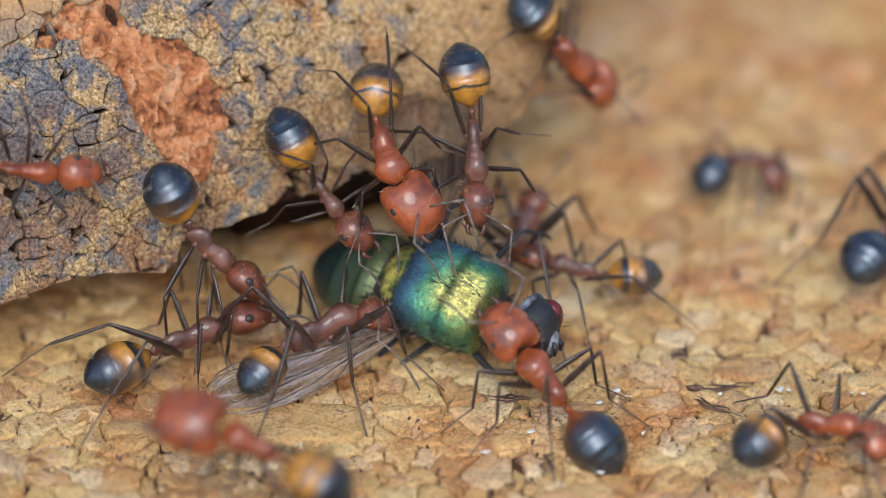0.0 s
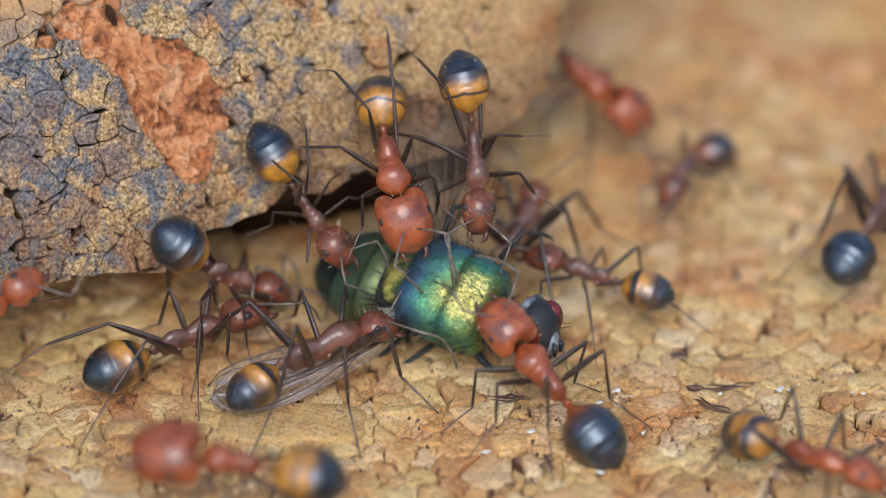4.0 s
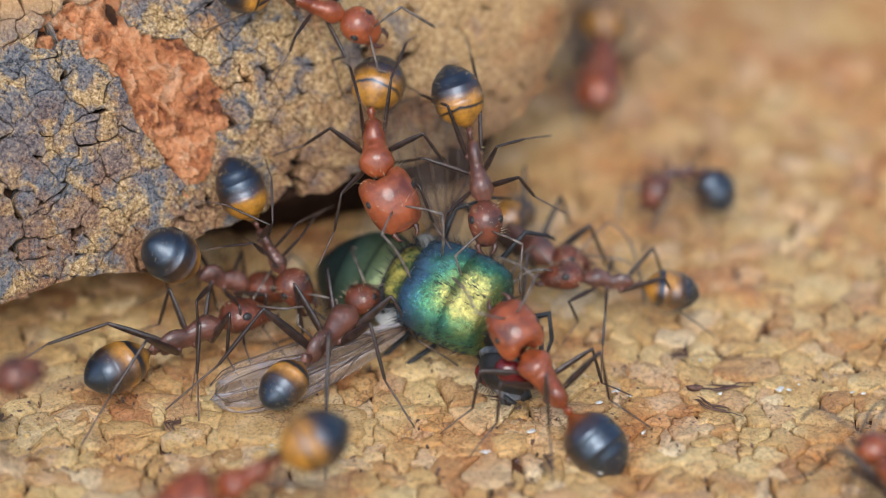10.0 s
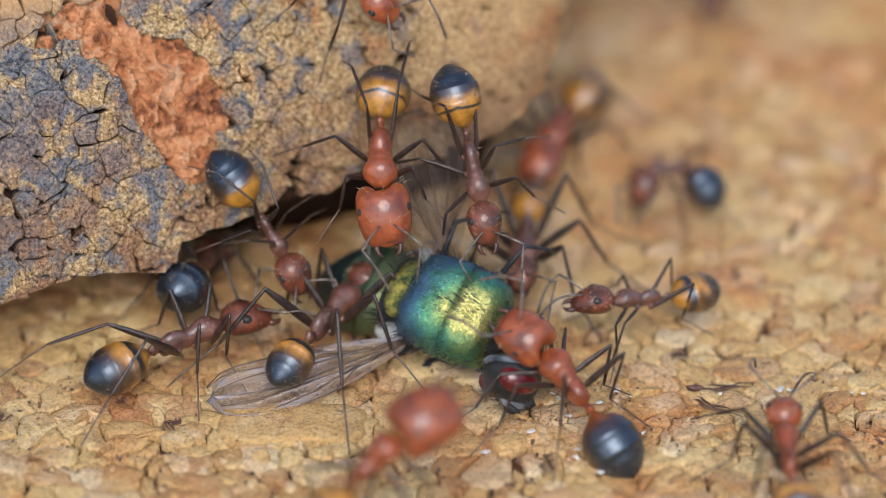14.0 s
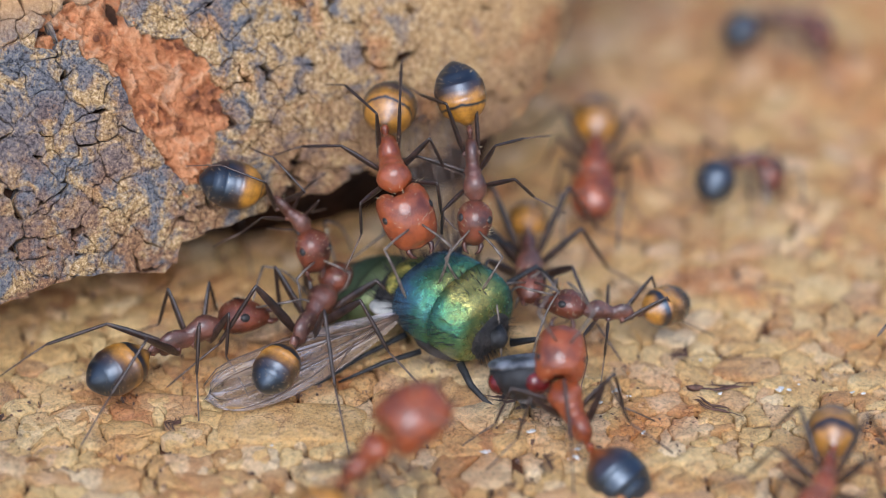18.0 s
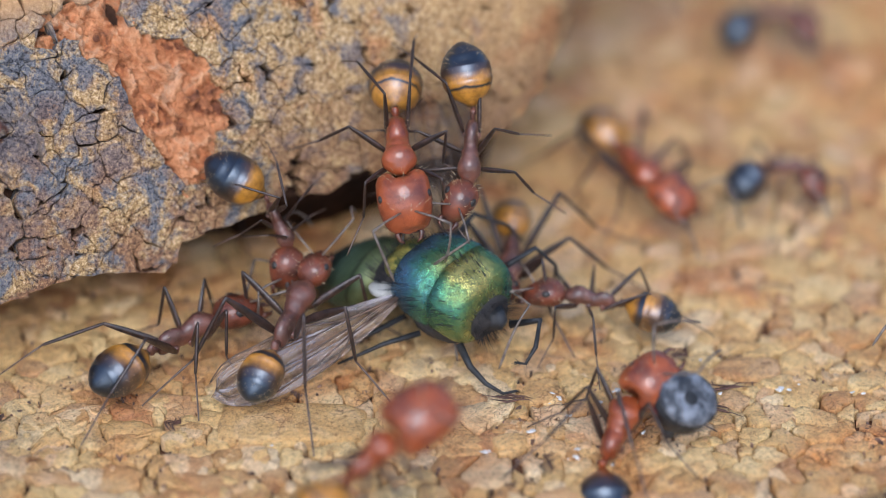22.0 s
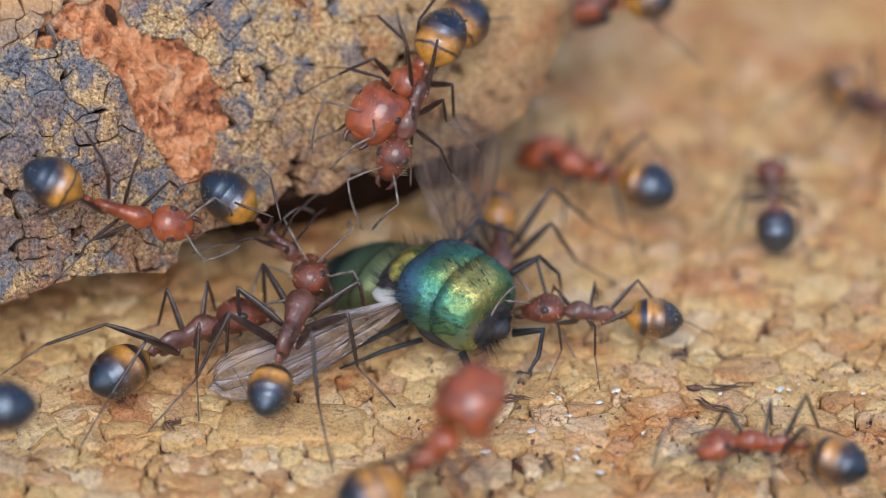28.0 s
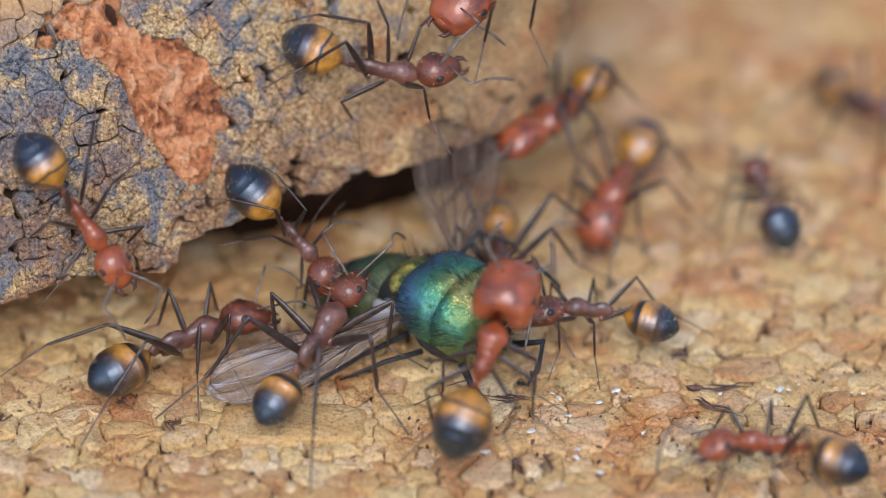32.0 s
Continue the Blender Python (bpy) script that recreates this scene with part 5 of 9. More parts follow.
    walk(one.body, [
        (0, at(-3.33, 1.59, 1.61, 0, -6, 33)), (1, at(-3.41, 1.81, 1.60, 0, -6, 40)), (2, at(-3.43, 2.05, 1.61, 0, -6, 38)),
        (3, at(-3.30, 1.43, 1.64, 0, -7, 23)), (5.5, at(-3.45, 0.20, 1.60, 0, -6, 44)), (6, at(-3.29, 0.30, 1.59, 0, -6, 43)),
        (7, at(-3.20, 0.64, 1.59, 0, -5, 49)), (8, at(-3.24, 0.77, 1.59, 0, -5, 50)), (9, at(-2.98, 1.27, 1.59, 0, -5, 54)),
        (10, at(-3.16, 1.38, 1.58, 0, -5, 58)), (11, at(-3.10, 2.47, 1.58, 0, -5, 65)), (12, at(-3.11, 2.69, 1.58, 0, -5, 65)),
        (13, at(-3.24, 2.65, 1.59, 0, -5, 60)), (14, at(-3.09, 2.45, 1.58, 0, -5, 59)), (16.5, at(-3.26, 2.20, 1.59, 0, -5, 60)),
        (17, at(-3.18, 2.31, 1.58, 0, -5, 60)), (18, at(-3.70, 2.32, 1.57, 0, -5, 67)), (19, at(-3.67, 2.29, 1.57, 0, -5, 65)),
        (20, at(-3.58, 2.56, 1.58, 0, -5, 62)), (21, at(-3.83, 2.36, 1.59, 0, -5, 62)), (22, at(-4.26, 1.80, 1.98, 0, -13, 69)),
        (23, at(-4.50, 1.85, 1.97, 0, -12, 79)), (24, at(-4.31, 1.78, 2.00, 0, -13, 78)), (25, at(-4.03, 1.32, 2.05, 0, -17, 55)),
        (25.5, at(-3.98, 1.62, 2.00, 0, -14, 68)), (27.5, at(-4.02, 1.46, 2.00, 0, -18, 49)), (28, at(-4.24, 1.34, 1.97, 0, -16, 73)),
        (29, at(-4.03, 1.40, 2.02, 0, -15, 66)), (30, at(-3.78, 1.17, 2.01, 0, -18, 45)), (31, at(-3.43, 0.59, 2.02, 0, -15, 55)),
        (32, at(-3.44, 0.73, 1.99, 0, -17, 60))])
    walk(one.head, [
        (0, at(1.15, 0.00, 0.09, 0, 7, -61)), (1, at(1.15, 0.00, 0.09, 0, 7, -34)), (2, at(1.15, 0.00, 0.09, 0, 8, -23)),
        (3, at(1.15, 0.00, 0.09, 0, 10, -27)), (5.5, at(1.15, 0.00, 0.09, 0, 7, -9)), (6, at(1.15, 0.00, 0.09, 0, 6, -3)),
        (7, at(1.15, 0.00, 0.09, 0, 5, -1)), (8, at(1.15, 0.00, 0.09, 0, 5, 3)), (9, at(1.15, 0.00, 0.09, -0, 5, 3)),
        (10, at(1.15, 0.00, 0.09, 0, 4, -2)), (11, at(1.15, 0.00, 0.09, 0, 4, -1)), (12, at(1.15, 0.00, 0.09, 0, 4, 5)),
        (13, at(1.15, 0.00, 0.09, 0, 5, -2)), (14, at(1.15, 0.00, 0.09, 0, 4, -4)), (16.5, at(1.15, 0.00, 0.09, 0, 5, -1)),
        (17, at(1.15, 0.00, 0.09, 0, 4, -2)), (18, at(1.15, 0.00, 0.09, 0, 4, 2)), (19, at(1.15, 0.00, 0.09, -0, 4, -2)),
        (20, at(1.15, 0.00, 0.09, 0, 4, -7)), (21, at(1.15, 0.00, 0.09, 0, 4, -11)), (22, at(1.15, 0.00, 0.09, 0, -1, -2)),
        (23, at(1.15, 0.00, 0.09, -0, -2, -4)), (24, at(1.15, 0.00, 0.09, 0, 2, 1)), (25, at(1.15, 0.00, 0.09, 0, 5, -19)),
        (25.5, at(1.15, 0.00, 0.09, -0, 1, 1)), (26.5, at(1.15, 0.00, 0.09, -2, -3, -40)), (27.5, at(1.15, 0.00, 0.09, -0, -8, -82)),
        (27.75, at(1.15, 0.00, 0.09, -1, -4, -41)), (28, at(1.15, 0.00, 0.09, 0, -0, 0)), (29, at(1.15, 0.00, 0.09, 0, 2, -16)),
        (30, at(1.15, 0.00, 0.09, -0, -3, -56)), (31, at(1.15, 0.00, 0.09, -0, 3, -16)), (32, at(1.15, 0.00, 0.09, 0, -3, 0))])
    walk(one.gaster, [
        (0, at(-1.45, 0.00, 0.00, 0, -3, 24)), (1, at(-1.45, 0.00, 0.00, -0, -3, 16)), (2, at(-1.45, 0.00, 0.00, 0, -5, 14)),
        (3, at(-1.45, 0.00, 0.00, 0, -7, 17)), (5.5, at(-1.45, 0.00, 0.00, -0, -3, 4)), (6, at(-1.45, 0.00, 0.00, -0, -4, 2)),
        (7, at(-1.45, 0.00, 0.00, -0, -4, 1)), (8, at(-1.45, 0.00, 0.00, -0, -4, -2)), (9, at(-1.45, 0.00, 0.00, 0, -5, -3)),
        (10, at(-1.45, 0.00, 0.00, -0, -3, 1)), (11, at(-1.45, 0.00, 0.00, -0, -3, 1)), (12, at(-1.45, 0.00, 0.00, 0, -4, -4)),
        (13, at(-1.45, 0.00, 0.00, -0, -4, 2)), (14, at(-1.45, 0.00, 0.00, -0, -3, 3)), (16.5, at(-1.45, 0.00, 0.00, -0, -4, 1)),
        (17, at(-1.45, 0.00, 0.00, 0, -3, 2)), (18, at(-1.45, 0.00, 0.00, 0, -3, -2)), (19, at(-1.45, 0.00, 0.00, -0, -2, 1)),
        (20, at(-1.45, 0.00, 0.00, 0, -3, 5)), (21, at(-1.45, 0.00, 0.00, -0, -4, 10)), (22, at(-1.45, 0.00, 0.00, -0, 1, 1)),
        (23, at(-1.45, 0.00, 0.00, 0, 1, 2)), (24, at(-1.45, 0.00, 0.00, 0, -1, -1)), (25, at(-1.45, 0.00, 0.00, 0, -4, 15)),
        (25.5, at(-1.45, 0.00, 0.00, 0, -1, -1)), (27.5, at(-1.45, 0.00, 0.00, 0, 4, 33)), (28, at(-1.45, 0.00, 0.00, -0, 4, 6)),
        (29, at(-1.45, 0.00, 0.00, -0, -2, 12)), (30, at(-1.45, 0.00, 0.00, 0, 2, 26)), (31, at(-1.45, 0.00, 0.00, 0, -2, 13)),
        (32, at(-1.45, 0.00, 0.00, -0, 1, -0))])
    one = ANTS["abdomen"]
    walk(one.body, [
        (0, at(-3.32, 4.13, 4.38, 26, 42, -39)), (1, at(-3.38, 4.26, 4.56, 29, 35, -30)), (2, at(-3.49, 4.24, 4.54, 29, 35, -30)),
        (3, at(-3.55, 4.20, 4.47, 27, 39, -35)), (5.5, at(-4.30, 3.76, 3.30, 27, 53, -40)), (6, at(-4.38, 3.79, 3.31, 26, 54, -43)),
        (7, at(-4.65, 3.69, 3.16, 28, 53, -38)), (8, at(-4.70, 3.64, 3.05, 28, 53, -39)), (9, at(-4.81, 3.55, 2.95, 28, 52, -38)),
        (10, at(-4.93, 3.52, 2.93, 28, 53, -38)), (11, at(-5.09, 3.69, 3.17, 26, 56, -43)), (12, at(-5.25, 3.87, 3.45, 28, 53, -38)),
        (13, at(-5.27, 3.89, 3.44, 30, 51, -35)), (14, at(-4.91, 3.80, 3.29, 30, 51, -35)), (16.5, at(-4.51, 3.99, 3.53, 33, 45, -23)),
        (17, at(-4.44, 3.99, 3.47, 33, 45, -23)), (18, at(-4.35, 4.14, 3.78, 34, 42, -18)), (19, at(-4.38, 4.09, 3.73, 34, 44, -21)),
        (20, at(-4.19, 3.98, 3.56, 33, 44, -22)), (21, at(-4.63, 3.90, 3.46, 29, 55, -38)), (22, at(-4.69, 3.95, 3.52, 28, 57, -41)),
        (23, at(-4.74, 3.89, 3.45, 27, 57, -42)), (25, at(-4.89, 3.93, 3.49, 32, 54, -32)), (25.5, at(-4.86, 3.88, 3.43, 32, 51, -29)),
        (27.5, at(-4.64, 3.66, 3.08, 32, 47, -28)), (28, at(-4.68, 3.69, 3.11, 34, 42, -20)), (29, at(-4.35, 3.83, 3.36, 34, 45, -22)),
        (30, at(-4.11, 3.84, 3.38, 34, 46, -22)), (31, at(-4.08, 3.79, 3.36, 34, 41, -18)), (32, at(-4.10, 3.66, 3.14, 32, 45, -26))])
    walk(one.head, [
        (0, at(0.72, 0.00, 0.06, -0, -7, 7)), (1, at(0.72, 0.00, 0.06, -0, -9, 8)), (2, at(0.72, 0.00, 0.06, 0, -9, 12)),
        (3, at(0.72, 0.00, 0.06, 0, -7, 3)), (5.5, at(0.72, 0.00, 0.06, 0, -1, 4)), (6, at(0.72, 0.00, 0.06, 0, -1, 0)),
        (7, at(0.72, 0.00, 0.06, -0, -3, 8)), (8, at(0.72, 0.00, 0.06, 0, -4, 4)), (9, at(0.72, 0.00, 0.06, -0, -2, -1)),
        (10, at(0.72, 0.00, 0.06, 0, -3, 7)), (11, at(0.72, 0.00, 0.06, 0, -5, 23)), (12, at(0.72, 0.00, 0.06, 0, -0, 4)),
        (13, at(0.72, 0.00, 0.06, 0, -1, -1)), (14, at(0.72, 0.00, 0.06, 0, -1, -6)), (16.5, at(0.72, 0.00, 0.06, 0, 2, -20)),
        (17, at(0.72, 0.00, 0.06, 0, -1, -13)), (18, at(0.72, 0.00, 0.06, -0, 9, -35)), (19, at(0.72, 0.00, 0.06, 0, 10, -36)),
        (20, at(0.72, 0.00, 0.06, -0, 7, -29)), (21, at(0.72, 0.00, 0.06, 0, 6, -32)), (22, at(0.72, 0.00, 0.06, -0, 5, -35)),
        (23, at(0.72, 0.00, 0.06, -0, 5, -33)), (25, at(0.72, 0.00, 0.06, 0, 9, -42)), (25.5, at(0.72, 0.00, 0.06, 0, 8, -34)),
        (27.5, at(0.72, 0.00, 0.06, -0, -0, -9)), (28, at(0.72, 0.00, 0.06, 0, -2, -6)), (29, at(0.72, 0.00, 0.06, 0, 7, -24)),
        (30, at(0.72, 0.00, 0.06, -0, 9, -31)), (31, at(0.72, 0.00, 0.06, -0, 2, 3)), (32, at(0.72, 0.00, 0.06, -0, 3, -8))])
    walk(one.gaster, [
        (0, at(-0.93, 0.00, 0.00, -0, 6, -6)), (1, at(-0.93, 0.00, 0.00, -0, 7, -6)), (2, at(-0.93, 0.00, 0.00, -0, 8, -9)),
        (3, at(-0.93, 0.00, 0.00, 0, 6, -2)), (5.5, at(-0.93, 0.00, 0.00, 0, 1, -3)), (6, at(-0.93, 0.00, 0.00, 0, 1, -0)),
        (7, at(-0.93, 0.00, 0.00, -0, 3, -8)), (8, at(-0.93, 0.00, 0.00, -0, 4, -4)), (9, at(-0.93, 0.00, 0.00, -0, 2, 1)),
        (10, at(-0.93, 0.00, 0.00, -0, 2, -6)), (11, at(-0.93, 0.00, 0.00, 0, 4, -18)), (12, at(-0.93, 0.00, 0.00, 0, 0, -3)),
        (13, at(-0.93, 0.00, 0.00, 0, 1, 1)), (14, at(-0.93, 0.00, 0.00, -0, 1, 6)), (16.5, at(-0.93, 0.00, 0.00, 0, -3, 25)),
        (17, at(-0.93, 0.00, 0.00, -0, 2, 23)), (18, at(-0.93, 0.00, 0.00, -0, -8, 31)), (19, at(-0.93, 0.00, 0.00, -0, -8, 30)),
        (20, at(-0.93, 0.00, 0.00, -0, -6, 27)), (21, at(-0.93, 0.00, 0.00, 0, -5, 26)), (22, at(-0.93, 0.00, 0.00, -0, -4, 33)),
        (23, at(-0.93, 0.00, 0.00, 0, -4, 27)), (25, at(-0.93, 0.00, 0.00, -0, -7, 31)), (25.5, at(-0.93, 0.00, 0.00, 0, -6, 25)),
        (27.5, at(-0.93, 0.00, 0.00, 0, 0, 10)), (28, at(-0.93, 0.00, 0.00, -0, 2, 6)), (29, at(-0.93, 0.00, 0.00, -0, -5, 18)),
        (30, at(-0.93, 0.00, 0.00, -0, -6, 21)), (31, at(-0.93, 0.00, 0.00, 0, -1, -2)), (32, at(-0.93, 0.00, 0.00, 0, -2, 5))])
    one = ANTS["big shoulder"]
    walk(one.body, [
        (0, at(-1.59, 4.30, 5.71, 10, 30, -70)), (1, at(-1.49, 4.38, 5.81, 12, 29, -66)), (2, at(-1.69, 4.39, 5.89, 10, 29, -71)),
        (3, at(-1.48, 4.24, 5.72, 8, 30, -76)), (5.5, at(-1.69, 4.00, 5.34, 6, 31, -79)), (6, at(-1.93, 4.05, 5.44, 4, 31, -82)),
        (7, at(-1.71, 4.19, 5.62, 7, 29, -77)), (8, at(-1.78, 4.11, 5.49, 5, 31, -80)), (9, at(-1.58, 4.42, 5.89, 2, 31, -86)),
        (10, at(-1.93, 4.41, 5.88, 4, 31, -83)), (11, at(-1.82, 4.31, 5.77, -2, 31, -93)), (12, at(-1.67, 4.52, 6.06, 4, 30, -83)),
        (13, at(-1.66, 4.40, 5.83, 0, 32, -89)), (14, at(-1.78, 4.24, 5.65, 1, 32, -89)), (14.5, at(-1.95, 4.29, 5.72, -1, 32, -92)),
        (16.5, at(-1.49, 4.12, 5.51, 9, 29, -74)), (17, at(-1.31, 4.03, 5.46, 9, 28, -73)), (18, at(-1.47, 4.05, 5.57, 6, 27, -79)),
        (19, at(-1.32, 3.98, 5.35, 8, 28, -74)), (20, at(-0.95, 4.00, 5.34, 12, 27, -66)), (21, at(-1.13, 4.14, 5.55, 10, 27, -71)),
        (22, at(-1.28, 4.38, 5.96, 3, 27, -85)), (23, at(-1.53, 4.26, 5.81, 3, 27, -85)), (24, at(-1.49, 4.25, 5.85, 5, 28, -81)),
        (25, at(-2.24, 4.53, 6.14, -5, 30, -100)), (25.5, at(-2.41, 4.57, 6.16, -10, 29, -109)), (27.5, at(-1.57, 6.07, 6.57, -20, 23, -129)),
        (28, at(-0.78, 6.43, 7.09, -21, 22, -133)), (29, at(-0.36, 6.99, 7.89, -22, 18, -135)), (30, at(-0.39, 7.72, 8.94, -22, 14, -135)),
        (31, at(0.38, 8.18, 9.61, -23, 10, -136)), (32, at(1.74, 8.04, 9.34, -25, 8, -140))])
    walk(one.head, [
        (0, at(0.90, 0.00, 0.07, -0, 7, 20)), (1, at(0.90, 0.00, 0.07, 0, 7, 13)), (2, at(0.90, 0.00, 0.07, 0, 10, 18)),
        (3, at(0.90, 0.00, 0.07, 0, 14, 3)), (5.5, at(0.90, 0.00, 0.07, 0, 11, 14)), (6, at(0.90, 0.00, 0.07, 0, 13, 13)),
        (7, at(0.90, 0.00, 0.07, 0, 11, 19)), (8, at(0.90, 0.00, 0.07, 0, 11, 17)), (9, at(0.90, 0.00, 0.07, -0, 10, 12)),
        (10, at(0.90, 0.00, 0.07, 0, 9, 21)), (11, at(0.90, 0.00, 0.07, -0, 12, 3)), (12, at(0.90, 0.00, 0.07, 0, 10, 24)),
        (13, at(0.90, 0.00, 0.07, 0, 9, 5)), (14, at(0.90, 0.00, 0.07, 0, 11, 7)), (14.5, at(0.90, 0.00, 0.07, -0, 11, 2)),
        (16.5, at(0.90, 0.00, 0.07, 0, 11, 16)), (17, at(0.90, 0.00, 0.07, 0, 14, 10)), (18, at(0.90, 0.00, 0.07, 0, 17, 14)),
        (19, at(0.90, 0.00, 0.07, 0, 12, 14)), (20, at(0.90, 0.00, 0.07, -0, 12, 5)), (21, at(0.90, 0.00, 0.07, -0, 12, 12)),
        (22, at(0.90, 0.00, 0.07, -0, 17, 5)), (23, at(0.90, 0.00, 0.07, -0, 17, 11)), (24, at(0.90, 0.00, 0.07, 0, 18, 4)),
        (25, at(0.90, 0.00, 0.07, -0, 14, -7)), (25.5, at(0.90, 0.00, 0.07, 0, 11, -9)), (27.5, at(0.90, 0.00, 0.07, 0, -1, 3)),
        (28, at(0.90, 0.00, 0.07, -0, -1, 0)), (29, at(0.90, 0.00, 0.07, 0, -1, 5)), (30, at(0.90, 0.00, 0.07, 0, 2, 13)),
        (31, at(0.90, 0.00, 0.07, 0, 1, 9)), (32, at(0.90, 0.00, 0.07, 0, -2, 9))])
    walk(one.gaster, [
        (0, at(-1.17, 0.00, 0.00, 0, -7, -19)), (1, at(-1.17, 0.00, 0.00, 0, -6, -11)), (2, at(-1.17, 0.00, 0.00, 0, -9, -17)),
        (3, at(-1.17, 0.00, 0.00, 0, -15, -3)), (5.5, at(-1.17, 0.00, 0.00, 0, -11, -15)), (6, at(-1.17, 0.00, 0.00, 0, -14, -15)),
        (7, at(-1.17, 0.00, 0.00, 0, -11, -19)), (8, at(-1.17, 0.00, 0.00, 0, -11, -17)), (9, at(-1.17, 0.00, 0.00, 0, -8, -10)),
        (10, at(-1.17, 0.00, 0.00, -0, -8, -18)), (11, at(-1.17, 0.00, 0.00, -0, -11, -3)), (12, at(-1.17, 0.00, 0.00, 0, -9, -21)),
        (13, at(-1.17, 0.00, 0.00, -0, -7, -4)), (14, at(-1.17, 0.00, 0.00, 0, -10, -6)), (14.5, at(-1.17, 0.00, 0.00, -0, -10, -2)),
        (16.5, at(-1.17, 0.00, 0.00, 0, -10, -15)), (17, at(-1.17, 0.00, 0.00, 0, -16, -12)), (18, at(-1.17, 0.00, 0.00, 0, -23, -19)),
        (19, at(-1.17, 0.00, 0.00, 0, -13, -15)), (20, at(-1.17, 0.00, 0.00, 0, -10, -5)), (21, at(-1.17, 0.00, 0.00, 0, -10, -10)),
        (22, at(-1.17, 0.00, 0.00, 0, -15, -5)), (23, at(-1.17, 0.00, 0.00, 0, -16, -11)), (24, at(-1.17, 0.00, 0.00, 0, -23, -6)),
        (25, at(-1.17, 0.00, 0.00, -0, -14, 7)), (25.5, at(-1.17, 0.00, 0.00, 0, -11, 9)), (27.5, at(-1.17, 0.00, 0.00, 0, 1, -3)),
        (28, at(-1.17, 0.00, 0.00, 0, 1, -0)), (29, at(-1.17, 0.00, 0.00, -0, 1, -4)), (30, at(-1.17, 0.00, 0.00, -0, -2, -12)),
        (31, at(-1.17, 0.00, 0.00, 0, -1, -9)), (32, at(-1.17, 0.00, 0.00, -0, 2, -8))])
    one = ANTS["shoulder"]
    walk(one.body, [
        (0, at(0.91, 4.55, 5.66, 4, 50, -83)), (1, at(1.14, 4.50, 5.59, 9, 49, -74)), (2, at(1.06, 4.51, 5.59, 8, 49, -76)),
        (3, at(0.99, 4.47, 5.55, 5, 50, -81)), (5.5, at(0.87, 4.40, 5.45, 6, 50, -80)), (6, at(0.89, 4.40, 5.44, 8, 49, -76)),
        (7, at(0.95, 4.32, 5.33, 9, 49, -73)), (8, at(1.01, 4.30, 5.31, 7, 50, -78)), (9, at(1.02, 4.22, 5.18, 9, 49, -73)),
        (10, at(0.99, 4.23, 5.20, 10, 49, -72)), (11, at(0.97, 4.18, 5.13, 10, 49, -71)), (12, at(0.82, 4.25, 5.24, 6, 50, -79)),
        (13, at(0.74, 4.20, 5.15, 9, 49, -74)), (14, at(0.89, 4.22, 5.19, 10, 49, -71)), (16.5, at(0.69, 4.25, 5.22, 8, 49, -75)),
        (17, at(0.69, 4.21, 5.18, 8, 49, -76)), (18, at(0.86, 4.25, 5.23, 4, 50, -82)), (19, at(1.23, 4.39, 5.42, 12, 48, -68)),
        (20, at(1.17, 4.43, 5.49, 14, 47, -64)), (21, at(0.74, 4.57, 5.62, 4, 49, -83)), (22, at(0.78, 4.58, 5.65, -3, 49, -96)),
        (23, at(0.33, 4.49, 5.56, -3, 50, -95)), (24, at(-0.13, 4.56, 5.67, -1, 50, -92)), (25, at(-1.27, 4.82, 6.05, -10, 49, -108)),
        (25.5, at(-1.68, 4.77, 5.98, -14, 47, -116)), (27.5, at(-1.46, 4.95, 6.02, -19, 45, -126)), (28, at(-0.87, 5.34, 6.57, -17, 47, -122)),
        (29, at(-0.46, 5.81, 7.31, -5, 51, -100)), (30, at(-0.64, 6.30, 7.97, -2, 50, -93)), (31, at(-0.36, 6.41, 8.19, 29, 24, -25)),
        (32, at(-1.62, 5.97, 7.48, 32, 7, -9))])
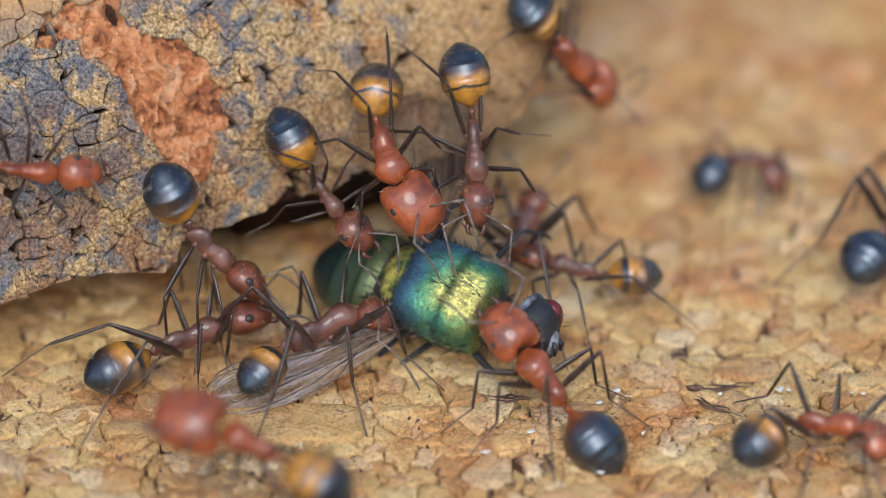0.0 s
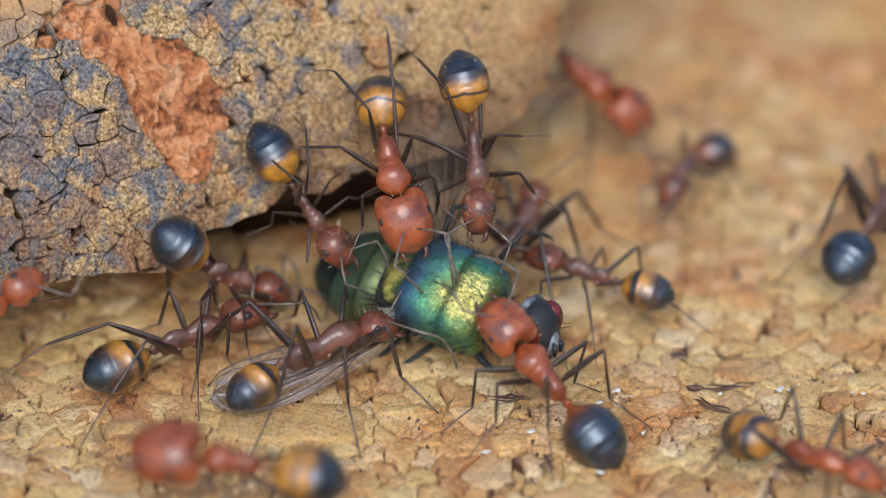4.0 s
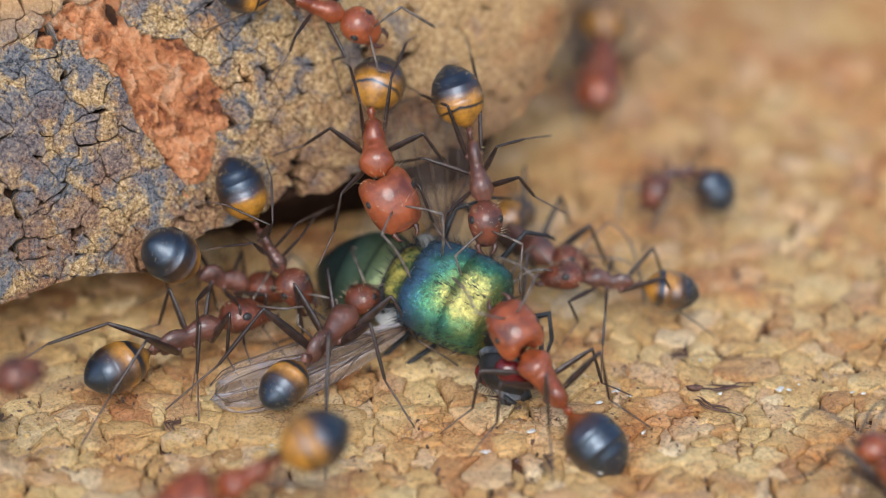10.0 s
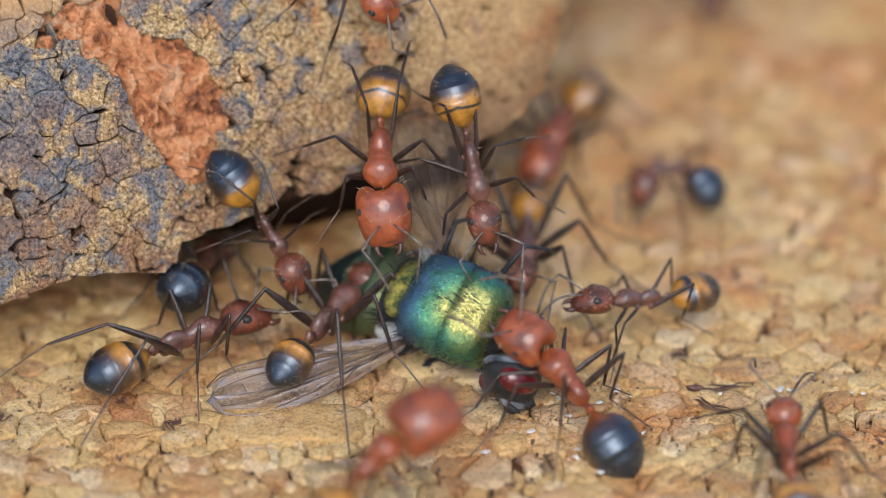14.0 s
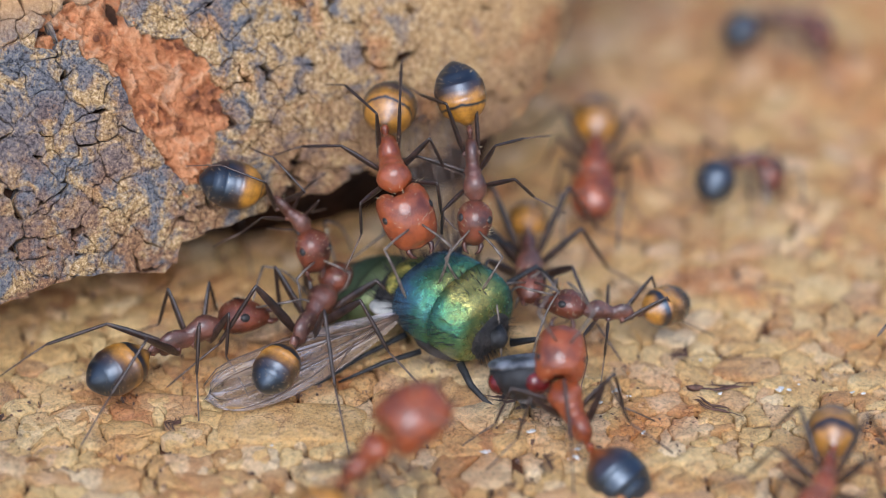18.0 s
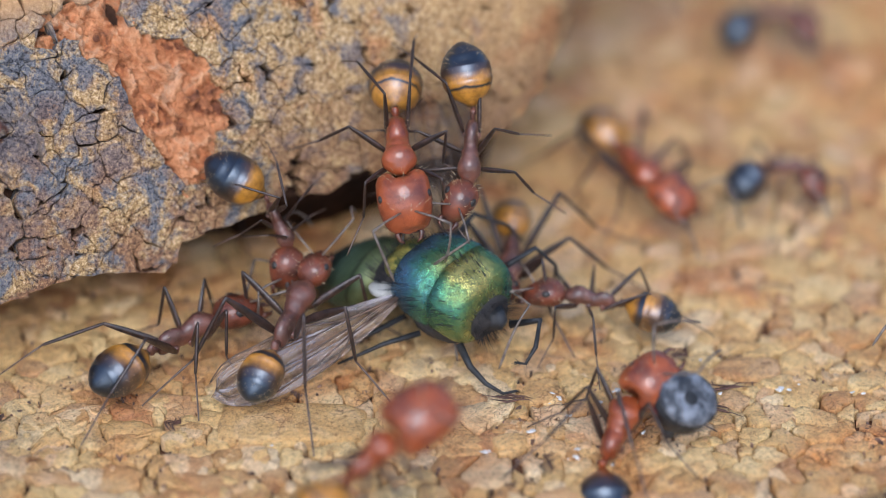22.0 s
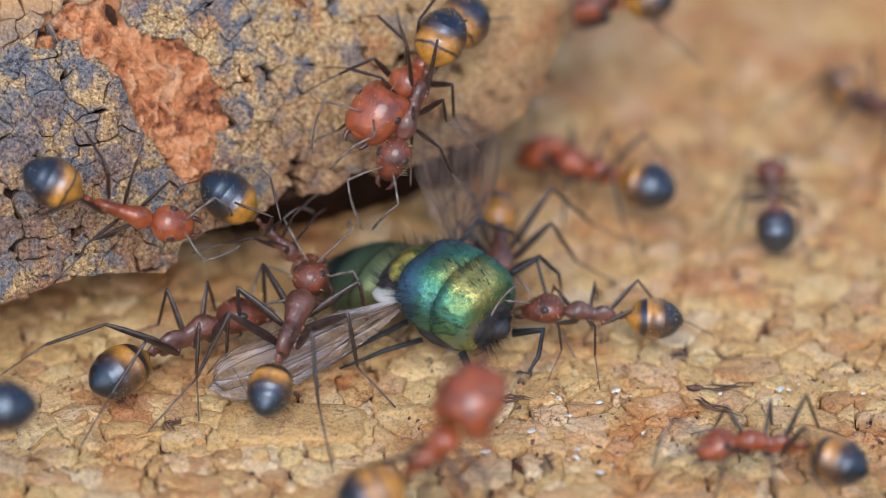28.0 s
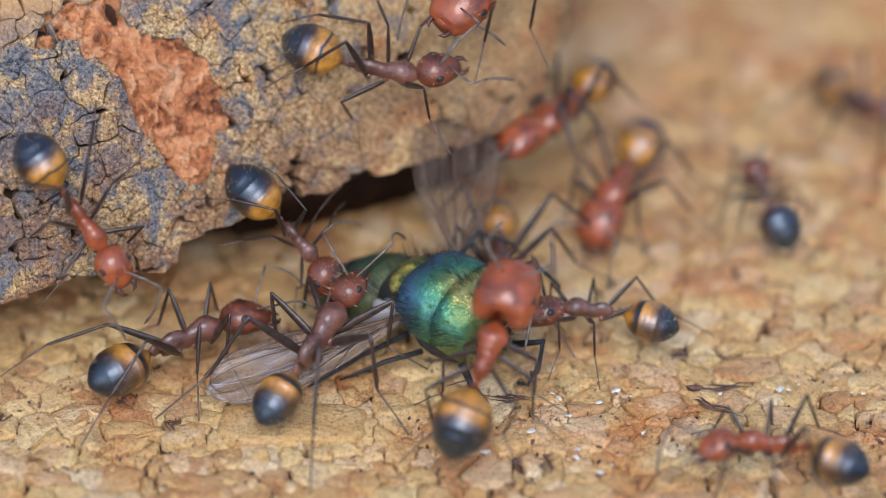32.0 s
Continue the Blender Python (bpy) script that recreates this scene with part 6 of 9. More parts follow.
    walk(one.head, [
        (0, at(0.92, 0.00, 0.07, -0, -4, -7)), (1, at(0.92, 0.00, 0.07, 0, -2, -14)), (2, at(0.92, 0.00, 0.07, -0, -4, -12)),
        (3, at(0.92, 0.00, 0.07, 0, -4, -4)), (5.5, at(0.92, 0.00, 0.07, 0, -4, -13)), (6, at(0.92, 0.00, 0.07, -0, -4, -7)),
        (7, at(0.92, 0.00, 0.07, -0, -4, -11)), (8, at(0.92, 0.00, 0.07, 0, -3, -15)), (9, at(0.92, 0.00, 0.07, 0, -5, -9)),
        (10, at(0.92, 0.00, 0.07, 0, -4, -9)), (11, at(0.92, 0.00, 0.07, 0, -4, -6)), (12, at(0.92, 0.00, 0.07, -0, -3, -11)),
        (13, at(0.92, 0.00, 0.07, -0, -4, 1)), (14, at(0.92, 0.00, 0.07, -0, -4, -4)), (16.5, at(0.92, 0.00, 0.07, 0, -4, -3)),
        (17, at(0.92, 0.00, 0.07, 0, -3, -5)), (18, at(0.92, 0.00, 0.07, 0, -4, -10)), (19, at(0.92, 0.00, 0.07, 0, -4, -7)),
        (20, at(0.92, 0.00, 0.07, 0, -5, -3)), (21, at(0.92, 0.00, 0.07, -0, -12, -2)), (22, at(0.92, 0.00, 0.07, 0, -11, -23)),
        (23, at(0.92, 0.00, 0.07, 0, -6, 0)), (24, at(0.92, 0.00, 0.07, 0, -5, 15)), (25, at(0.92, 0.00, 0.07, 0, -3, 18)),
        (25.5, at(0.92, 0.00, 0.07, 0, -2, 9)), (27.5, at(0.92, 0.00, 0.07, 0, 5, -1)), (28, at(0.92, 0.00, 0.07, 0, 6, 0)),
        (29, at(0.92, 0.00, 0.07, 0, 9, -11)), (30, at(0.92, 0.00, 0.07, 0, 18, -27)), (30.5, at(0.92, 0.00, 0.07, 5, 26, -78)),
        (31, at(0.92, 0.00, 0.07, 0, 34, -132)), (31.33, at(0.92, 0.00, 0.07, 14, 24, -74)), (31.67, at(0.92, 0.00, 0.07, 13, 9, -22)),
        (32, at(0.92, 0.00, 0.07, 0, -1, 28))])
    walk(one.gaster, [
        (0, at(-1.20, 0.00, 0.00, 0, 4, 7)), (1, at(-1.20, 0.00, 0.00, -0, 3, 15)), (2, at(-1.20, 0.00, 0.00, 0, 4, 12)),
        (3, at(-1.20, 0.00, 0.00, 0, 4, 4)), (5.5, at(-1.20, 0.00, 0.00, 0, 4, 11)), (6, at(-1.20, 0.00, 0.00, 0, 4, 6)),
        (7, at(-1.20, 0.00, 0.00, 0, 3, 10)), (8, at(-1.20, 0.00, 0.00, 0, 3, 15)), (9, at(-1.20, 0.00, 0.00, 0, 4, 8)),
        (10, at(-1.20, 0.00, 0.00, -0, 4, 8)), (11, at(-1.20, 0.00, 0.00, 0, 4, 5)), (12, at(-1.20, 0.00, 0.00, 0, 3, 11)),
        (13, at(-1.20, 0.00, 0.00, -0, 5, -1)), (14, at(-1.20, 0.00, 0.00, 0, 4, 4)), (16.5, at(-1.20, 0.00, 0.00, 0, 4, 3)),
        (17, at(-1.20, 0.00, 0.00, -0, 4, 6)), (18, at(-1.20, 0.00, 0.00, 0, 4, 10)), (19, at(-1.20, 0.00, 0.00, 0, 4, 6)),
        (20, at(-1.20, 0.00, 0.00, 0, 4, 3)), (21, at(-1.20, 0.00, 0.00, -0, 7, 1)), (22, at(-1.20, 0.00, 0.00, 0, 7, 15)),
        (23, at(-1.20, 0.00, 0.00, 0, 5, -0)), (24, at(-1.20, 0.00, 0.00, 0, 5, -14)), (25, at(-1.20, 0.00, 0.00, 0, 3, -17)),
        (25.5, at(-1.20, 0.00, 0.00, -0, 2, -12)), (27.5, at(-1.20, 0.00, 0.00, 0, -6, 1)), (28, at(-1.20, 0.00, 0.00, 0, -7, -0)),
        (29, at(-1.20, 0.00, 0.00, 0, -9, 10)), (30, at(-1.20, 0.00, 0.00, 0, 0, -0)), (31, at(-1.20, 0.00, 0.00, 0, -0, 0)),
        (32, at(-1.20, 0.00, 0.00, 0, 0, -12))])
    one = ANTS["foreleg"]
    walk(one.body, [
        (0, at(3.74, 4.39, 1.70, 0, -6, 170)), (1, at(3.89, 4.26, 1.72, 0, -6, 168)), (2, at(3.77, 4.28, 1.73, 0, -6, 172)),
        (3, at(3.84, 4.27, 1.71, 0, -6, 166)), (5.5, at(4.50, 4.02, 1.70, 0, -6, 158)), (6, at(4.42, 4.02, 1.70, 0, -6, 158)),
        (7, at(4.47, 4.03, 1.71, 0, -6, 158)), (8, at(4.84, 3.99, 1.72, 0, -7, 164)), (9, at(4.79, 4.02, 1.74, 0, -7, 176)),
        (10, at(4.76, 3.68, 1.74, 0, -7, -180)), (11, at(5.19, 3.00, 1.75, 0, -8, -166)), (12, at(4.97, 3.11, 1.71, 0, -6, -174)),
        (13, at(5.05, 3.01, 1.71, 0, -6, 180)), (14, at(5.56, 2.81, 1.71, 0, -6, -163)), (14.5, at(5.77, 3.23, 1.71, 0, -6, -174)),
        (16.5, at(4.95, 1.98, 1.71, 0, -8, -152)), (17, at(5.07, 2.19, 1.70, 0, -6, -166)), (18, at(4.73, 2.19, 1.71, 0, -6, -174)),
        (19, at(4.15, 2.86, 1.50, 0, -4, 178)), (20, at(4.13, 2.61, 1.49, 0, -4, 178)), (21, at(4.16, 2.75, 1.49, 0, -4, 175)),
        (22, at(4.23, 3.14, 1.50, 0, -4, 172)), (23, at(4.30, 3.03, 1.49, 0, -4, 166)), (24, at(4.21, 3.15, 1.49, 0, -4, 170)),
        (25, at(4.36, 2.87, 1.48, 0, -3, 171)), (27.5, at(4.26, 2.45, 1.47, 0, -3, -178)), (28, at(4.21, 2.46, 1.47, 0, -3, 178)),
        (29, at(4.21, 2.43, 1.47, 0, -3, -180)), (30, at(4.27, 2.23, 1.47, 0, -3, 178)), (31, at(4.30, 2.17, 1.47, 0, -3, 177)),
        (32, at(4.16, 2.62, 1.48, 0, -3, 179))])
    walk(one.head, [
        (0, at(0.74, 0.00, 0.06, -0, 3, -22)), (1, at(0.74, 0.00, 0.06, 0, 4, -15)), (2, at(0.74, 0.00, 0.06, 0, 4, -5)),
        (3, at(0.74, 0.00, 0.06, 0, 3, 3)), (5.5, at(0.74, 0.00, 0.06, -0, 3, -16)), (6, at(0.74, 0.00, 0.06, 0, 3, -16)),
        (7, at(0.74, 0.00, 0.06, 0, 3, -15)), (8, at(0.74, 0.00, 0.06, -0, 4, 3)), (9, at(0.74, 0.00, 0.06, 0, 5, 22)),
        (10, at(0.74, 0.00, 0.06, 0, 5, 0)), (11, at(0.74, 0.00, 0.06, 0, 6, -18)), (12, at(0.74, 0.00, 0.06, 0, 3, -26)),
        (13, at(0.74, 0.00, 0.06, -0, 3, -36)), (14, at(0.74, 0.00, 0.06, -0, 3, -10)), (14.5, at(0.74, 0.00, 0.06, 0, 3, -27)),
        (16.5, at(0.74, 0.00, 0.06, -0, -0, -0)), (17, at(0.74, 0.00, 0.06, -0, 2, -21)), (18, at(0.74, 0.00, 0.06, 0, 3, -31)),
        (19, at(0.74, 0.00, 0.06, -0, 6, -4)), (20, at(0.74, 0.00, 0.06, 0, 6, -14)), (21, at(0.74, 0.00, 0.06, 0, 6, -9)),
        (22, at(0.74, 0.00, 0.06, 0, 6, 4)), (23, at(0.74, 0.00, 0.06, -0, 6, -1)), (24, at(0.74, 0.00, 0.06, 0, 6, -1)),
        (25, at(0.74, 0.00, 0.06, -0, 6, -1)), (27.5, at(0.74, 0.00, 0.06, 0, 5, -3)), (28, at(0.74, 0.00, 0.06, -0, 5, -5)),
        (29, at(0.74, 0.00, 0.06, 0, 5, -0)), (30, at(0.74, 0.00, 0.06, -0, 5, 12)), (31, at(0.74, 0.00, 0.06, 0, 5, 25)),
        (32, at(0.74, 0.00, 0.06, 0, 6, 23))])
    walk(one.gaster, [
        (0, at(-0.96, 0.00, 0.00, 0, -2, 18)), (1, at(-0.96, 0.00, 0.00, 0, -4, 16)), (2, at(-0.96, 0.00, 0.00, 0, -6, 7)),
        (3, at(-0.96, 0.00, 0.00, 0, -3, -3)), (5.5, at(-0.96, 0.00, 0.00, 0, -3, 15)), (6, at(-0.96, 0.00, 0.00, 0, -3, 15)),
        (7, at(-0.96, 0.00, 0.00, 0, -3, 15)), (8, at(-0.96, 0.00, 0.00, 0, -3, -3)), (9, at(-0.96, 0.00, 0.00, -0, -6, -25)),
        (10, at(-0.96, 0.00, 0.00, -0, -6, -0)), (11, at(-0.96, 0.00, 0.00, 0, -7, 21)), (12, at(-0.96, 0.00, 0.00, 0, -3, 23)),
        (13, at(-0.96, 0.00, 0.00, 0, -3, 34)), (14, at(-0.96, 0.00, 0.00, 0, -3, 10)), (14.5, at(-0.96, 0.00, 0.00, 0, -3, 26)),
        (16.5, at(-0.96, 0.00, 0.00, -0, -4, 25)), (17, at(-0.96, 0.00, 0.00, 0, -2, 17)), (18, at(-0.96, 0.00, 0.00, 0, -3, 31)),
        (19, at(-0.96, 0.00, 0.00, 0, -8, 5)), (20, at(-0.96, 0.00, 0.00, 0, -7, 15)), (21, at(-0.96, 0.00, 0.00, 0, -6, 10)),
        (22, at(-0.96, 0.00, 0.00, 0, -7, -5)), (23, at(-0.96, 0.00, 0.00, -0, -6, 1)), (24, at(-0.96, 0.00, 0.00, 0, -6, 1)),
        (25, at(-0.96, 0.00, 0.00, 0, -6, 1)), (27.5, at(-0.96, 0.00, 0.00, 0, -4, 3)), (28, at(-0.96, 0.00, 0.00, 0, -4, 4)),
        (29, at(-0.96, 0.00, 0.00, 0, -4, 0)), (30, at(-0.96, 0.00, 0.00, 0, -4, -10)), (31, at(-0.96, 0.00, 0.00, 0, -4, -19)),
        (32, at(-0.96, 0.00, 0.00, 0, -5, -18))])
    one = ANTS["puller"]
    walk(one.body, [
        (0, at(2.80, -1.10, 1.81, -24, -35, 139)), (1, at(3.25, -0.92, 2.06, -25, -32, 143)), (2, at(2.32, -1.17, 1.70, -27, -27, 148)),
        (3, at(2.67, -1.00, 1.94, -24, -34, 140)), (5.5, at(2.78, -1.15, 1.81, -25, -32, 142)), (6, at(2.76, -1.21, 1.65, -27, -28, 148)),
        (7, at(2.72, -1.18, 1.67, -27, -28, 147)), (8, at(3.02, -1.08, 1.81, -25, -32, 142)), (9, at(2.43, -1.36, 1.45, -26, -31, 144)),
        (10, at(2.84, -1.11, 1.78, -23, -36, 136)), (11, at(3.35, -1.08, 1.85, -23, -37, 136)), (12, at(3.19, -1.07, 1.83, -25, -34, 140)),
        (13, at(3.20, -1.09, 1.84, -25, -32, 143)), (14, at(3.42, -1.10, 1.82, -24, -35, 138)), (16.5, at(2.98, -1.28, 1.63, -24, -34, 140)),
        (17, at(3.19, -1.57, 1.12, -25, -33, 140)), (18, at(3.59, -2.09, 1.41, -18, -41, 125)), (19, at(3.85, -2.04, 1.45, -21, -37, 132)),
        (20, at(3.50, -2.13, 1.29, -20, -38, 129)), (21, at(3.81, -2.42, 0.96, -29, -21, 155)), (21.5, at(4.19, -2.52, 1.00, -7, -44, 102)),
        (22, at(4.87, -2.29, 0.98, 16, -40, 58)), (22.5, at(4.79, -2.46, 1.00, -5, -45, 98)), (23, at(4.58, -2.46, 1.00, -21, -38, 131)),
        (23.5, at(4.25, -4.35, 1.00, -26, -28, 145)), (24, at(4.02, -6.02, 1.00, -30, -12, 160)), (25, at(2.98, -10.56, 1.00, -29, -16, 158)),
        (32, at(2.67, -11.24, 1.00, -29, -16, 158))])
    walk(one.head, [
        (0, at(0.90, 0.00, 0.07, 0, -7, -0)), (1, at(0.90, 0.00, 0.07, 0, 2, 30)), (2, at(0.90, 0.00, 0.07, 0, -1, 18)),
        (3, at(0.90, 0.00, 0.07, -0, -7, -2)), (5.5, at(0.90, 0.00, 0.07, -0, -0, -0)), (6, at(0.90, 0.00, 0.07, 0, -4, 11)),
        (7, at(0.90, 0.00, 0.07, 0, -3, 15)), (8, at(0.90, 0.00, 0.07, -0, -1, 25)), (9, at(0.90, 0.00, 0.07, -0, -10, -13)),
        (10, at(0.90, 0.00, 0.07, 0, -9, -7)), (11, at(0.90, 0.00, 0.07, -0, -1, 21)), (12, at(0.90, 0.00, 0.07, 0, -6, 3)),
        (13, at(0.90, 0.00, 0.07, 0, -4, 9)), (14, at(0.90, 0.00, 0.07, -0, -3, 17)), (16.5, at(0.90, 0.00, 0.07, 0, 0, -0)),
        (17, at(0.90, 0.00, 0.07, 0, -8, -0)), (18, at(0.90, 0.00, 0.07, 0, -13, -29)), (19, at(0.90, 0.00, 0.07, -0, -6, 16)),
        (20, at(0.90, 0.00, 0.07, 0, -10, -3)), (21, at(0.90, 0.00, 0.07, 0, 3, 29)), (21.5, at(0.90, 0.00, 0.07, 0, -16, -25)),
        (22, at(0.90, 0.00, 0.07, 0, -8, -24)), (22.5, at(0.90, 0.00, 0.07, 0, -16, 4)), (23, at(0.90, 0.00, 0.07, 0, -7, 9)),
        (23.5, at(0.90, 0.00, 0.07, 0, -7, 8)), (24, at(0.90, 0.00, 0.07, 0, -7, 17)), (25, at(0.90, 0.00, 0.07, 0, -7, 8)),
        (32, at(0.90, 0.00, 0.07, 0, -7, 8))])
    walk(one.gaster, [
        (0, at(-1.17, 0.00, 0.00, 0, 3, 0)), (1, at(-1.17, 0.00, 0.00, -0, -1, -19)), (2, at(-1.17, 0.00, 0.00, -0, 1, -8)),
        (3, at(-1.17, 0.00, 0.00, 0, 4, 1)), (5.5, at(-1.17, 0.00, 0.00, 0, 1, -5)), (6, at(-1.17, 0.00, 0.00, -0, 2, -5)),
        (7, at(-1.17, 0.00, 0.00, 0, 2, -7)), (8, at(-1.17, 0.00, 0.00, -0, 1, -12)), (9, at(-1.17, 0.00, 0.00, 0, 4, 5)),
        (10, at(-1.17, 0.00, 0.00, 0, 5, 4)), (11, at(-1.17, 0.00, 0.00, 0, 1, -10)), (12, at(-1.17, 0.00, 0.00, -0, 4, -2)),
        (13, at(-1.17, 0.00, 0.00, -0, 2, -4)), (14, at(-1.17, 0.00, 0.00, -0, 1, -6)), (16.5, at(-1.17, 0.00, 0.00, 0, 1, -4)),
        (17, at(-1.17, 0.00, 0.00, -0, 4, 0)), (18, at(-1.17, 0.00, 0.00, 0, 7, 16)), (19, at(-1.17, 0.00, 0.00, -0, 4, -9)),
        (20, at(-1.17, 0.00, 0.00, 0, 9, 2)), (21, at(-1.17, 0.00, 0.00, 0, -1, -12)), (21.5, at(-1.17, 0.00, 0.00, -0, 14, 21)),
        (22, at(-1.17, 0.00, 0.00, 0, 9, 28)), (22.5, at(-1.17, 0.00, 0.00, 0, 15, -3)), (23, at(-1.17, 0.00, 0.00, 0, 7, -8)),
        (23.5, at(-1.17, 0.00, 0.00, 0, 6, -6)), (24, at(-1.17, 0.00, 0.00, 0, 6, -14)), (25, at(-1.17, 0.00, 0.00, 0, 6, -7)),
        (32, at(-1.17, 0.00, 0.00, -0, 6, -7))])
    one = ANTS["under bark"]
    walk(one.body, [
        (0, at(-6.62, 2.81, 3.47, -0, 55, -3)), (1, at(-6.56, 2.82, 3.41, 0, 48, 3)), (2, at(-6.60, 2.73, 3.36, 0, 37, 9)),
        (3, at(-6.07, 3.44, 2.02, 0, 42, 24)), (5.5, at(-6.09, 3.49, 2.05, 0, 39, 26)), (7, at(-6.11, 3.51, 2.08, 0, 38, 26)),
        (9, at(-6.16, 3.51, 2.04, 0, 36, 26)), (10, at(-6.28, 3.47, 1.95, 0, 36, 26)), (11, at(-6.50, 3.61, 1.78, 0, 39, 31)),
        (12, at(-7.25, 3.57, 1.71, 0, 50, 44)), (13, at(-7.42, 4.78, 1.85, 0, 20, 77)), (14, at(-7.00, 5.42, 0.99, 0, 20, 80)),
        (14.5, at(-6.77, 6.33, 0.90, 0, 18, 75)), (16.5, at(-6.53, 10.2, 0.95, 0, 5, 64)), (32, at(-6.46, 10.6, 0.95, 0, 5, 60))])
    walk(one.head, [
        (0, at(0.86, 0.00, 0.07, 0, -18, -4)), (1, at(0.86, 0.00, 0.07, 0, -23, -6)), (2, at(0.86, 0.00, 0.07, -0, -30, 2)),
        (3, at(0.86, 0.00, 0.07, 0, -10, 2)), (5.5, at(0.86, 0.00, 0.07, 0, -12, 1)), (7, at(0.86, 0.00, 0.07, 0, -8, -1)),
        (9, at(0.86, 0.00, 0.07, -0, -8, -3)), (10, at(0.86, 0.00, 0.07, 0, -10, -5)), (11, at(0.86, 0.00, 0.07, 0, -11, -9)),
        (12, at(0.86, 0.00, 0.07, -0, -21, -3)), (13, at(0.86, 0.00, 0.07, -0, 0, 5)), (14, at(0.86, 0.00, 0.07, 0, -1, 3)),
        (14.5, at(0.86, 0.00, 0.07, 0, -0, -1)), (16.5, at(0.86, 0.00, 0.07, -0, 6, 3)), (32, at(0.86, 0.00, 0.07, -0, 12, 5))])
    walk(one.gaster, [
        (0, at(-1.12, 0.00, 0.00, -0, 14, 3)), (1, at(-1.12, 0.00, 0.00, 0, 21, 6)), (2, at(-1.12, 0.00, 0.00, 0, 23, -2)),
        (3, at(-1.12, 0.00, 0.00, 0, 9, -2)), (5.5, at(-1.12, 0.00, 0.00, -0, 11, -1)), (7, at(-1.12, 0.00, 0.00, -0, 7, 1)),
        (9, at(-1.12, 0.00, 0.00, 0, 8, 3)), (10, at(-1.12, 0.00, 0.00, -0, 10, 6)), (11, at(-1.12, 0.00, 0.00, 0, 10, 8)),
        (12, at(-1.12, 0.00, 0.00, -0, 13, 2)), (13, at(-1.12, 0.00, 0.00, -0, -0, -8)), (14, at(-1.12, 0.00, 0.00, -0, 1, -5)),
        (14.5, at(-1.12, 0.00, 0.00, -0, 1, 1)), (16.5, at(-1.12, 0.00, 0.00, -0, -7, -4)), (32, at(-1.12, 0.00, 0.00, 0, 0, 0))])
    one = ANTS["big front"]
    walk(one.body, [
        (0, at(-5.16, -6.13, 3.43, -33, -24, 170)), (1, at(-5.61, -6.56, 2.83, -32, -6, -178)), (2, at(-5.40, -6.63, 2.73, -32, -5, -177)),
        (3, at(-5.49, -6.56, 2.85, -32, -7, -179)), (5.5, at(-5.78, -6.30, 3.22, -33, -13, 177)), (6, at(-5.84, -6.44, 3.02, -32, -1, -174)),
        (7, at(-6.35, -6.48, 2.97, -32, 1, -173)), (8, at(-6.05, -6.46, 2.98, -32, 3, -171)), (9, at(-5.31, -6.74, 2.56, -30, 9, -162)),
        (10, at(-5.27, -6.71, 2.68, -28, 15, -153)), (11, at(-4.70, -6.70, 2.71, -25, 22, -142)), (11.25, at(-4.40, -6.75, 2.66, 0, 34, -89)),
        (11.5, at(-4.10, -6.79, 2.60, 26, 23, -35)), (12, at(-3.55, -6.47, 2.97, 32, -1, -7)), (12.5, at(-2.75, -6.37, 3.15, 33, -23, 8)),
        (13, at(-2.60, -6.40, 3.08, 30, -48, 33)), (14, at(-1.77, -6.37, 3.11, 32, -41, 24)), (16.5, at(-1.67, -6.39, 3.10, 32, -38, 22)),
        (17, at(-1.77, -6.37, 3.11, 32, -41, 25)), (18, at(-2.04, -6.38, 3.11, 31, -41, 25)), (19, at(-1.95, -6.43, 3.05, 32, -39, 22)),
        (20, at(-1.95, -6.43, 3.05, 32, -39, 22)), (21, at(-1.94, -6.56, 2.84, 33, -33, 16)), (22, at(-1.89, -6.35, 3.15, 32, -39, 23)),
        (23, at(-1.94, -6.11, 3.51, 30, -44, 30)), (23.5, at(-2.36, -6.29, 3.22, 33, -23, 9)), (24, at(-2.92, -6.46, 2.96, 32, -7, -3)),
        (25, at(-2.83, -6.20, 3.35, 33, -18, 6)), (25.5, at(-2.30, -6.18, 3.36, 32, -10, -0)), (27.5, at(-0.17, -6.23, 3.29, 33, -23, 9)),
        (28, at(-0.23, -6.23, 3.29, 32, -38, 23)), (29, at(-0.17, -6.14, 3.43, 25, -54, 46)), (30, at(0.57, -5.91, 3.74, 27, -51, 39)),
        (31, at(0.82, -3.65, 3.59, 15, -36, 60)), (32, at(1.24, -1.71, 3.21, 14, -42, 63))])
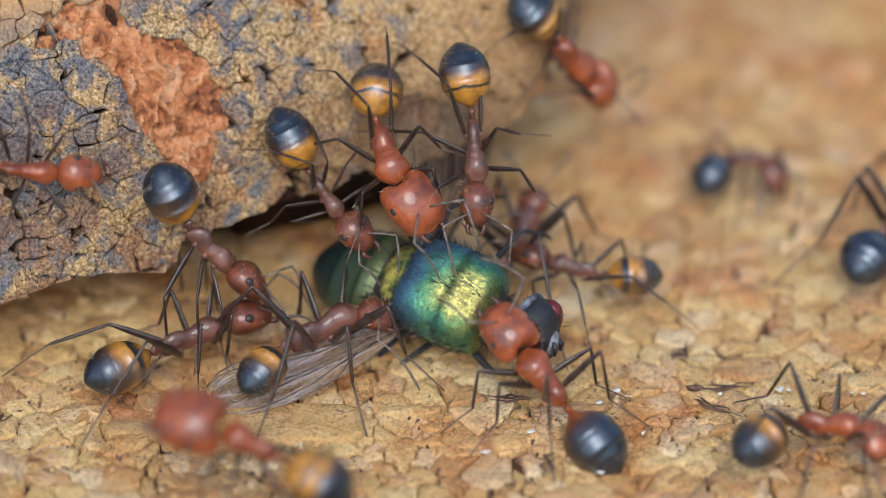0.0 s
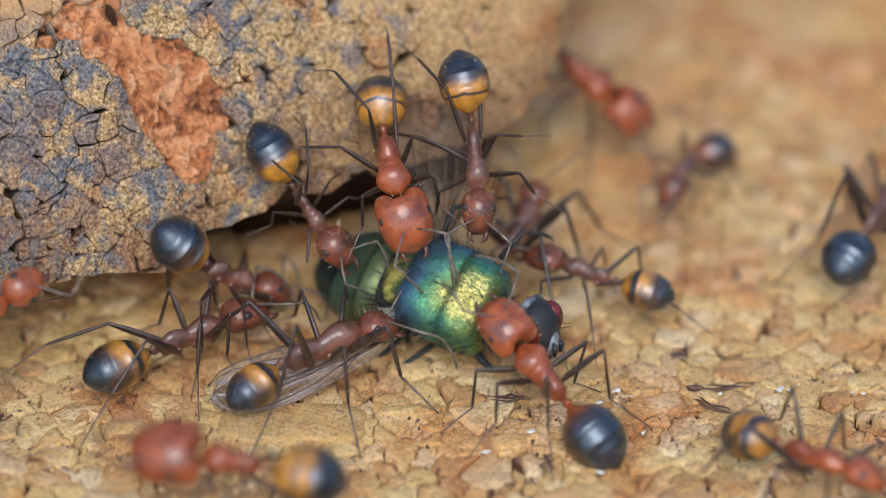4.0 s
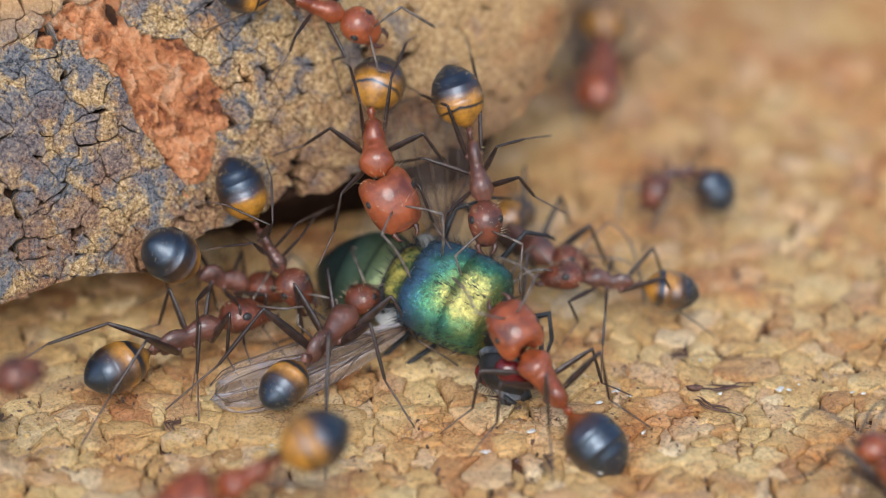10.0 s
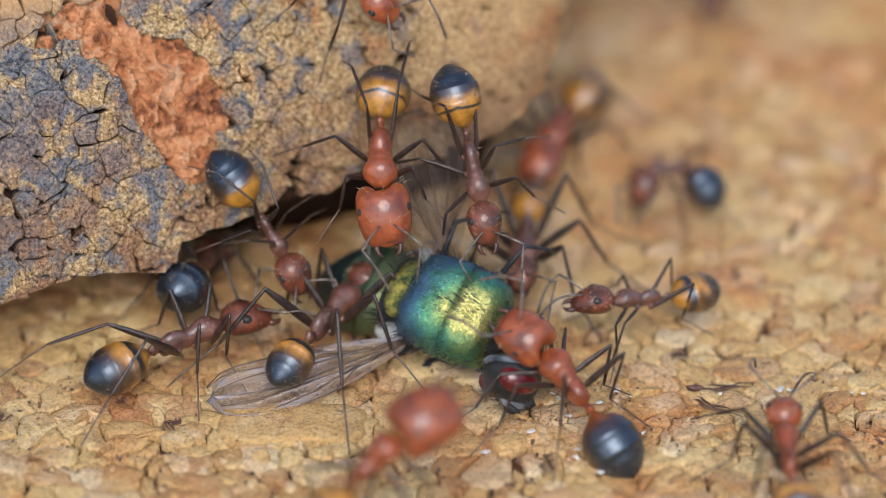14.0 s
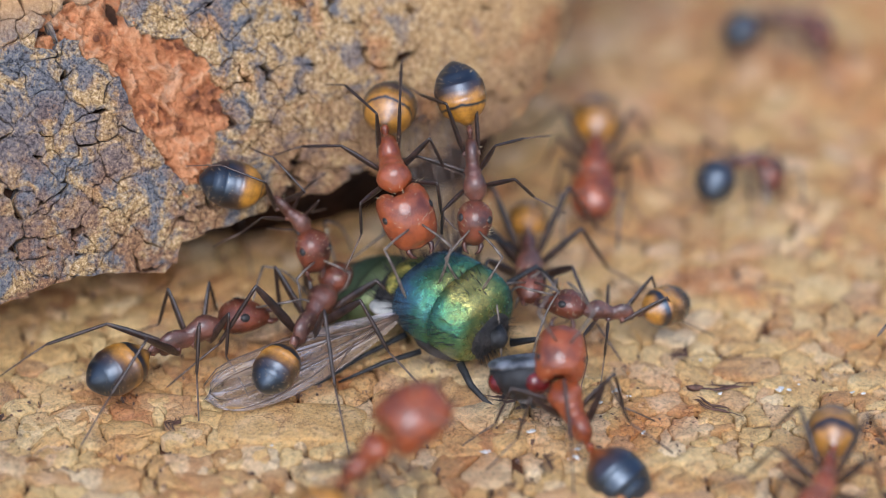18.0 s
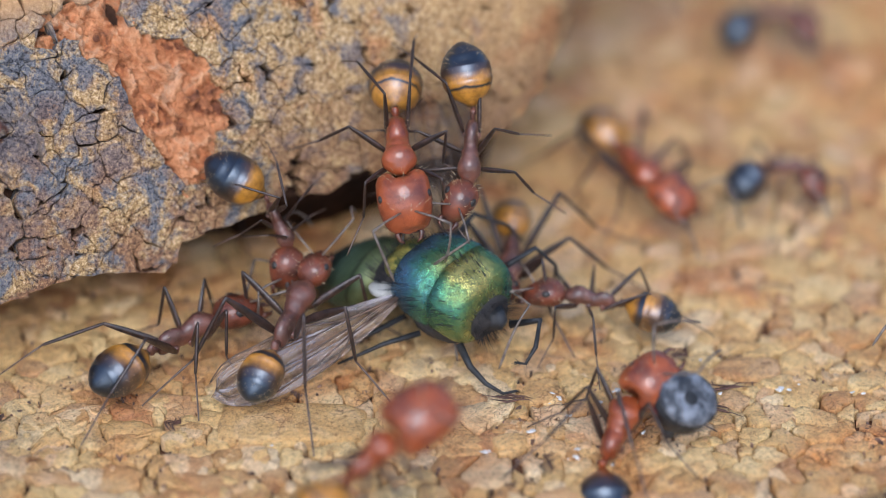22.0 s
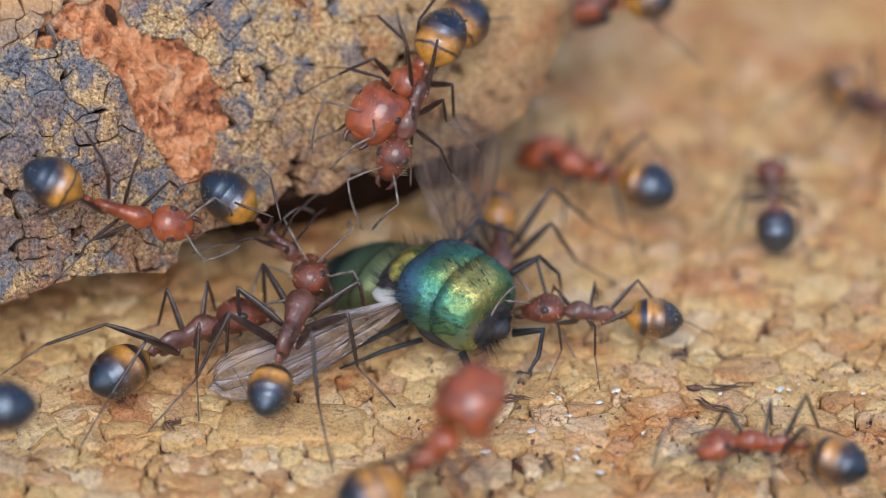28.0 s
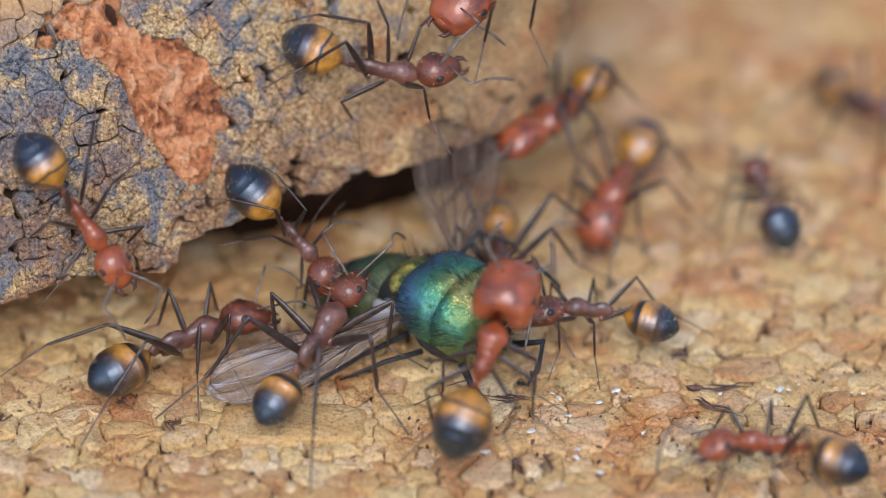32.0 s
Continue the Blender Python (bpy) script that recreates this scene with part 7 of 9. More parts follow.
    walk(one.head, [
        (0, at(0.79, 0.00, 0.06, 0, 1, 10)), (1, at(0.79, 0.00, 0.06, -0, 0, 6)), (2, at(0.79, 0.00, 0.06, -0, -0, 3)),
        (3, at(0.79, 0.00, 0.06, 0, 1, 4)), (5.5, at(0.79, 0.00, 0.06, -0, 1, 5)), (6, at(0.79, 0.00, 0.06, 0, 3, 9)),
        (7, at(0.79, 0.00, 0.06, 0, 2, 5)), (8, at(0.79, 0.00, 0.06, -0, 2, 8)), (9, at(0.79, 0.00, 0.06, 0, -13, -25)),
        (10, at(0.79, 0.00, 0.06, 0, 0, -0)), (11, at(0.79, 0.00, 0.06, 0, 0, -0)), (11.5, at(0.79, 0.00, 0.06, 0, -11, 41)),
        (12, at(0.79, 0.00, 0.06, 0, -1, -1)), (12.5, at(0.79, 0.00, 0.06, 0, 3, -6)), (13, at(0.79, 0.00, 0.06, -0, 3, -15)),
        (14, at(0.79, 0.00, 0.06, 0, 3, -14)), (16.5, at(0.79, 0.00, 0.06, -0, 4, -15)), (17, at(0.79, 0.00, 0.06, -0, 2, -10)),
        (18, at(0.79, 0.00, 0.06, 0, 2, -9)), (19, at(0.79, 0.00, 0.06, 0, 2, -10)), (20, at(0.79, 0.00, 0.06, 0, 2, -10)),
        (21, at(0.79, 0.00, 0.06, -0, 5, -18)), (22, at(0.79, 0.00, 0.06, 0, 1, -8)), (23, at(0.79, 0.00, 0.06, -0, 0, -2)),
        (23.5, at(0.79, 0.00, 0.06, 0, -1, -3)), (24, at(0.79, 0.00, 0.06, -0, 1, -8)), (25, at(0.79, 0.00, 0.06, -0, 1, -5)),
        (25.5, at(0.79, 0.00, 0.06, -0, 0, -9)), (27.5, at(0.79, 0.00, 0.06, -0, -5, 4)), (28, at(0.79, 0.00, 0.06, 0, -8, 16)),
        (29, at(0.79, 0.00, 0.06, 0, -7, 22)), (30, at(0.79, 0.00, 0.06, 0, -7, 20)), (31, at(0.79, 0.00, 0.06, 0, -0, 7)),
        (32, at(0.79, 0.00, 0.06, 0, -1, 1))])
    walk(one.gaster, [
        (0, at(-1.03, 0.00, 0.00, 0, -1, -8)), (1, at(-1.03, 0.00, 0.00, -0, -0, -5)), (2, at(-1.03, 0.00, 0.00, 0, 0, -3)),
        (3, at(-1.03, 0.00, 0.00, 0, -1, -4)), (5.5, at(-1.03, 0.00, 0.00, -0, -1, -4)), (6, at(-1.03, 0.00, 0.00, 0, -3, -8)),
        (7, at(-1.03, 0.00, 0.00, 0, -2, -5)), (8, at(-1.03, 0.00, 0.00, 0, -2, -7)), (9, at(-1.03, 0.00, 0.00, 0, 11, 21)),
        (10, at(-1.03, 0.00, 0.00, 0, -0, -0)), (11, at(-1.03, 0.00, 0.00, 0, -0, -0)), (11.5, at(-1.03, 0.00, 0.00, 0, -0, 0)),
        (12, at(-1.03, 0.00, 0.00, -0, 1, 1)), (12.5, at(-1.03, 0.00, 0.00, 0, -4, 8)), (13, at(-1.03, 0.00, 0.00, -0, -3, 16)),
        (14, at(-1.03, 0.00, 0.00, 0, -3, 13)), (16.5, at(-1.03, 0.00, 0.00, 0, -4, 15)), (17, at(-1.03, 0.00, 0.00, 0, -2, 9)),
        (18, at(-1.03, 0.00, 0.00, 0, -2, 9)), (19, at(-1.03, 0.00, 0.00, -0, -2, 10)), (20, at(-1.03, 0.00, 0.00, -0, -2, 10)),
        (21, at(-1.03, 0.00, 0.00, 0, -4, 17)), (22, at(-1.03, 0.00, 0.00, -0, -1, 7)), (23, at(-1.03, 0.00, 0.00, -0, -0, 2)),
        (23.5, at(-1.03, 0.00, 0.00, 0, 0, 3)), (24, at(-1.03, 0.00, 0.00, 0, -0, 6)), (25, at(-1.03, 0.00, 0.00, 0, -1, 4)),
        (25.5, at(-1.03, 0.00, 0.00, 0, -0, 6)), (27.5, at(-1.03, 0.00, 0.00, 0, 4, -3)), (28, at(-1.03, 0.00, 0.00, -0, 6, -12)),
        (29, at(-1.03, 0.00, 0.00, 0, 5, -17)), (30, at(-1.03, 0.00, 0.00, -0, 5, -16)), (31, at(-1.03, 0.00, 0.00, -0, 0, -5)),
        (32, at(-1.03, 0.00, 0.00, 0, 1, -0))])
    one = ANTS["lower right"]
    walk(one.body, [
        (0, at(10.68, -2.84, 1.50, -0, -4, -15)), (3, at(10.68, -2.84, 1.50, -0, -4, -15)), (4.3, at(10.05, -4.96, 1.60, -0, -4, -47)),
        (5.5, at(10.38, -5.70, 1.50, -0, -3, -73)), (6, at(10.22, -6.36, 1.49, -0, -3, -83)), (7, at(10.15, -9.11, 1.48, -0, -3, -84)),
        (7.6, at(11.36, -9.22, 1.50, -0, -3, -141)), (8.2, at(12.56, -9.33, 1.52, -0, -3, 161)), (8.8, at(13.76, -9.44, 1.54, 0, -4, 104)),
        (10, at(12.27, -5.41, 1.50, 0, -3, 109)), (11, at(9.46, -4.32, 1.50, 0, -3, 98)), (12, at(9.47, -3.16, 1.48, 0, -3, 95)),
        (13, at(9.45, -3.34, 1.47, 0, -2, 94)), (14, at(9.43, -3.90, 1.47, 0, -3, 92)), (14.5, at(9.69, -4.22, 1.48, 0, -3, 87)),
        (16.5, at(8.99, -3.18, 1.50, 0, -3, 98)), (17, at(9.41, -3.30, 1.49, 0, -3, 82)), (17.6, at(10.55, -3.69, 1.45, 0, -6, 38)),
        (17.73, at(10.50, -4.15, 1.46, 1, -5, -9)), (17.87, at(10.46, -4.62, 1.47, 1, -3, -56)), (18, at(10.41, -5.08, 1.48, 0, -3, -103)),
        (19, at(11.87, -6.57, 1.50, -0, -3, -75)), (20, at(13.19, -7.79, 1.54, -0, -3, -70)), (32, at(13.99, -8.75, 1.55, -0, -4, -70))])
    walk(one.head, [
        (0, at(0.98, 0.00, 0.08, 0, 6, -58)), (3, at(0.98, 0.00, 0.08, 0, 6, -58)), (3.65, at(0.98, 0.00, 0.08, -3, 13, -12)),
        (4.3, at(0.98, 0.00, 0.08, 0, 20, 34)), (5.5, at(0.98, 0.00, 0.08, 0, 6, -2)), (6, at(0.98, 0.00, 0.08, 0, 6, 3)),
        (7, at(0.98, 0.00, 0.08, -0, 6, 5)), (8.8, at(0.98, 0.00, 0.08, -0, 7, -3)), (10, at(0.98, 0.00, 0.08, -0, 7, 4)),
        (11, at(0.98, 0.00, 0.08, 0, 6, -4)), (12, at(0.98, 0.00, 0.08, 0, 4, -1)), (13, at(0.98, 0.00, 0.08, -0, 4, -4)),
        (14, at(0.98, 0.00, 0.08, -0, 4, -4)), (14.5, at(0.98, 0.00, 0.08, 0, 4, -6)), (16.5, at(0.98, 0.00, 0.08, -0, 6, -3)),
        (17, at(0.98, 0.00, 0.08, 0, 5, 3)), (17.6, at(0.98, 0.00, 0.08, 0, -0, 0)), (18, at(0.98, 0.00, 0.08, 0, 6, -13)),
        (19, at(0.98, 0.00, 0.08, -0, 8, 1)), (20, at(0.98, 0.00, 0.08, -0, 13, 6)), (32, at(0.98, 0.00, 0.08, -0, 14, 7))])
    walk(one.gaster, [
        (0, at(-1.28, 0.00, 0.00, 0, -6, 59)), (3, at(-1.28, 0.00, 0.00, 0, -6, 59)), (3.65, at(-1.28, 0.00, 0.00, -1, -10, 19)),
        (4.3, at(-1.28, 0.00, 0.00, -0, -13, -21)), (5.5, at(-1.28, 0.00, 0.00, -0, -6, 2)), (6, at(-1.28, 0.00, 0.00, 0, -5, -3)),
        (7, at(-1.28, 0.00, 0.00, 0, -4, -4)), (8.8, at(-1.28, 0.00, 0.00, -0, -12, 6)), (10, at(-1.28, 0.00, 0.00, 0, -6, -4)),
        (11, at(-1.28, 0.00, 0.00, -0, -6, 4)), (12, at(-1.28, 0.00, 0.00, 0, -4, 1)), (13, at(-1.28, 0.00, 0.00, 0, -4, 4)),
        (14, at(-1.28, 0.00, 0.00, 0, -4, 4)), (14.5, at(-1.28, 0.00, 0.00, 0, -4, 6)), (16.5, at(-1.28, 0.00, 0.00, 0, -6, 4)),
        (17, at(-1.28, 0.00, 0.00, 0, -5, -4)), (17.6, at(-1.28, 0.00, 0.00, 0, -0, 0)), (18, at(-1.28, 0.00, 0.00, 0, -4, 9)),
        (19, at(-1.28, 0.00, 0.00, -0, -6, -1)), (20, at(-1.28, 0.00, 0.00, -0, -9, -4)), (32, at(-1.28, 0.00, 0.00, -0, -9, -5))])
    one = ANTS["late right"]
    walk(one.body, [
        (0, at(15.94, 1.49, 1.30, 0, -2, 168)), (22, at(15.59, 1.22, 1.30, 0, -2, 168)), (23, at(13.82, 0.69, 1.31, 0, -2, 173)),
        (24, at(11.48, 0.29, 1.30, 0, -2, 157)), (25, at(11.22, -0.30, 1.30, 0, -2, 139)), (25.5, at(10.41, -0.92, 1.29, 0, -1, 147)),
        (27.5, at(8.73, -3.49, 1.29, 0, -2, 179)), (28, at(8.86, -3.39, 1.29, 0, -2, 176)), (32, at(8.89, -3.40, 1.29, 0, -2, 176))])
    walk(one.head, [
        (0, at(0.84, 0.00, 0.07, -0, 4, 29)), (22, at(0.84, 0.00, 0.07, -0, 4, 29)), (23, at(0.84, 0.00, 0.07, 0, 4, 31)),
        (24, at(0.84, 0.00, 0.07, -0, 4, 40)), (25, at(0.84, 0.00, 0.07, -0, 4, 10)), (25.5, at(0.84, 0.00, 0.07, 0, 3, 30)),
        (27.5, at(0.84, 0.00, 0.07, -0, 3, 29)), (28, at(0.84, 0.00, 0.07, 0, 3, 31)), (32, at(0.84, 0.00, 0.07, 0, 3, 31))])
    walk(one.gaster, [
        (0, at(-1.10, 0.00, 0.00, 0, -3, -22)), (22, at(-1.10, 0.00, 0.00, 0, -3, -22)), (23, at(-1.10, 0.00, 0.00, 0, -4, -27)),
        (24, at(-1.10, 0.00, 0.00, 0, -3, -26)), (25, at(-1.10, 0.00, 0.00, 0, -2, -7)), (25.5, at(-1.10, 0.00, 0.00, 0, -2, -19)),
        (27.5, at(-1.10, 0.00, 0.00, 0, -2, -25)), (28, at(-1.10, 0.00, 0.00, -0, -2, -28)), (32, at(-1.10, 0.00, 0.00, -0, -2, -28))])
    one = ANTS["right edge"]
    walk(one.body, [
        (0, at(13.66, 7.60, 1.59, 0, -3, 58)), (2, at(13.47, 7.45, 1.58, 0, -2, 59)), (3, at(13.17, 7.62, 1.58, 0, -2, 60)),
        (5.5, at(12.96, 7.47, 1.58, 0, -2, 64)), (6, at(13.17, 7.78, 1.59, 0, -3, 62)), (7, at(13.71, 8.10, 1.59, 0, -3, 61)),
        (8, at(15.27, 8.45, 1.61, 0, -3, 65)), (9, at(17.49, 8.75, 1.61, 0, -3, 64)), (32, at(18.03, 9.05, 1.60, 0, -3, 64))])
    walk(one.head, [
        (0, at(1.15, 0.00, 0.09, 0, 6, -3)), (2, at(1.15, 0.00, 0.09, -0, 5, -1)), (3, at(1.15, 0.00, 0.09, -0, 5, -1)),
        (5.5, at(1.15, 0.00, 0.09, 0, 5, 2)), (6, at(1.15, 0.00, 0.09, -0, 6, 4)), (7, at(1.15, 0.00, 0.09, 0, 6, 5)),
        (8, at(1.15, 0.00, 0.09, 0, 7, 7)), (9, at(1.15, 0.00, 0.09, 0, 7, 7)), (32, at(1.15, 0.00, 0.09, 0, 7, 7))])
    walk(one.gaster, [
        (0, at(-1.45, 0.00, 0.00, 0, -5, 3)), (2, at(-1.45, 0.00, 0.00, -0, -4, 1)), (3, at(-1.45, 0.00, 0.00, -0, -4, 1)),
        (5.5, at(-1.45, 0.00, 0.00, 0, -4, -2)), (6, at(-1.45, 0.00, 0.00, 0, -5, -4)), (7, at(-1.45, 0.00, 0.00, 0, -5, -4)),
        (8, at(-1.45, 0.00, 0.00, 0, -7, -7)), (9, at(-1.45, 0.00, 0.00, 0, -6, -7)), (32, at(-1.45, 0.00, 0.00, 0, -6, -7))])
    one = ANTS["far right"]
    walk(one.body, [
        (0, at(9.19, 10.47, 1.42, -0, 1, -10)), (2, at(9.19, 10.32, 1.42, -0, 1, -18)), (2.5, at(8.66, 10.41, 1.41, 0, 2, -55)),
        (3, at(8.13, 10.50, 1.40, 0, 2, -93)), (4.2, at(7.24, 9.98, 1.47, 0, 1, -127)), (5.5, at(6.97, 9.88, 1.47, 0, 1, -168)),
        (8, at(7.21, 9.79, 1.50, 0, -2, -156)), (12, at(6.80, 9.41, 1.47, 0, 1, -161)), (14, at(6.72, 9.80, 1.50, 0, 3, -172)),
        (14.25, at(7.48, 9.96, 1.47, -0, 3, -136)), (14.5, at(8.23, 10.13, 1.45, 0, 3, -100)), (15.5, at(8.76, 10.43, 1.44, -0, -6, -33)),
        (16.5, at(9.09, 10.30, 1.40, 0, 4, 7)), (18, at(9.09, 10.40, 1.39, 0, 6, 13)), (19, at(9.61, 10.60, 1.39, 0, 6, 24)),
        (20, at(9.67, 9.92, 1.40, 0, 4, 5)), (21, at(10.11, 10.12, 1.40, -0, 2, -7)), (22, at(10.31, 9.98, 1.45, -0, 1, -14)),
        (23, at(10.35, 11.11, 1.42, 0, 3, 21)), (23.25, at(10.26, 10.06, 1.42, -1, 2, -21)), (23.5, at(10.17, 9.02, 1.43, -0, 1, -63)),
        (24, at(9.88, 7.88, 1.38, -0, 2, -83)), (25, at(10.07, 7.79, 1.42, 0, 3, -98)), (25.25, at(10.04, 8.15, 1.55, -0, 3, -152)),
        (25.5, at(10.00, 8.51, 1.68, 0, 3, 154)), (27.5, at(9.53, 8.69, 1.60, 0, -1, 116)), (28, at(9.80, 8.65, 1.61, 0, -0, 90)),
        (29, at(9.40, 9.09, 1.53, 0, 3, 129)), (30, at(9.39, 8.52, 1.60, 0, -2, 118)), (31, at(9.62, 9.59, 1.40, 0, 0, 103)),
        (32, at(9.53, 8.78, 1.51, 0, -1, 101))])
    walk(one.head, [
        (0, at(0.60, 0.00, 0.05, 0, 15, -67)), (2, at(0.60, 0.00, 0.05, 0, 15, -68)), (2.5, at(0.60, 0.00, 0.05, 0, 15, -33)),
        (3, at(0.60, 0.00, 0.05, 0, 15, 3)), (4.2, at(0.60, 0.00, 0.05, -0, 20, 11)), (5.5, at(0.60, 0.00, 0.05, -0, 20, 47)),
        (8, at(0.60, 0.00, 0.05, 0, 22, 47)), (12, at(0.60, 0.00, 0.05, -0, 19, 44)), (14, at(0.60, 0.00, 0.05, 0, 25, 67)),
        (14.5, at(0.60, 0.00, 0.05, -0, 23, 1)), (15.5, at(0.60, 0.00, 0.05, 0, 20, -55)), (16.5, at(0.60, 0.00, 0.05, -0, 14, -82)),
        (18, at(0.60, 0.00, 0.05, -0, 15, -86)), (19, at(0.60, 0.00, 0.05, -0, 16, -73)), (20, at(0.60, 0.00, 0.05, -0, 15, -72)),
        (21, at(0.60, 0.00, 0.05, -0, 14, -67)), (22, at(0.60, 0.00, 0.05, 0, 18, -56)), (23, at(0.60, 0.00, 0.05, -0, 17, -59)),
        (23.5, at(0.60, 0.00, 0.05, 0, 15, -6)), (24, at(0.60, 0.00, 0.05, 0, 12, -2)), (25, at(0.60, 0.00, 0.05, 0, 19, 2)),
        (25.25, at(0.60, 0.00, 0.05, 20, 41, -47)), (25.5, at(0.60, 0.00, 0.05, 0, 68, -123)), (26.5, at(0.60, 0.00, 0.05, 15, 45, -60)),
        (27.5, at(0.60, 0.00, 0.05, 0, 24, -19)), (28, at(0.60, 0.00, 0.05, 0, 24, -3)), (29, at(0.60, 0.00, 0.05, -0, 33, 21)),
        (30, at(0.60, 0.00, 0.05, -0, 23, -20)), (31, at(0.60, 0.00, 0.05, 0, 11, -5)), (32, at(0.60, 0.00, 0.05, -0, 17, -8))])
    walk(one.gaster, [
        (0, at(-0.77, 0.00, 0.00, 0, -16, 72)), (2, at(-0.77, 0.00, 0.00, 0, -16, 74)), (2.5, at(-0.77, 0.00, 0.00, 1, -14, 36)),
        (3, at(-0.77, 0.00, 0.00, 0, -12, -2)), (4.2, at(-0.77, 0.00, 0.00, 0, -23, -13)), (5.5, at(-0.77, 0.00, 0.00, 0, -22, -56)),
        (8, at(-0.77, 0.00, 0.00, 0, -29, -101)), (12, at(-0.77, 0.00, 0.00, 0, -23, -58)), (14, at(-0.77, 0.00, 0.00, -0, -25, -69)),
        (14.5, at(-0.77, 0.00, 0.00, 0, -18, -1)), (15, at(-0.77, 0.00, 0.00, 1, -19, 61)), (15.5, at(-0.77, 0.00, 0.00, 0, -21, 124)),
        (16.5, at(-0.77, 0.00, 0.00, -0, -13, 69)), (18, at(-0.77, 0.00, 0.00, 0, -14, 64)), (19, at(-0.77, 0.00, 0.00, 0, -13, 49)),
        (20, at(-0.77, 0.00, 0.00, -0, -13, 58)), (21, at(-0.77, 0.00, 0.00, 0, -14, 66)), (22, at(-0.77, 0.00, 0.00, 0, -20, 65)),
        (23, at(-0.77, 0.00, 0.00, 0, -15, 49)), (23.5, at(-0.77, 0.00, 0.00, 0, -18, 7)), (24, at(-0.77, 0.00, 0.00, 0, -10, 1)),
        (25, at(-0.77, 0.00, 0.00, 0, -15, -2)), (25.17, at(-0.77, 0.00, 0.00, 12, -22, 48)), (25.33, at(-0.77, 0.00, 0.00, 13, -35, 100)),
        (25.5, at(-0.77, 0.00, 0.00, -0, -43, 161)), (26.5, at(-0.77, 0.00, 0.00, -2, -47, 117)), (27.5, at(-0.77, 0.00, 0.00, -0, -51, 69)),
        (28, at(-0.77, 0.00, 0.00, 0, -53, 8)), (29, at(-0.77, 0.00, 0.00, 0, -28, -17)), (29.5, at(-0.77, 0.00, 0.00, 7, -39, 31)),
        (30, at(-0.77, 0.00, 0.00, 0, -50, 87)), (30.5, at(-0.77, 0.00, 0.00, 8, -31, 43)), (31, at(-0.77, 0.00, 0.00, -0, -13, 6)),
        (32, at(-0.77, 0.00, 0.00, 0, -32, 17))])
    one = ANTS["far"]
    walk(one.body, [
        (0, at(3.79, 9.50, 5.63, 50, 55, 29)), (3, at(3.84, 9.55, 5.58, 50, 55, 27)), (3.6, at(4.10, 10.9, 4.30, 42, 44, -2)), (4.3, at(4.50, 13.6, 2.40, 16, 20, -40)), (5.5, at(5.06, 17.14, 1.45, -0, 2, -81)),
        (6, at(4.91, 17.64, 1.50, -0, 4, -69)), (7, at(5.68, 18.39, 1.51, -0, 4, -55)), (9, at(5.58, 18.34, 1.56, -0, 5, -44)),
        (10, at(5.01, 16.16, 1.44, 0, 2, -94)), (11, at(4.63, 15.41, 1.44, 0, 2, -96)), (12, at(4.05, 14.35, 1.44, 0, 2, -95)),
        (13, at(3.59, 12.35, 1.45, 0, 3, -110)), (14, at(3.48, 11.98, 1.45, 0, 2, -112)), (14.5, at(3.15, 11.12, 1.49, 0, 4, -123)),
        (16.5, at(3.12, 10.59, 1.49, 0, 4, -128)), (17, at(3.36, 10.60, 1.49, 0, 4, -124)), (18, at(4.59, 10.32, 1.46, 0, 3, -93)),
        (19, at(4.68, 8.87, 1.46, 0, 3, -91)), (20, at(5.11, 10.08, 1.47, -0, 3, -79)), (21, at(5.56, 10.23, 1.49, -0, 3, -62)),
        (22, at(5.88, 9.93, 1.49, -0, 4, -58)), (23, at(5.89, 9.86, 1.49, -0, 4, -56)), (24, at(4.78, 10.59, 1.47, -0, 3, -69)),
        (25, at(4.92, 9.66, 1.47, 0, 3, -94)), (25.5, at(4.99, 9.30, 1.48, 0, 3, -94)), (26.6, at(4.42, 9.81, 1.51, 0, 5, -147)),
        (27.5, at(4.30, 10.10, 1.56, 0, 4, 154)), (28, at(4.24, 10.02, 1.45, 0, 4, 147)), (29, at(5.37, 9.28, 1.66, 0, 7, -147)),
        (30, at(4.23, 8.82, 1.50, 0, 5, -170)), (31, at(4.69, 8.71, 1.39, 0, 6, -146)), (32, at(5.20, 8.93, 1.48, 0, 4, -111))])
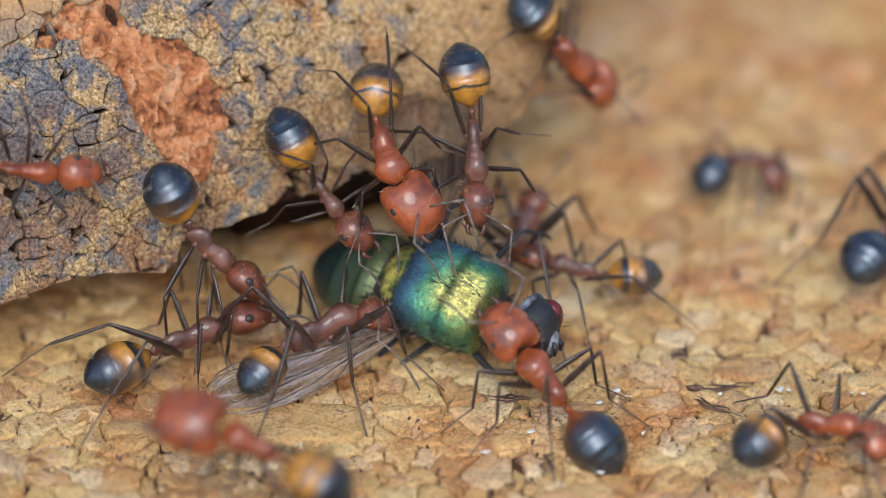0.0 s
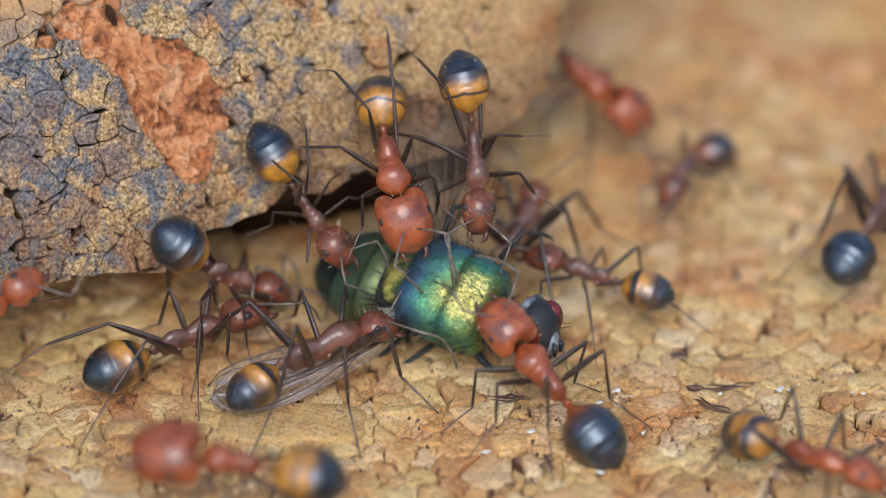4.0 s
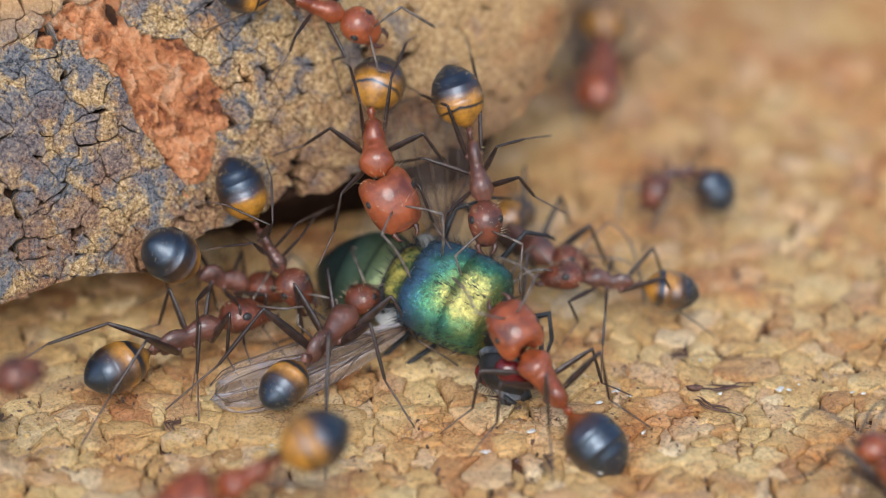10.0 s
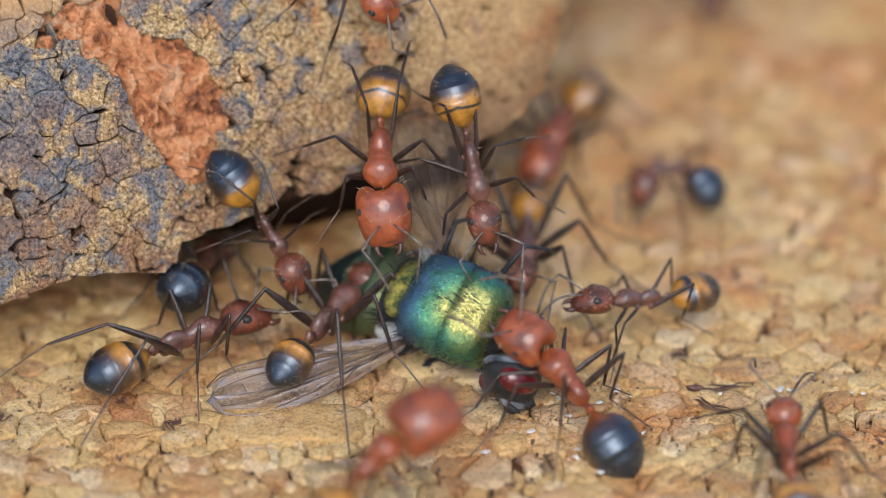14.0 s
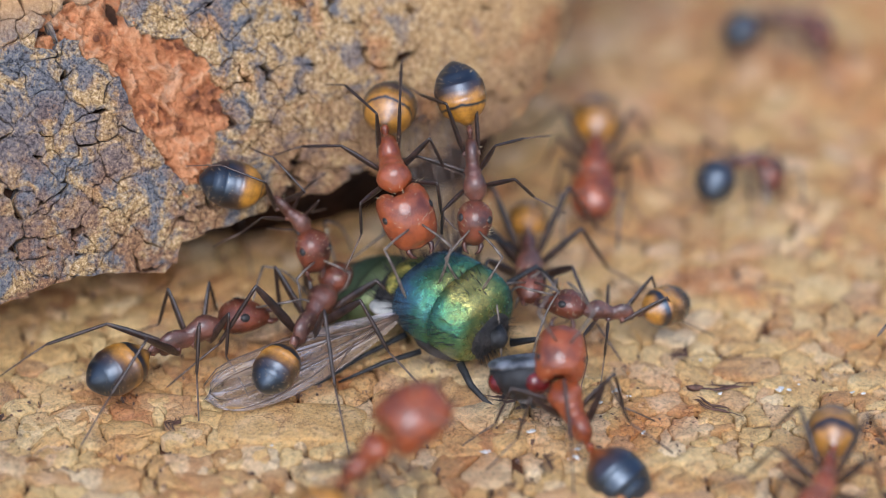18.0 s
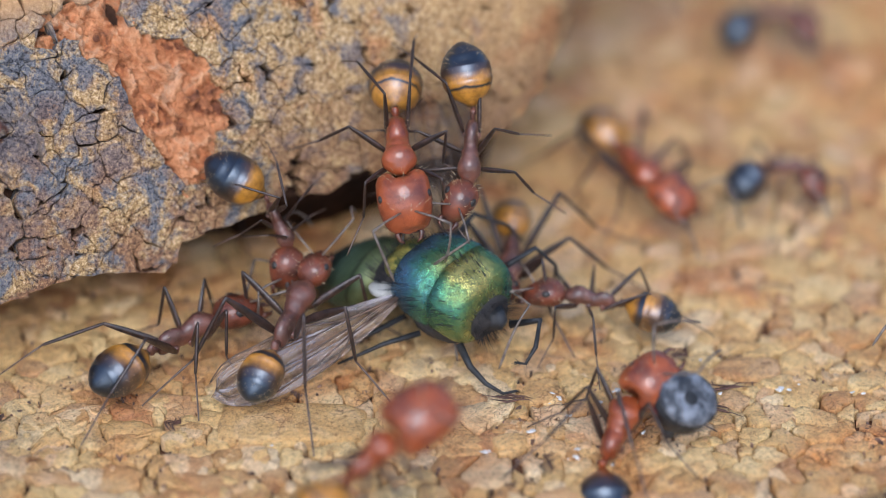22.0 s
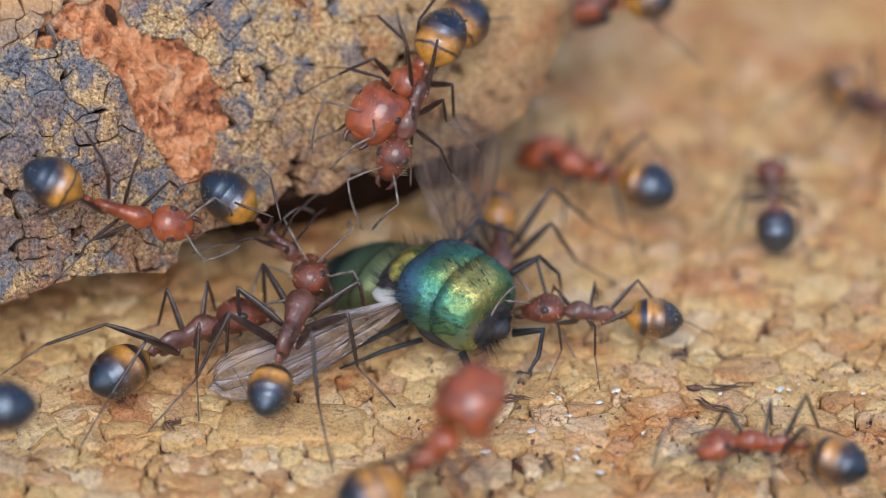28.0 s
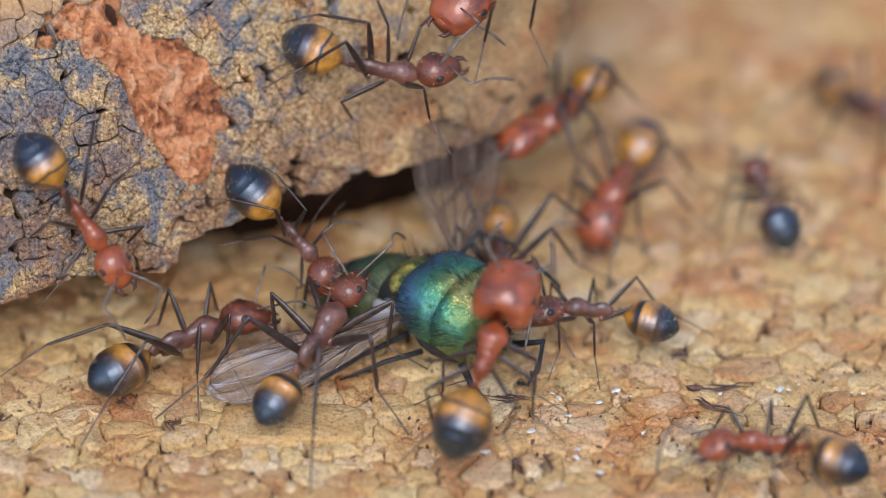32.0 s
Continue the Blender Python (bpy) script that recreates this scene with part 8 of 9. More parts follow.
    walk(one.head, [
        (0, at(0.92, 0.00, 0.07, 0, 4, 8)), (3, at(0.92, 0.00, 0.07, 0, 4, 5)), (5.5, at(0.92, 0.00, 0.07, 0, 4, -2)),
        (6, at(0.92, 0.00, 0.07, 0, 10, -2)), (7, at(0.92, 0.00, 0.07, 0, 11, 18)), (9, at(0.92, 0.00, 0.07, 0, 20, 57)),
        (10, at(0.92, 0.00, 0.07, 0, 3, -8)), (11, at(0.92, 0.00, 0.07, 0, 3, 2)), (12, at(0.92, 0.00, 0.07, 0, 3, 0)),
        (13, at(0.92, 0.00, 0.07, 0, 5, 1)), (14, at(0.92, 0.00, 0.07, 0, 4, 6)), (14.5, at(0.92, 0.00, 0.07, -0, 10, 1)),
        (16.5, at(0.92, 0.00, 0.07, 0, 10, 12)), (17, at(0.92, 0.00, 0.07, -0, 10, 3)), (18, at(0.92, 0.00, 0.07, 0, 6, -2)),
        (19, at(0.92, 0.00, 0.07, 0, 5, -5)), (20, at(0.92, 0.00, 0.07, 0, 7, -2)), (21, at(0.92, 0.00, 0.07, -0, 8, -1)),
        (22, at(0.92, 0.00, 0.07, -0, 11, 12)), (23, at(0.92, 0.00, 0.07, 0, 10, 17)), (24, at(0.92, 0.00, 0.07, -0, 6, -3)),
        (25, at(0.92, 0.00, 0.07, 0, 6, -0)), (25.5, at(0.92, 0.00, 0.07, 0, 6, 0)), (26.6, at(0.92, 0.00, 0.07, 0, 28, -36)),
        (27.5, at(0.92, 0.00, 0.07, 0, 15, 24)), (28, at(0.92, 0.00, 0.07, 0, 12, -9)), (28.5, at(0.92, 0.00, 0.07, 4, 20, -66)),
        (29, at(0.92, 0.00, 0.07, 0, 27, -125)), (29.5, at(0.92, 0.00, 0.07, -0, 28, -89)), (30, at(0.92, 0.00, 0.07, 0, 28, -53)),
        (31, at(0.92, 0.00, 0.07, 0, 0, -0)), (32, at(0.92, 0.00, 0.07, 0, 21, 1))])
    walk(one.gaster, [
        (0, at(-1.20, 0.00, 0.00, 0, -6, -6)), (3, at(-1.20, 0.00, 0.00, 0, -6, -4)), (5.5, at(-1.19, 0.00, 0.00, -0, -4, 1)),
        (6, at(-1.19, 0.00, 0.00, 0, -8, 2)), (7, at(-1.19, 0.00, 0.00, 0, -10, -17)), (9, at(-1.19, 0.00, 0.00, 0, -14, -34)),
        (10, at(-1.19, 0.00, 0.00, 0, -3, 8)), (11, at(-1.19, 0.00, 0.00, 0, -3, -1)), (12, at(-1.19, 0.00, 0.00, -0, -2, -0)),
        (13, at(-1.19, 0.00, 0.00, 0, -4, -1)), (14, at(-1.19, 0.00, 0.00, -0, -5, -7)), (14.5, at(-1.19, 0.00, 0.00, -0, -7, -1)),
        (16.5, at(-1.19, 0.00, 0.00, 0, -7, -9)), (17, at(-1.19, 0.00, 0.00, 0, -8, -3)), (18, at(-1.19, 0.00, 0.00, -0, -5, 2)),
        (19, at(-1.19, 0.00, 0.00, 0, -4, 4)), (20, at(-1.19, 0.00, 0.00, 0, -6, 2)), (21, at(-1.19, 0.00, 0.00, -0, -7, 1)),
        (22, at(-1.19, 0.00, 0.00, -0, -8, -9)), (23, at(-1.19, 0.00, 0.00, -0, -8, -13)), (24, at(-1.19, 0.00, 0.00, 0, -7, 3)),
        (25, at(-1.19, 0.00, 0.00, -0, -6, 0)), (25.5, at(-1.19, 0.00, 0.00, -0, -8, -0)), (26.6, at(-1.19, 0.00, 0.00, 0, -0, -0)),
        (27.5, at(-1.19, 0.00, 0.00, 0, -16, -25)), (28, at(-1.19, 0.00, 0.00, 0, -0, 0)), (28.33, at(-1.19, 0.00, 0.00, 7, -6, 46)),
        (28.67, at(-1.19, 0.00, 0.00, 7, -16, 91)), (29, at(-1.19, 0.00, 0.00, 0, -22, 140)), (29.33, at(-1.19, 0.00, 0.00, 7, -16, 91)),
        (29.67, at(-1.19, 0.00, 0.00, 7, -6, 46)), (30, at(-1.19, 0.00, 0.00, -0, -0, 0)), (31, at(-1.19, 0.00, 0.00, 0, 0, -0)),
        (32, at(-1.19, 0.00, 0.00, 0, -0, 0))])
    one = ANTS["top right"]
    walk(one.body, [
        (0, at(13.48, 26.88, 1.33, 0, 2, -134)), (12, at(13.18, 24.68, 1.34, 0, 2, -132)), (14.5, at(8.12, 20.52, 1.32, -0, 2, -84)),
        (15.6, at(9.13, 18.30, 1.32, -0, 2, -76)), (16.5, at(10.13, 17.06, 1.34, -0, 2, -66)), (17, at(10.58, 18.39, 1.41, -0, 3, -1)),
        (18, at(10.89, 18.50, 1.38, -0, 3, -5)), (19, at(10.57, 18.56, 1.38, -0, 2, -10)), (20, at(10.56, 18.76, 1.42, -0, 2, -5)),
        (22, at(10.55, 18.75, 1.39, -0, 2, -3)), (22.3, at(10.59, 18.83, 1.41, 0, 3, -49)), (22.6, at(10.63, 18.92, 1.44, 0, 4, -94)),
        (23, at(10.51, 19.10, 1.49, 0, 4, -132)), (24, at(10.15, 18.63, 1.38, -0, 2, -67)), (25, at(11.88, 22.81, 1.39, -0, 3, -46)),
        (32, at(12.41, 24.98, 1.38, -0, 3, -46))])
    walk(one.head, [
        (0, at(0.69, 0.00, 0.05, 0, 8, -4)), (12, at(0.69, 0.00, 0.05, 0, 9, -1)), (14.5, at(0.69, 0.00, 0.05, -0, 7, 5)),
        (15.6, at(0.69, 0.00, 0.05, 0, 6, 3)), (16.5, at(0.69, 0.00, 0.05, -0, 9, -1)), (17, at(0.69, 0.00, 0.05, 0, 15, -54)),
        (18, at(0.69, 0.00, 0.05, 0, 13, -56)), (19, at(0.69, 0.00, 0.05, -0, 12, -57)), (20, at(0.69, 0.00, 0.05, 0, 15, -54)),
        (22, at(0.69, 0.00, 0.05, 0, 13, -63)), (22.6, at(0.69, 0.00, 0.05, 0, 30, -16)), (23, at(0.69, 0.00, 0.05, 0, 33, -15)),
        (24, at(0.69, 0.00, 0.05, -0, 14, 1)), (25, at(0.69, 0.00, 0.05, -0, 15, 12)), (32, at(0.69, 0.00, 0.05, -0, 15, 12))])
    walk(one.gaster, [
        (0, at(-0.89, 0.00, 0.00, 0, -6, 4)), (12, at(-0.89, 0.00, 0.00, 0, -7, 0)), (14.5, at(-0.89, 0.00, 0.00, 0, -5, -4)),
        (15.6, at(-0.89, 0.00, 0.00, 0, -5, -2)), (16.5, at(-0.89, 0.00, 0.00, -0, -7, 1)), (17, at(-0.89, 0.00, 0.00, 0, -16, 58)),
        (18, at(-0.89, 0.00, 0.00, 0, -13, 52)), (19, at(-0.89, 0.00, 0.00, -0, -13, 72)), (20, at(-0.89, 0.00, 0.00, 0, -18, 74)),
        (22, at(-0.89, 0.00, 0.00, 0, -13, 68)), (22.6, at(-0.89, 0.00, 0.00, 0, -14, 7)), (23, at(-0.89, 0.00, 0.00, -0, -21, 9)),
        (24, at(-0.89, 0.00, 0.00, 0, -12, -1)), (25, at(-0.89, 0.00, 0.00, 0, -12, -10)), (32, at(-0.89, 0.00, 0.00, -0, -12, -10))])
    one = ANTS["late top right"]
    walk(one.body, [
        (0, at(13.57, 27.57, 1.36, -0, 2, -52)), (23, at(13.22, 23.15, 1.37, -0, 2, -51)), (24, at(13.00, 18.48, 1.35, -0, 2, -58)),
        (25, at(12.69, 15.41, 1.38, -0, 2, -49)), (25.5, at(13.13, 14.55, 1.38, -0, 2, -48)), (27.5, at(13.39, 13.35, 1.40, -0, 2, -44)),
        (28, at(13.50, 13.39, 1.41, -0, 2, -44)), (30, at(13.40, 13.49, 1.41, -0, 3, -40)), (32, at(13.24, 13.35, 1.42, -0, 3, -40))])
    walk(one.head, [
        (0, at(0.90, 0.00, 0.07, 0, 11, 8)), (23, at(0.90, 0.00, 0.07, -0, 12, 9)), (24, at(0.90, 0.00, 0.07, 0, 12, 27)),
        (25, at(0.90, 0.00, 0.07, -0, 14, 23)), (25.5, at(0.90, 0.00, 0.07, 0, 14, 27)), (27.5, at(0.90, 0.00, 0.07, 0, 17, 36)),
        (28, at(0.90, 0.00, 0.07, 0, 17, 29)), (30, at(0.90, 0.00, 0.07, 0, 18, 45)), (32, at(0.90, 0.00, 0.07, 0, 20, 46))])
    walk(one.gaster, [
        (0, at(-1.17, 0.00, 0.00, -0, -9, -7)), (23, at(-1.17, 0.00, 0.00, 0, -10, -7)), (24, at(-1.17, 0.00, 0.00, 0, -8, -18)),
        (25, at(-1.17, 0.00, 0.00, 0, -11, -18)), (25.5, at(-1.17, 0.00, 0.00, 0, -11, -19)), (27.5, at(-1.17, 0.00, 0.00, -0, -14, -28)),
        (28, at(-1.17, 0.00, 0.00, -0, -15, -25)), (30, at(-1.17, 0.00, 0.00, -0, -15, -36)), (32, at(-1.17, 0.00, 0.00, -0, -15, -32))])
    one = ANTS["late top"]
    walk(one.body, [
        (0, at(7.43, 20.82, 5.49, 0, 0, -128)), (22.5, at(6.72, 17.10, 5.62, 0, 0, -129)), (24, at(5.53, 12.57, 5.67, 0, 0, -138)),
        (25, at(4.84, 11.60, 5.14, 0, 0, -139)), (25.5, at(4.38, 11.33, 5.21, 0, 1, -139)), (27.5, at(4.04, 12.22, 5.58, 0, -0, -164)),
        (28, at(4.05, 12.81, 5.24, 0, -0, -164)), (29, at(4.21, 11.73, 4.77, 0, 0, -135)), (30, at(4.20, 11.29, 4.51, 0, 0, -135)),
        (31, at(3.72, 10.88, 4.25, 0, 0, -124)), (32, at(3.38, 9.73, 3.54, 0, 0, -125))])
    walk(one.head, [
        (0, at(1.02, 0.00, 0.08, 0, 7, 4)), (22.5, at(1.02, 0.00, 0.08, -0, 8, 4)), (24, at(1.02, 0.00, 0.08, 0, 12, -14)),
        (25, at(1.02, 0.00, 0.08, -0, 9, -25)), (25.5, at(1.02, 0.00, 0.08, 0, 9, -35)), (27.5, at(1.02, 0.00, 0.08, 0, 10, 10)),
        (28, at(1.02, 0.00, 0.08, 0, 15, 21)), (29, at(1.02, 0.00, 0.08, -0, 6, -23)), (30, at(1.02, 0.00, 0.08, 0, 6, -32)),
        (31, at(1.02, 0.00, 0.08, 0, 4, -13)), (32, at(1.02, 0.00, 0.08, 0, 4, -12))])
    walk(one.gaster, [
        (0, at(-1.32, 0.00, 0.00, 0, -6, -3)), (22.5, at(-1.32, 0.00, 0.00, 0, -7, -3)), (24, at(-1.32, 0.00, 0.00, 0, -9, 11)),
        (25, at(-1.32, 0.00, 0.00, -0, -7, 19)), (25.5, at(-1.32, 0.00, 0.00, 0, -6, 21)), (27.5, at(-1.32, 0.00, 0.00, 0, -20, -21)),
        (28, at(-1.32, 0.00, 0.00, 0, -0, 0)), (29, at(-1.32, 0.00, 0.00, -0, -5, 18)), (30, at(-1.32, 0.00, 0.00, -0, -4, 21)),
        (31, at(-1.32, 0.00, 0.00, 0, -3, 9)), (32, at(-1.32, 0.00, 0.00, -0, -3, 8))])
    one = ANTS["behind"]
    walk(one.body, [
        (0, at(2.24, 6.21, 1.60, 0, -3, 71)), (1, at(2.54, 5.59, 1.65, 0, -4, 64)), (3, at(2.43, 6.21, 1.62, 0, -3, 68)),
        (5.5, at(2.13, 6.89, 1.59, 0, -3, 74)), (7, at(2.26, 7.19, 1.59, 0, -3, 70)), (8, at(1.76, 7.80, 1.58, 0, -3, 84)),
        (9, at(2.09, 6.04, 1.64, 0, -3, 73)), (9.3, at(2.18, 5.87, 1.66, -0, -5, 32)), (9.6, at(2.27, 5.70, 1.68, -0, -6, -9)),
        (9.95, at(2.44, 5.66, 1.63, 1, -4, -44)), (10.3, at(2.60, 5.62, 1.57, -0, -2, -80)), (11, at(2.62, 4.71, 1.58, -0, -3, -88)),
        (12, at(2.64, 5.00, 1.60, -0, -3, -82)), (14, at(2.41, 5.79, 1.62, 0, -3, -94)), (17, at(2.63, 4.37, 1.58, -0, -3, -86)),
        (19, at(2.32, 5.80, 1.62, 0, -4, -96)), (20, at(2.22, 5.16, 1.59, 0, -3, -99)), (21, at(1.94, 5.20, 1.65, 0, -3, -105)),
        (22, at(1.96, 4.99, 1.58, 0, -3, -95)), (23, at(1.86, 5.14, 1.57, 0, -2, -91)), (25, at(1.66, 4.93, 1.59, 0, -3, -93)),
        (28, at(1.67, 5.34, 1.57, 0, -2, -91)), (31, at(1.73, 4.79, 1.58, -0, -3, -89)), (32, at(1.65, 5.02, 1.58, -0, -3, -90))])
    walk(one.head, [
        (0, at(1.14, 0.00, 0.09, -0, 6, 8)), (1, at(1.14, 0.00, 0.09, 0, 9, 8)), (3, at(1.14, 0.00, 0.09, 0, 7, 10)),
        (5.5, at(1.14, 0.00, 0.09, -0, 6, 6)), (7, at(1.14, 0.00, 0.09, -0, 6, 1)), (8, at(1.14, 0.00, 0.09, -0, 5, 5)),
        (9, at(1.14, 0.00, 0.09, -0, 9, 6)), (9.3, at(1.14, 0.00, 0.09, -6, 18, 67)), (9.6, at(1.14, 0.00, 0.09, 0, 27, 131)),
        (9.95, at(1.14, 0.00, 0.09, -6, 16, 70)), (10.3, at(1.14, 0.00, 0.09, 0, 6, 12)), (11, at(1.14, 0.00, 0.09, 0, 7, -8)),
        (12, at(1.14, 0.00, 0.09, -0, -0, -0)), (14, at(1.14, 0.00, 0.09, 0, 13, -2)), (17, at(1.14, 0.00, 0.09, 0, 6, -1)),
        (19, at(1.14, 0.00, 0.09, 0, 0, 0)), (20, at(1.14, 0.00, 0.09, 0, 7, -6)), (21, at(1.14, 0.00, 0.09, 0, 10, -0)),
        (22, at(1.14, 0.00, 0.09, -0, 7, -12)), (23, at(1.14, 0.00, 0.09, 0, 5, -11)), (25, at(1.14, 0.00, 0.09, -0, 7, -1)),
        (28, at(1.14, 0.00, 0.09, -0, 6, -9)), (31, at(1.14, 0.00, 0.09, 0, 6, -1)), (32, at(1.14, 0.00, 0.09, 0, 6, -3))])
    walk(one.gaster, [
        (0, at(-1.44, 0.00, 0.00, -0, -8, -10)), (1, at(-1.44, 0.00, 0.00, -0, -13, -12)), (3, at(-1.44, 0.00, 0.00, -0, -10, -14)),
        (5.5, at(-1.44, 0.00, 0.00, 0, -7, -7)), (7, at(-1.44, 0.00, 0.00, 0, -6, -1)), (8, at(-1.44, 0.00, 0.00, -0, -5, -5)),
        (9, at(-1.44, 0.00, 0.00, 0, -12, -9)), (9.2, at(-1.44, 0.00, 0.00, -0, -13, -59)), (9.4, at(-1.44, 0.00, 0.00, -0, -13, -110)),
        (9.6, at(-1.44, 0.00, 0.00, 0, -13, -160)), (9.83, at(-1.44, 0.00, 0.00, -3, -11, -109)), (10.07, at(-1.44, 0.00, 0.00, -3, -6, -58)),
        (10.3, at(-1.44, 0.00, 0.00, -0, -4, -8)), (11, at(-1.44, 0.00, 0.00, 0, -5, 6)), (12, at(-1.44, 0.00, 0.00, 0, -10, 3)),
        (14, at(-1.44, 0.00, 0.00, 0, -8, 1)), (17, at(-1.44, 0.00, 0.00, -0, -5, 1)), (19, at(-1.44, 0.00, 0.00, 0, -14, -3)),
        (20, at(-1.44, 0.00, 0.00, 0, -6, 5)), (21, at(-1.44, 0.00, 0.00, -0, -13, 0)), (22, at(-1.44, 0.00, 0.00, 0, -5, 8)),
        (23, at(-1.44, 0.00, 0.00, 0, -4, 8)), (25, at(-1.44, 0.00, 0.00, 0, -5, 1)), (28, at(-1.44, 0.00, 0.00, 0, -4, 6)),
        (31, at(-1.44, 0.00, 0.00, 0, -5, 1)), (32, at(-1.44, 0.00, 0.00, 0, -5, 2))])
    one = ANTS["bark"]
    walk(one.body, [
        (0, at(-11.58, 2.12, 6.63, 58, 13, 9)), (0.5, at(-11.72, 2.69, 7.54, 58, -23, 33)), (1, at(-11.86, 3.26, 8.45, 34, -54, 72)),
        (2, at(-13.52, 2.45, 8.32, 11, -60, 100)), (2.2, at(-13.64, 1.77, 7.43, 55, -28, 37)), (2.4, at(-13.75, 1.10, 6.54, 55, 16, 7)),
        (2.6, at(-13.87, 0.42, 5.65, 21, 51, -44)), (3, at(-12.94, -0.58, 3.62, 55, 22, 2)), (3.7, at(-12.82, -0.58, 3.55, 60, -9, 24)),
        (4.4, at(-12.69, -0.58, 3.48, 51, -39, 48)), (5.5, at(-11.55, 0.63, 4.50, 50, -42, 51)), (6, at(-10.78, 1.71, 5.57, 56, -29, 39)),
        (7, at(-7.40, 4.79, 7.97, 57, -26, 37)), (8, at(-4.81, 6.28, 8.57, 58, 12, 10)), (9, at(-4.31, 6.18, 8.14, 50, 31, -6)),
        (10, at(-3.65, 7.02, 8.96, 54, 23, 2)), (11, at(-3.15, 7.36, 9.16, 52, 28, -3)), (12, at(-2.74, 7.91, 9.72, 51, 29, -4)),
        (13, at(-2.90, 7.52, 9.25, 37, 44, -24)), (14, at(-2.81, 7.87, 9.70, 39, 42, -22)), (14.5, at(-2.88, 8.13, 10.11, 44, 38, -15)),
        (17, at(-7.55, 8.37, 13.18, 59, 10, 12)), (18.25, at(-10.86, 6.94, 13.13, 26, 50, -36)), (19.5, at(-14.16, 5.52, 13.08, -42, 39, -118)),
        (20.75, at(-14.10, 4.06, 10.98, 4, 53, -63)), (22, at(-14.04, 2.60, 8.88, 45, 35, -13)), (23, at(-11.65, 2.11, 6.67, 55, 22, 3)),
        (24, at(-10.26, 1.73, 5.29, 48, 35, -9)), (25, at(-9.84, 1.58, 4.85, 45, 38, -13)), (25.5, at(-9.75, 1.68, 4.94, 47, 36, -10)),
        (27.5, at(-9.15, 2.01, 5.04, 50, 32, -6)), (28, at(-8.98, 2.19, 5.20, 54, 24, 2)), (29, at(-8.76, 2.21, 5.09, 53, 28, -1)),
        (30, at(-8.31, 2.10, 4.67, 49, 34, -8)), (31, at(-8.53, 2.58, 5.48, 57, 18, 7)), (31.5, at(-9.14, 2.14, 5.23, 48, 35, -9)),
        (32, at(-10.00, 1.71, 5.12, 30, 48, -33))])
    walk(one.head, [
        (0, at(0.87, 0.00, 0.07, 0, -4, 9)), (1, at(0.87, 0.00, 0.07, -0, -2, 5)), (2, at(0.87, 0.00, 0.07, 0, -1, 2)),
        (2.6, at(0.87, 0.00, 0.07, 0, 0, 9)), (3, at(0.87, 0.00, 0.07, 0, -3, -20)), (4.4, at(0.87, 0.00, 0.07, -0, -2, 7)),
        (5.5, at(0.87, 0.00, 0.07, 0, -2, 19)), (6, at(0.87, 0.00, 0.07, 0, -4, -3)), (7, at(0.87, 0.00, 0.07, -0, -1, 18)),
        (8, at(0.87, 0.00, 0.07, -0, -3, -21)), (9, at(0.87, 0.00, 0.07, 0, -3, -16)), (10, at(0.87, 0.00, 0.07, 0, -2, -12)),
        (11, at(0.87, 0.00, 0.07, -0, -2, -7)), (12, at(0.87, 0.00, 0.07, 0, -1, -6)), (13, at(0.87, 0.00, 0.07, 0, -1, 7)),
        (14, at(0.87, 0.00, 0.07, 0, -1, 2)), (14.5, at(0.87, 0.00, 0.07, 0, -1, 5)), (17, at(0.87, 0.00, 0.07, 0, -1, -6)),
        (19.5, at(0.87, 0.00, 0.07, 0, -2, 1)), (22, at(0.87, 0.00, 0.07, 0, 4, 7)), (23, at(0.87, 0.00, 0.07, 0, -3, -5)),
        (24, at(0.87, 0.00, 0.07, 0, -2, -1)), (25, at(0.87, 0.00, 0.07, -0, -1, -5)), (25.5, at(0.87, 0.00, 0.07, -0, -1, -7)),
        (27.5, at(0.87, 0.00, 0.07, 0, -1, -2)), (28, at(0.87, 0.00, 0.07, -0, -1, 11)), (29, at(0.87, 0.00, 0.07, 0, -1, 1)),
        (30, at(0.87, 0.00, 0.07, 0, -1, -3)), (31, at(0.87, 0.00, 0.07, 0, -1, 10)), (31.5, at(0.87, 0.00, 0.07, 0, -1, -1)),
        (32, at(0.87, 0.00, 0.07, 0, -2, -3))])
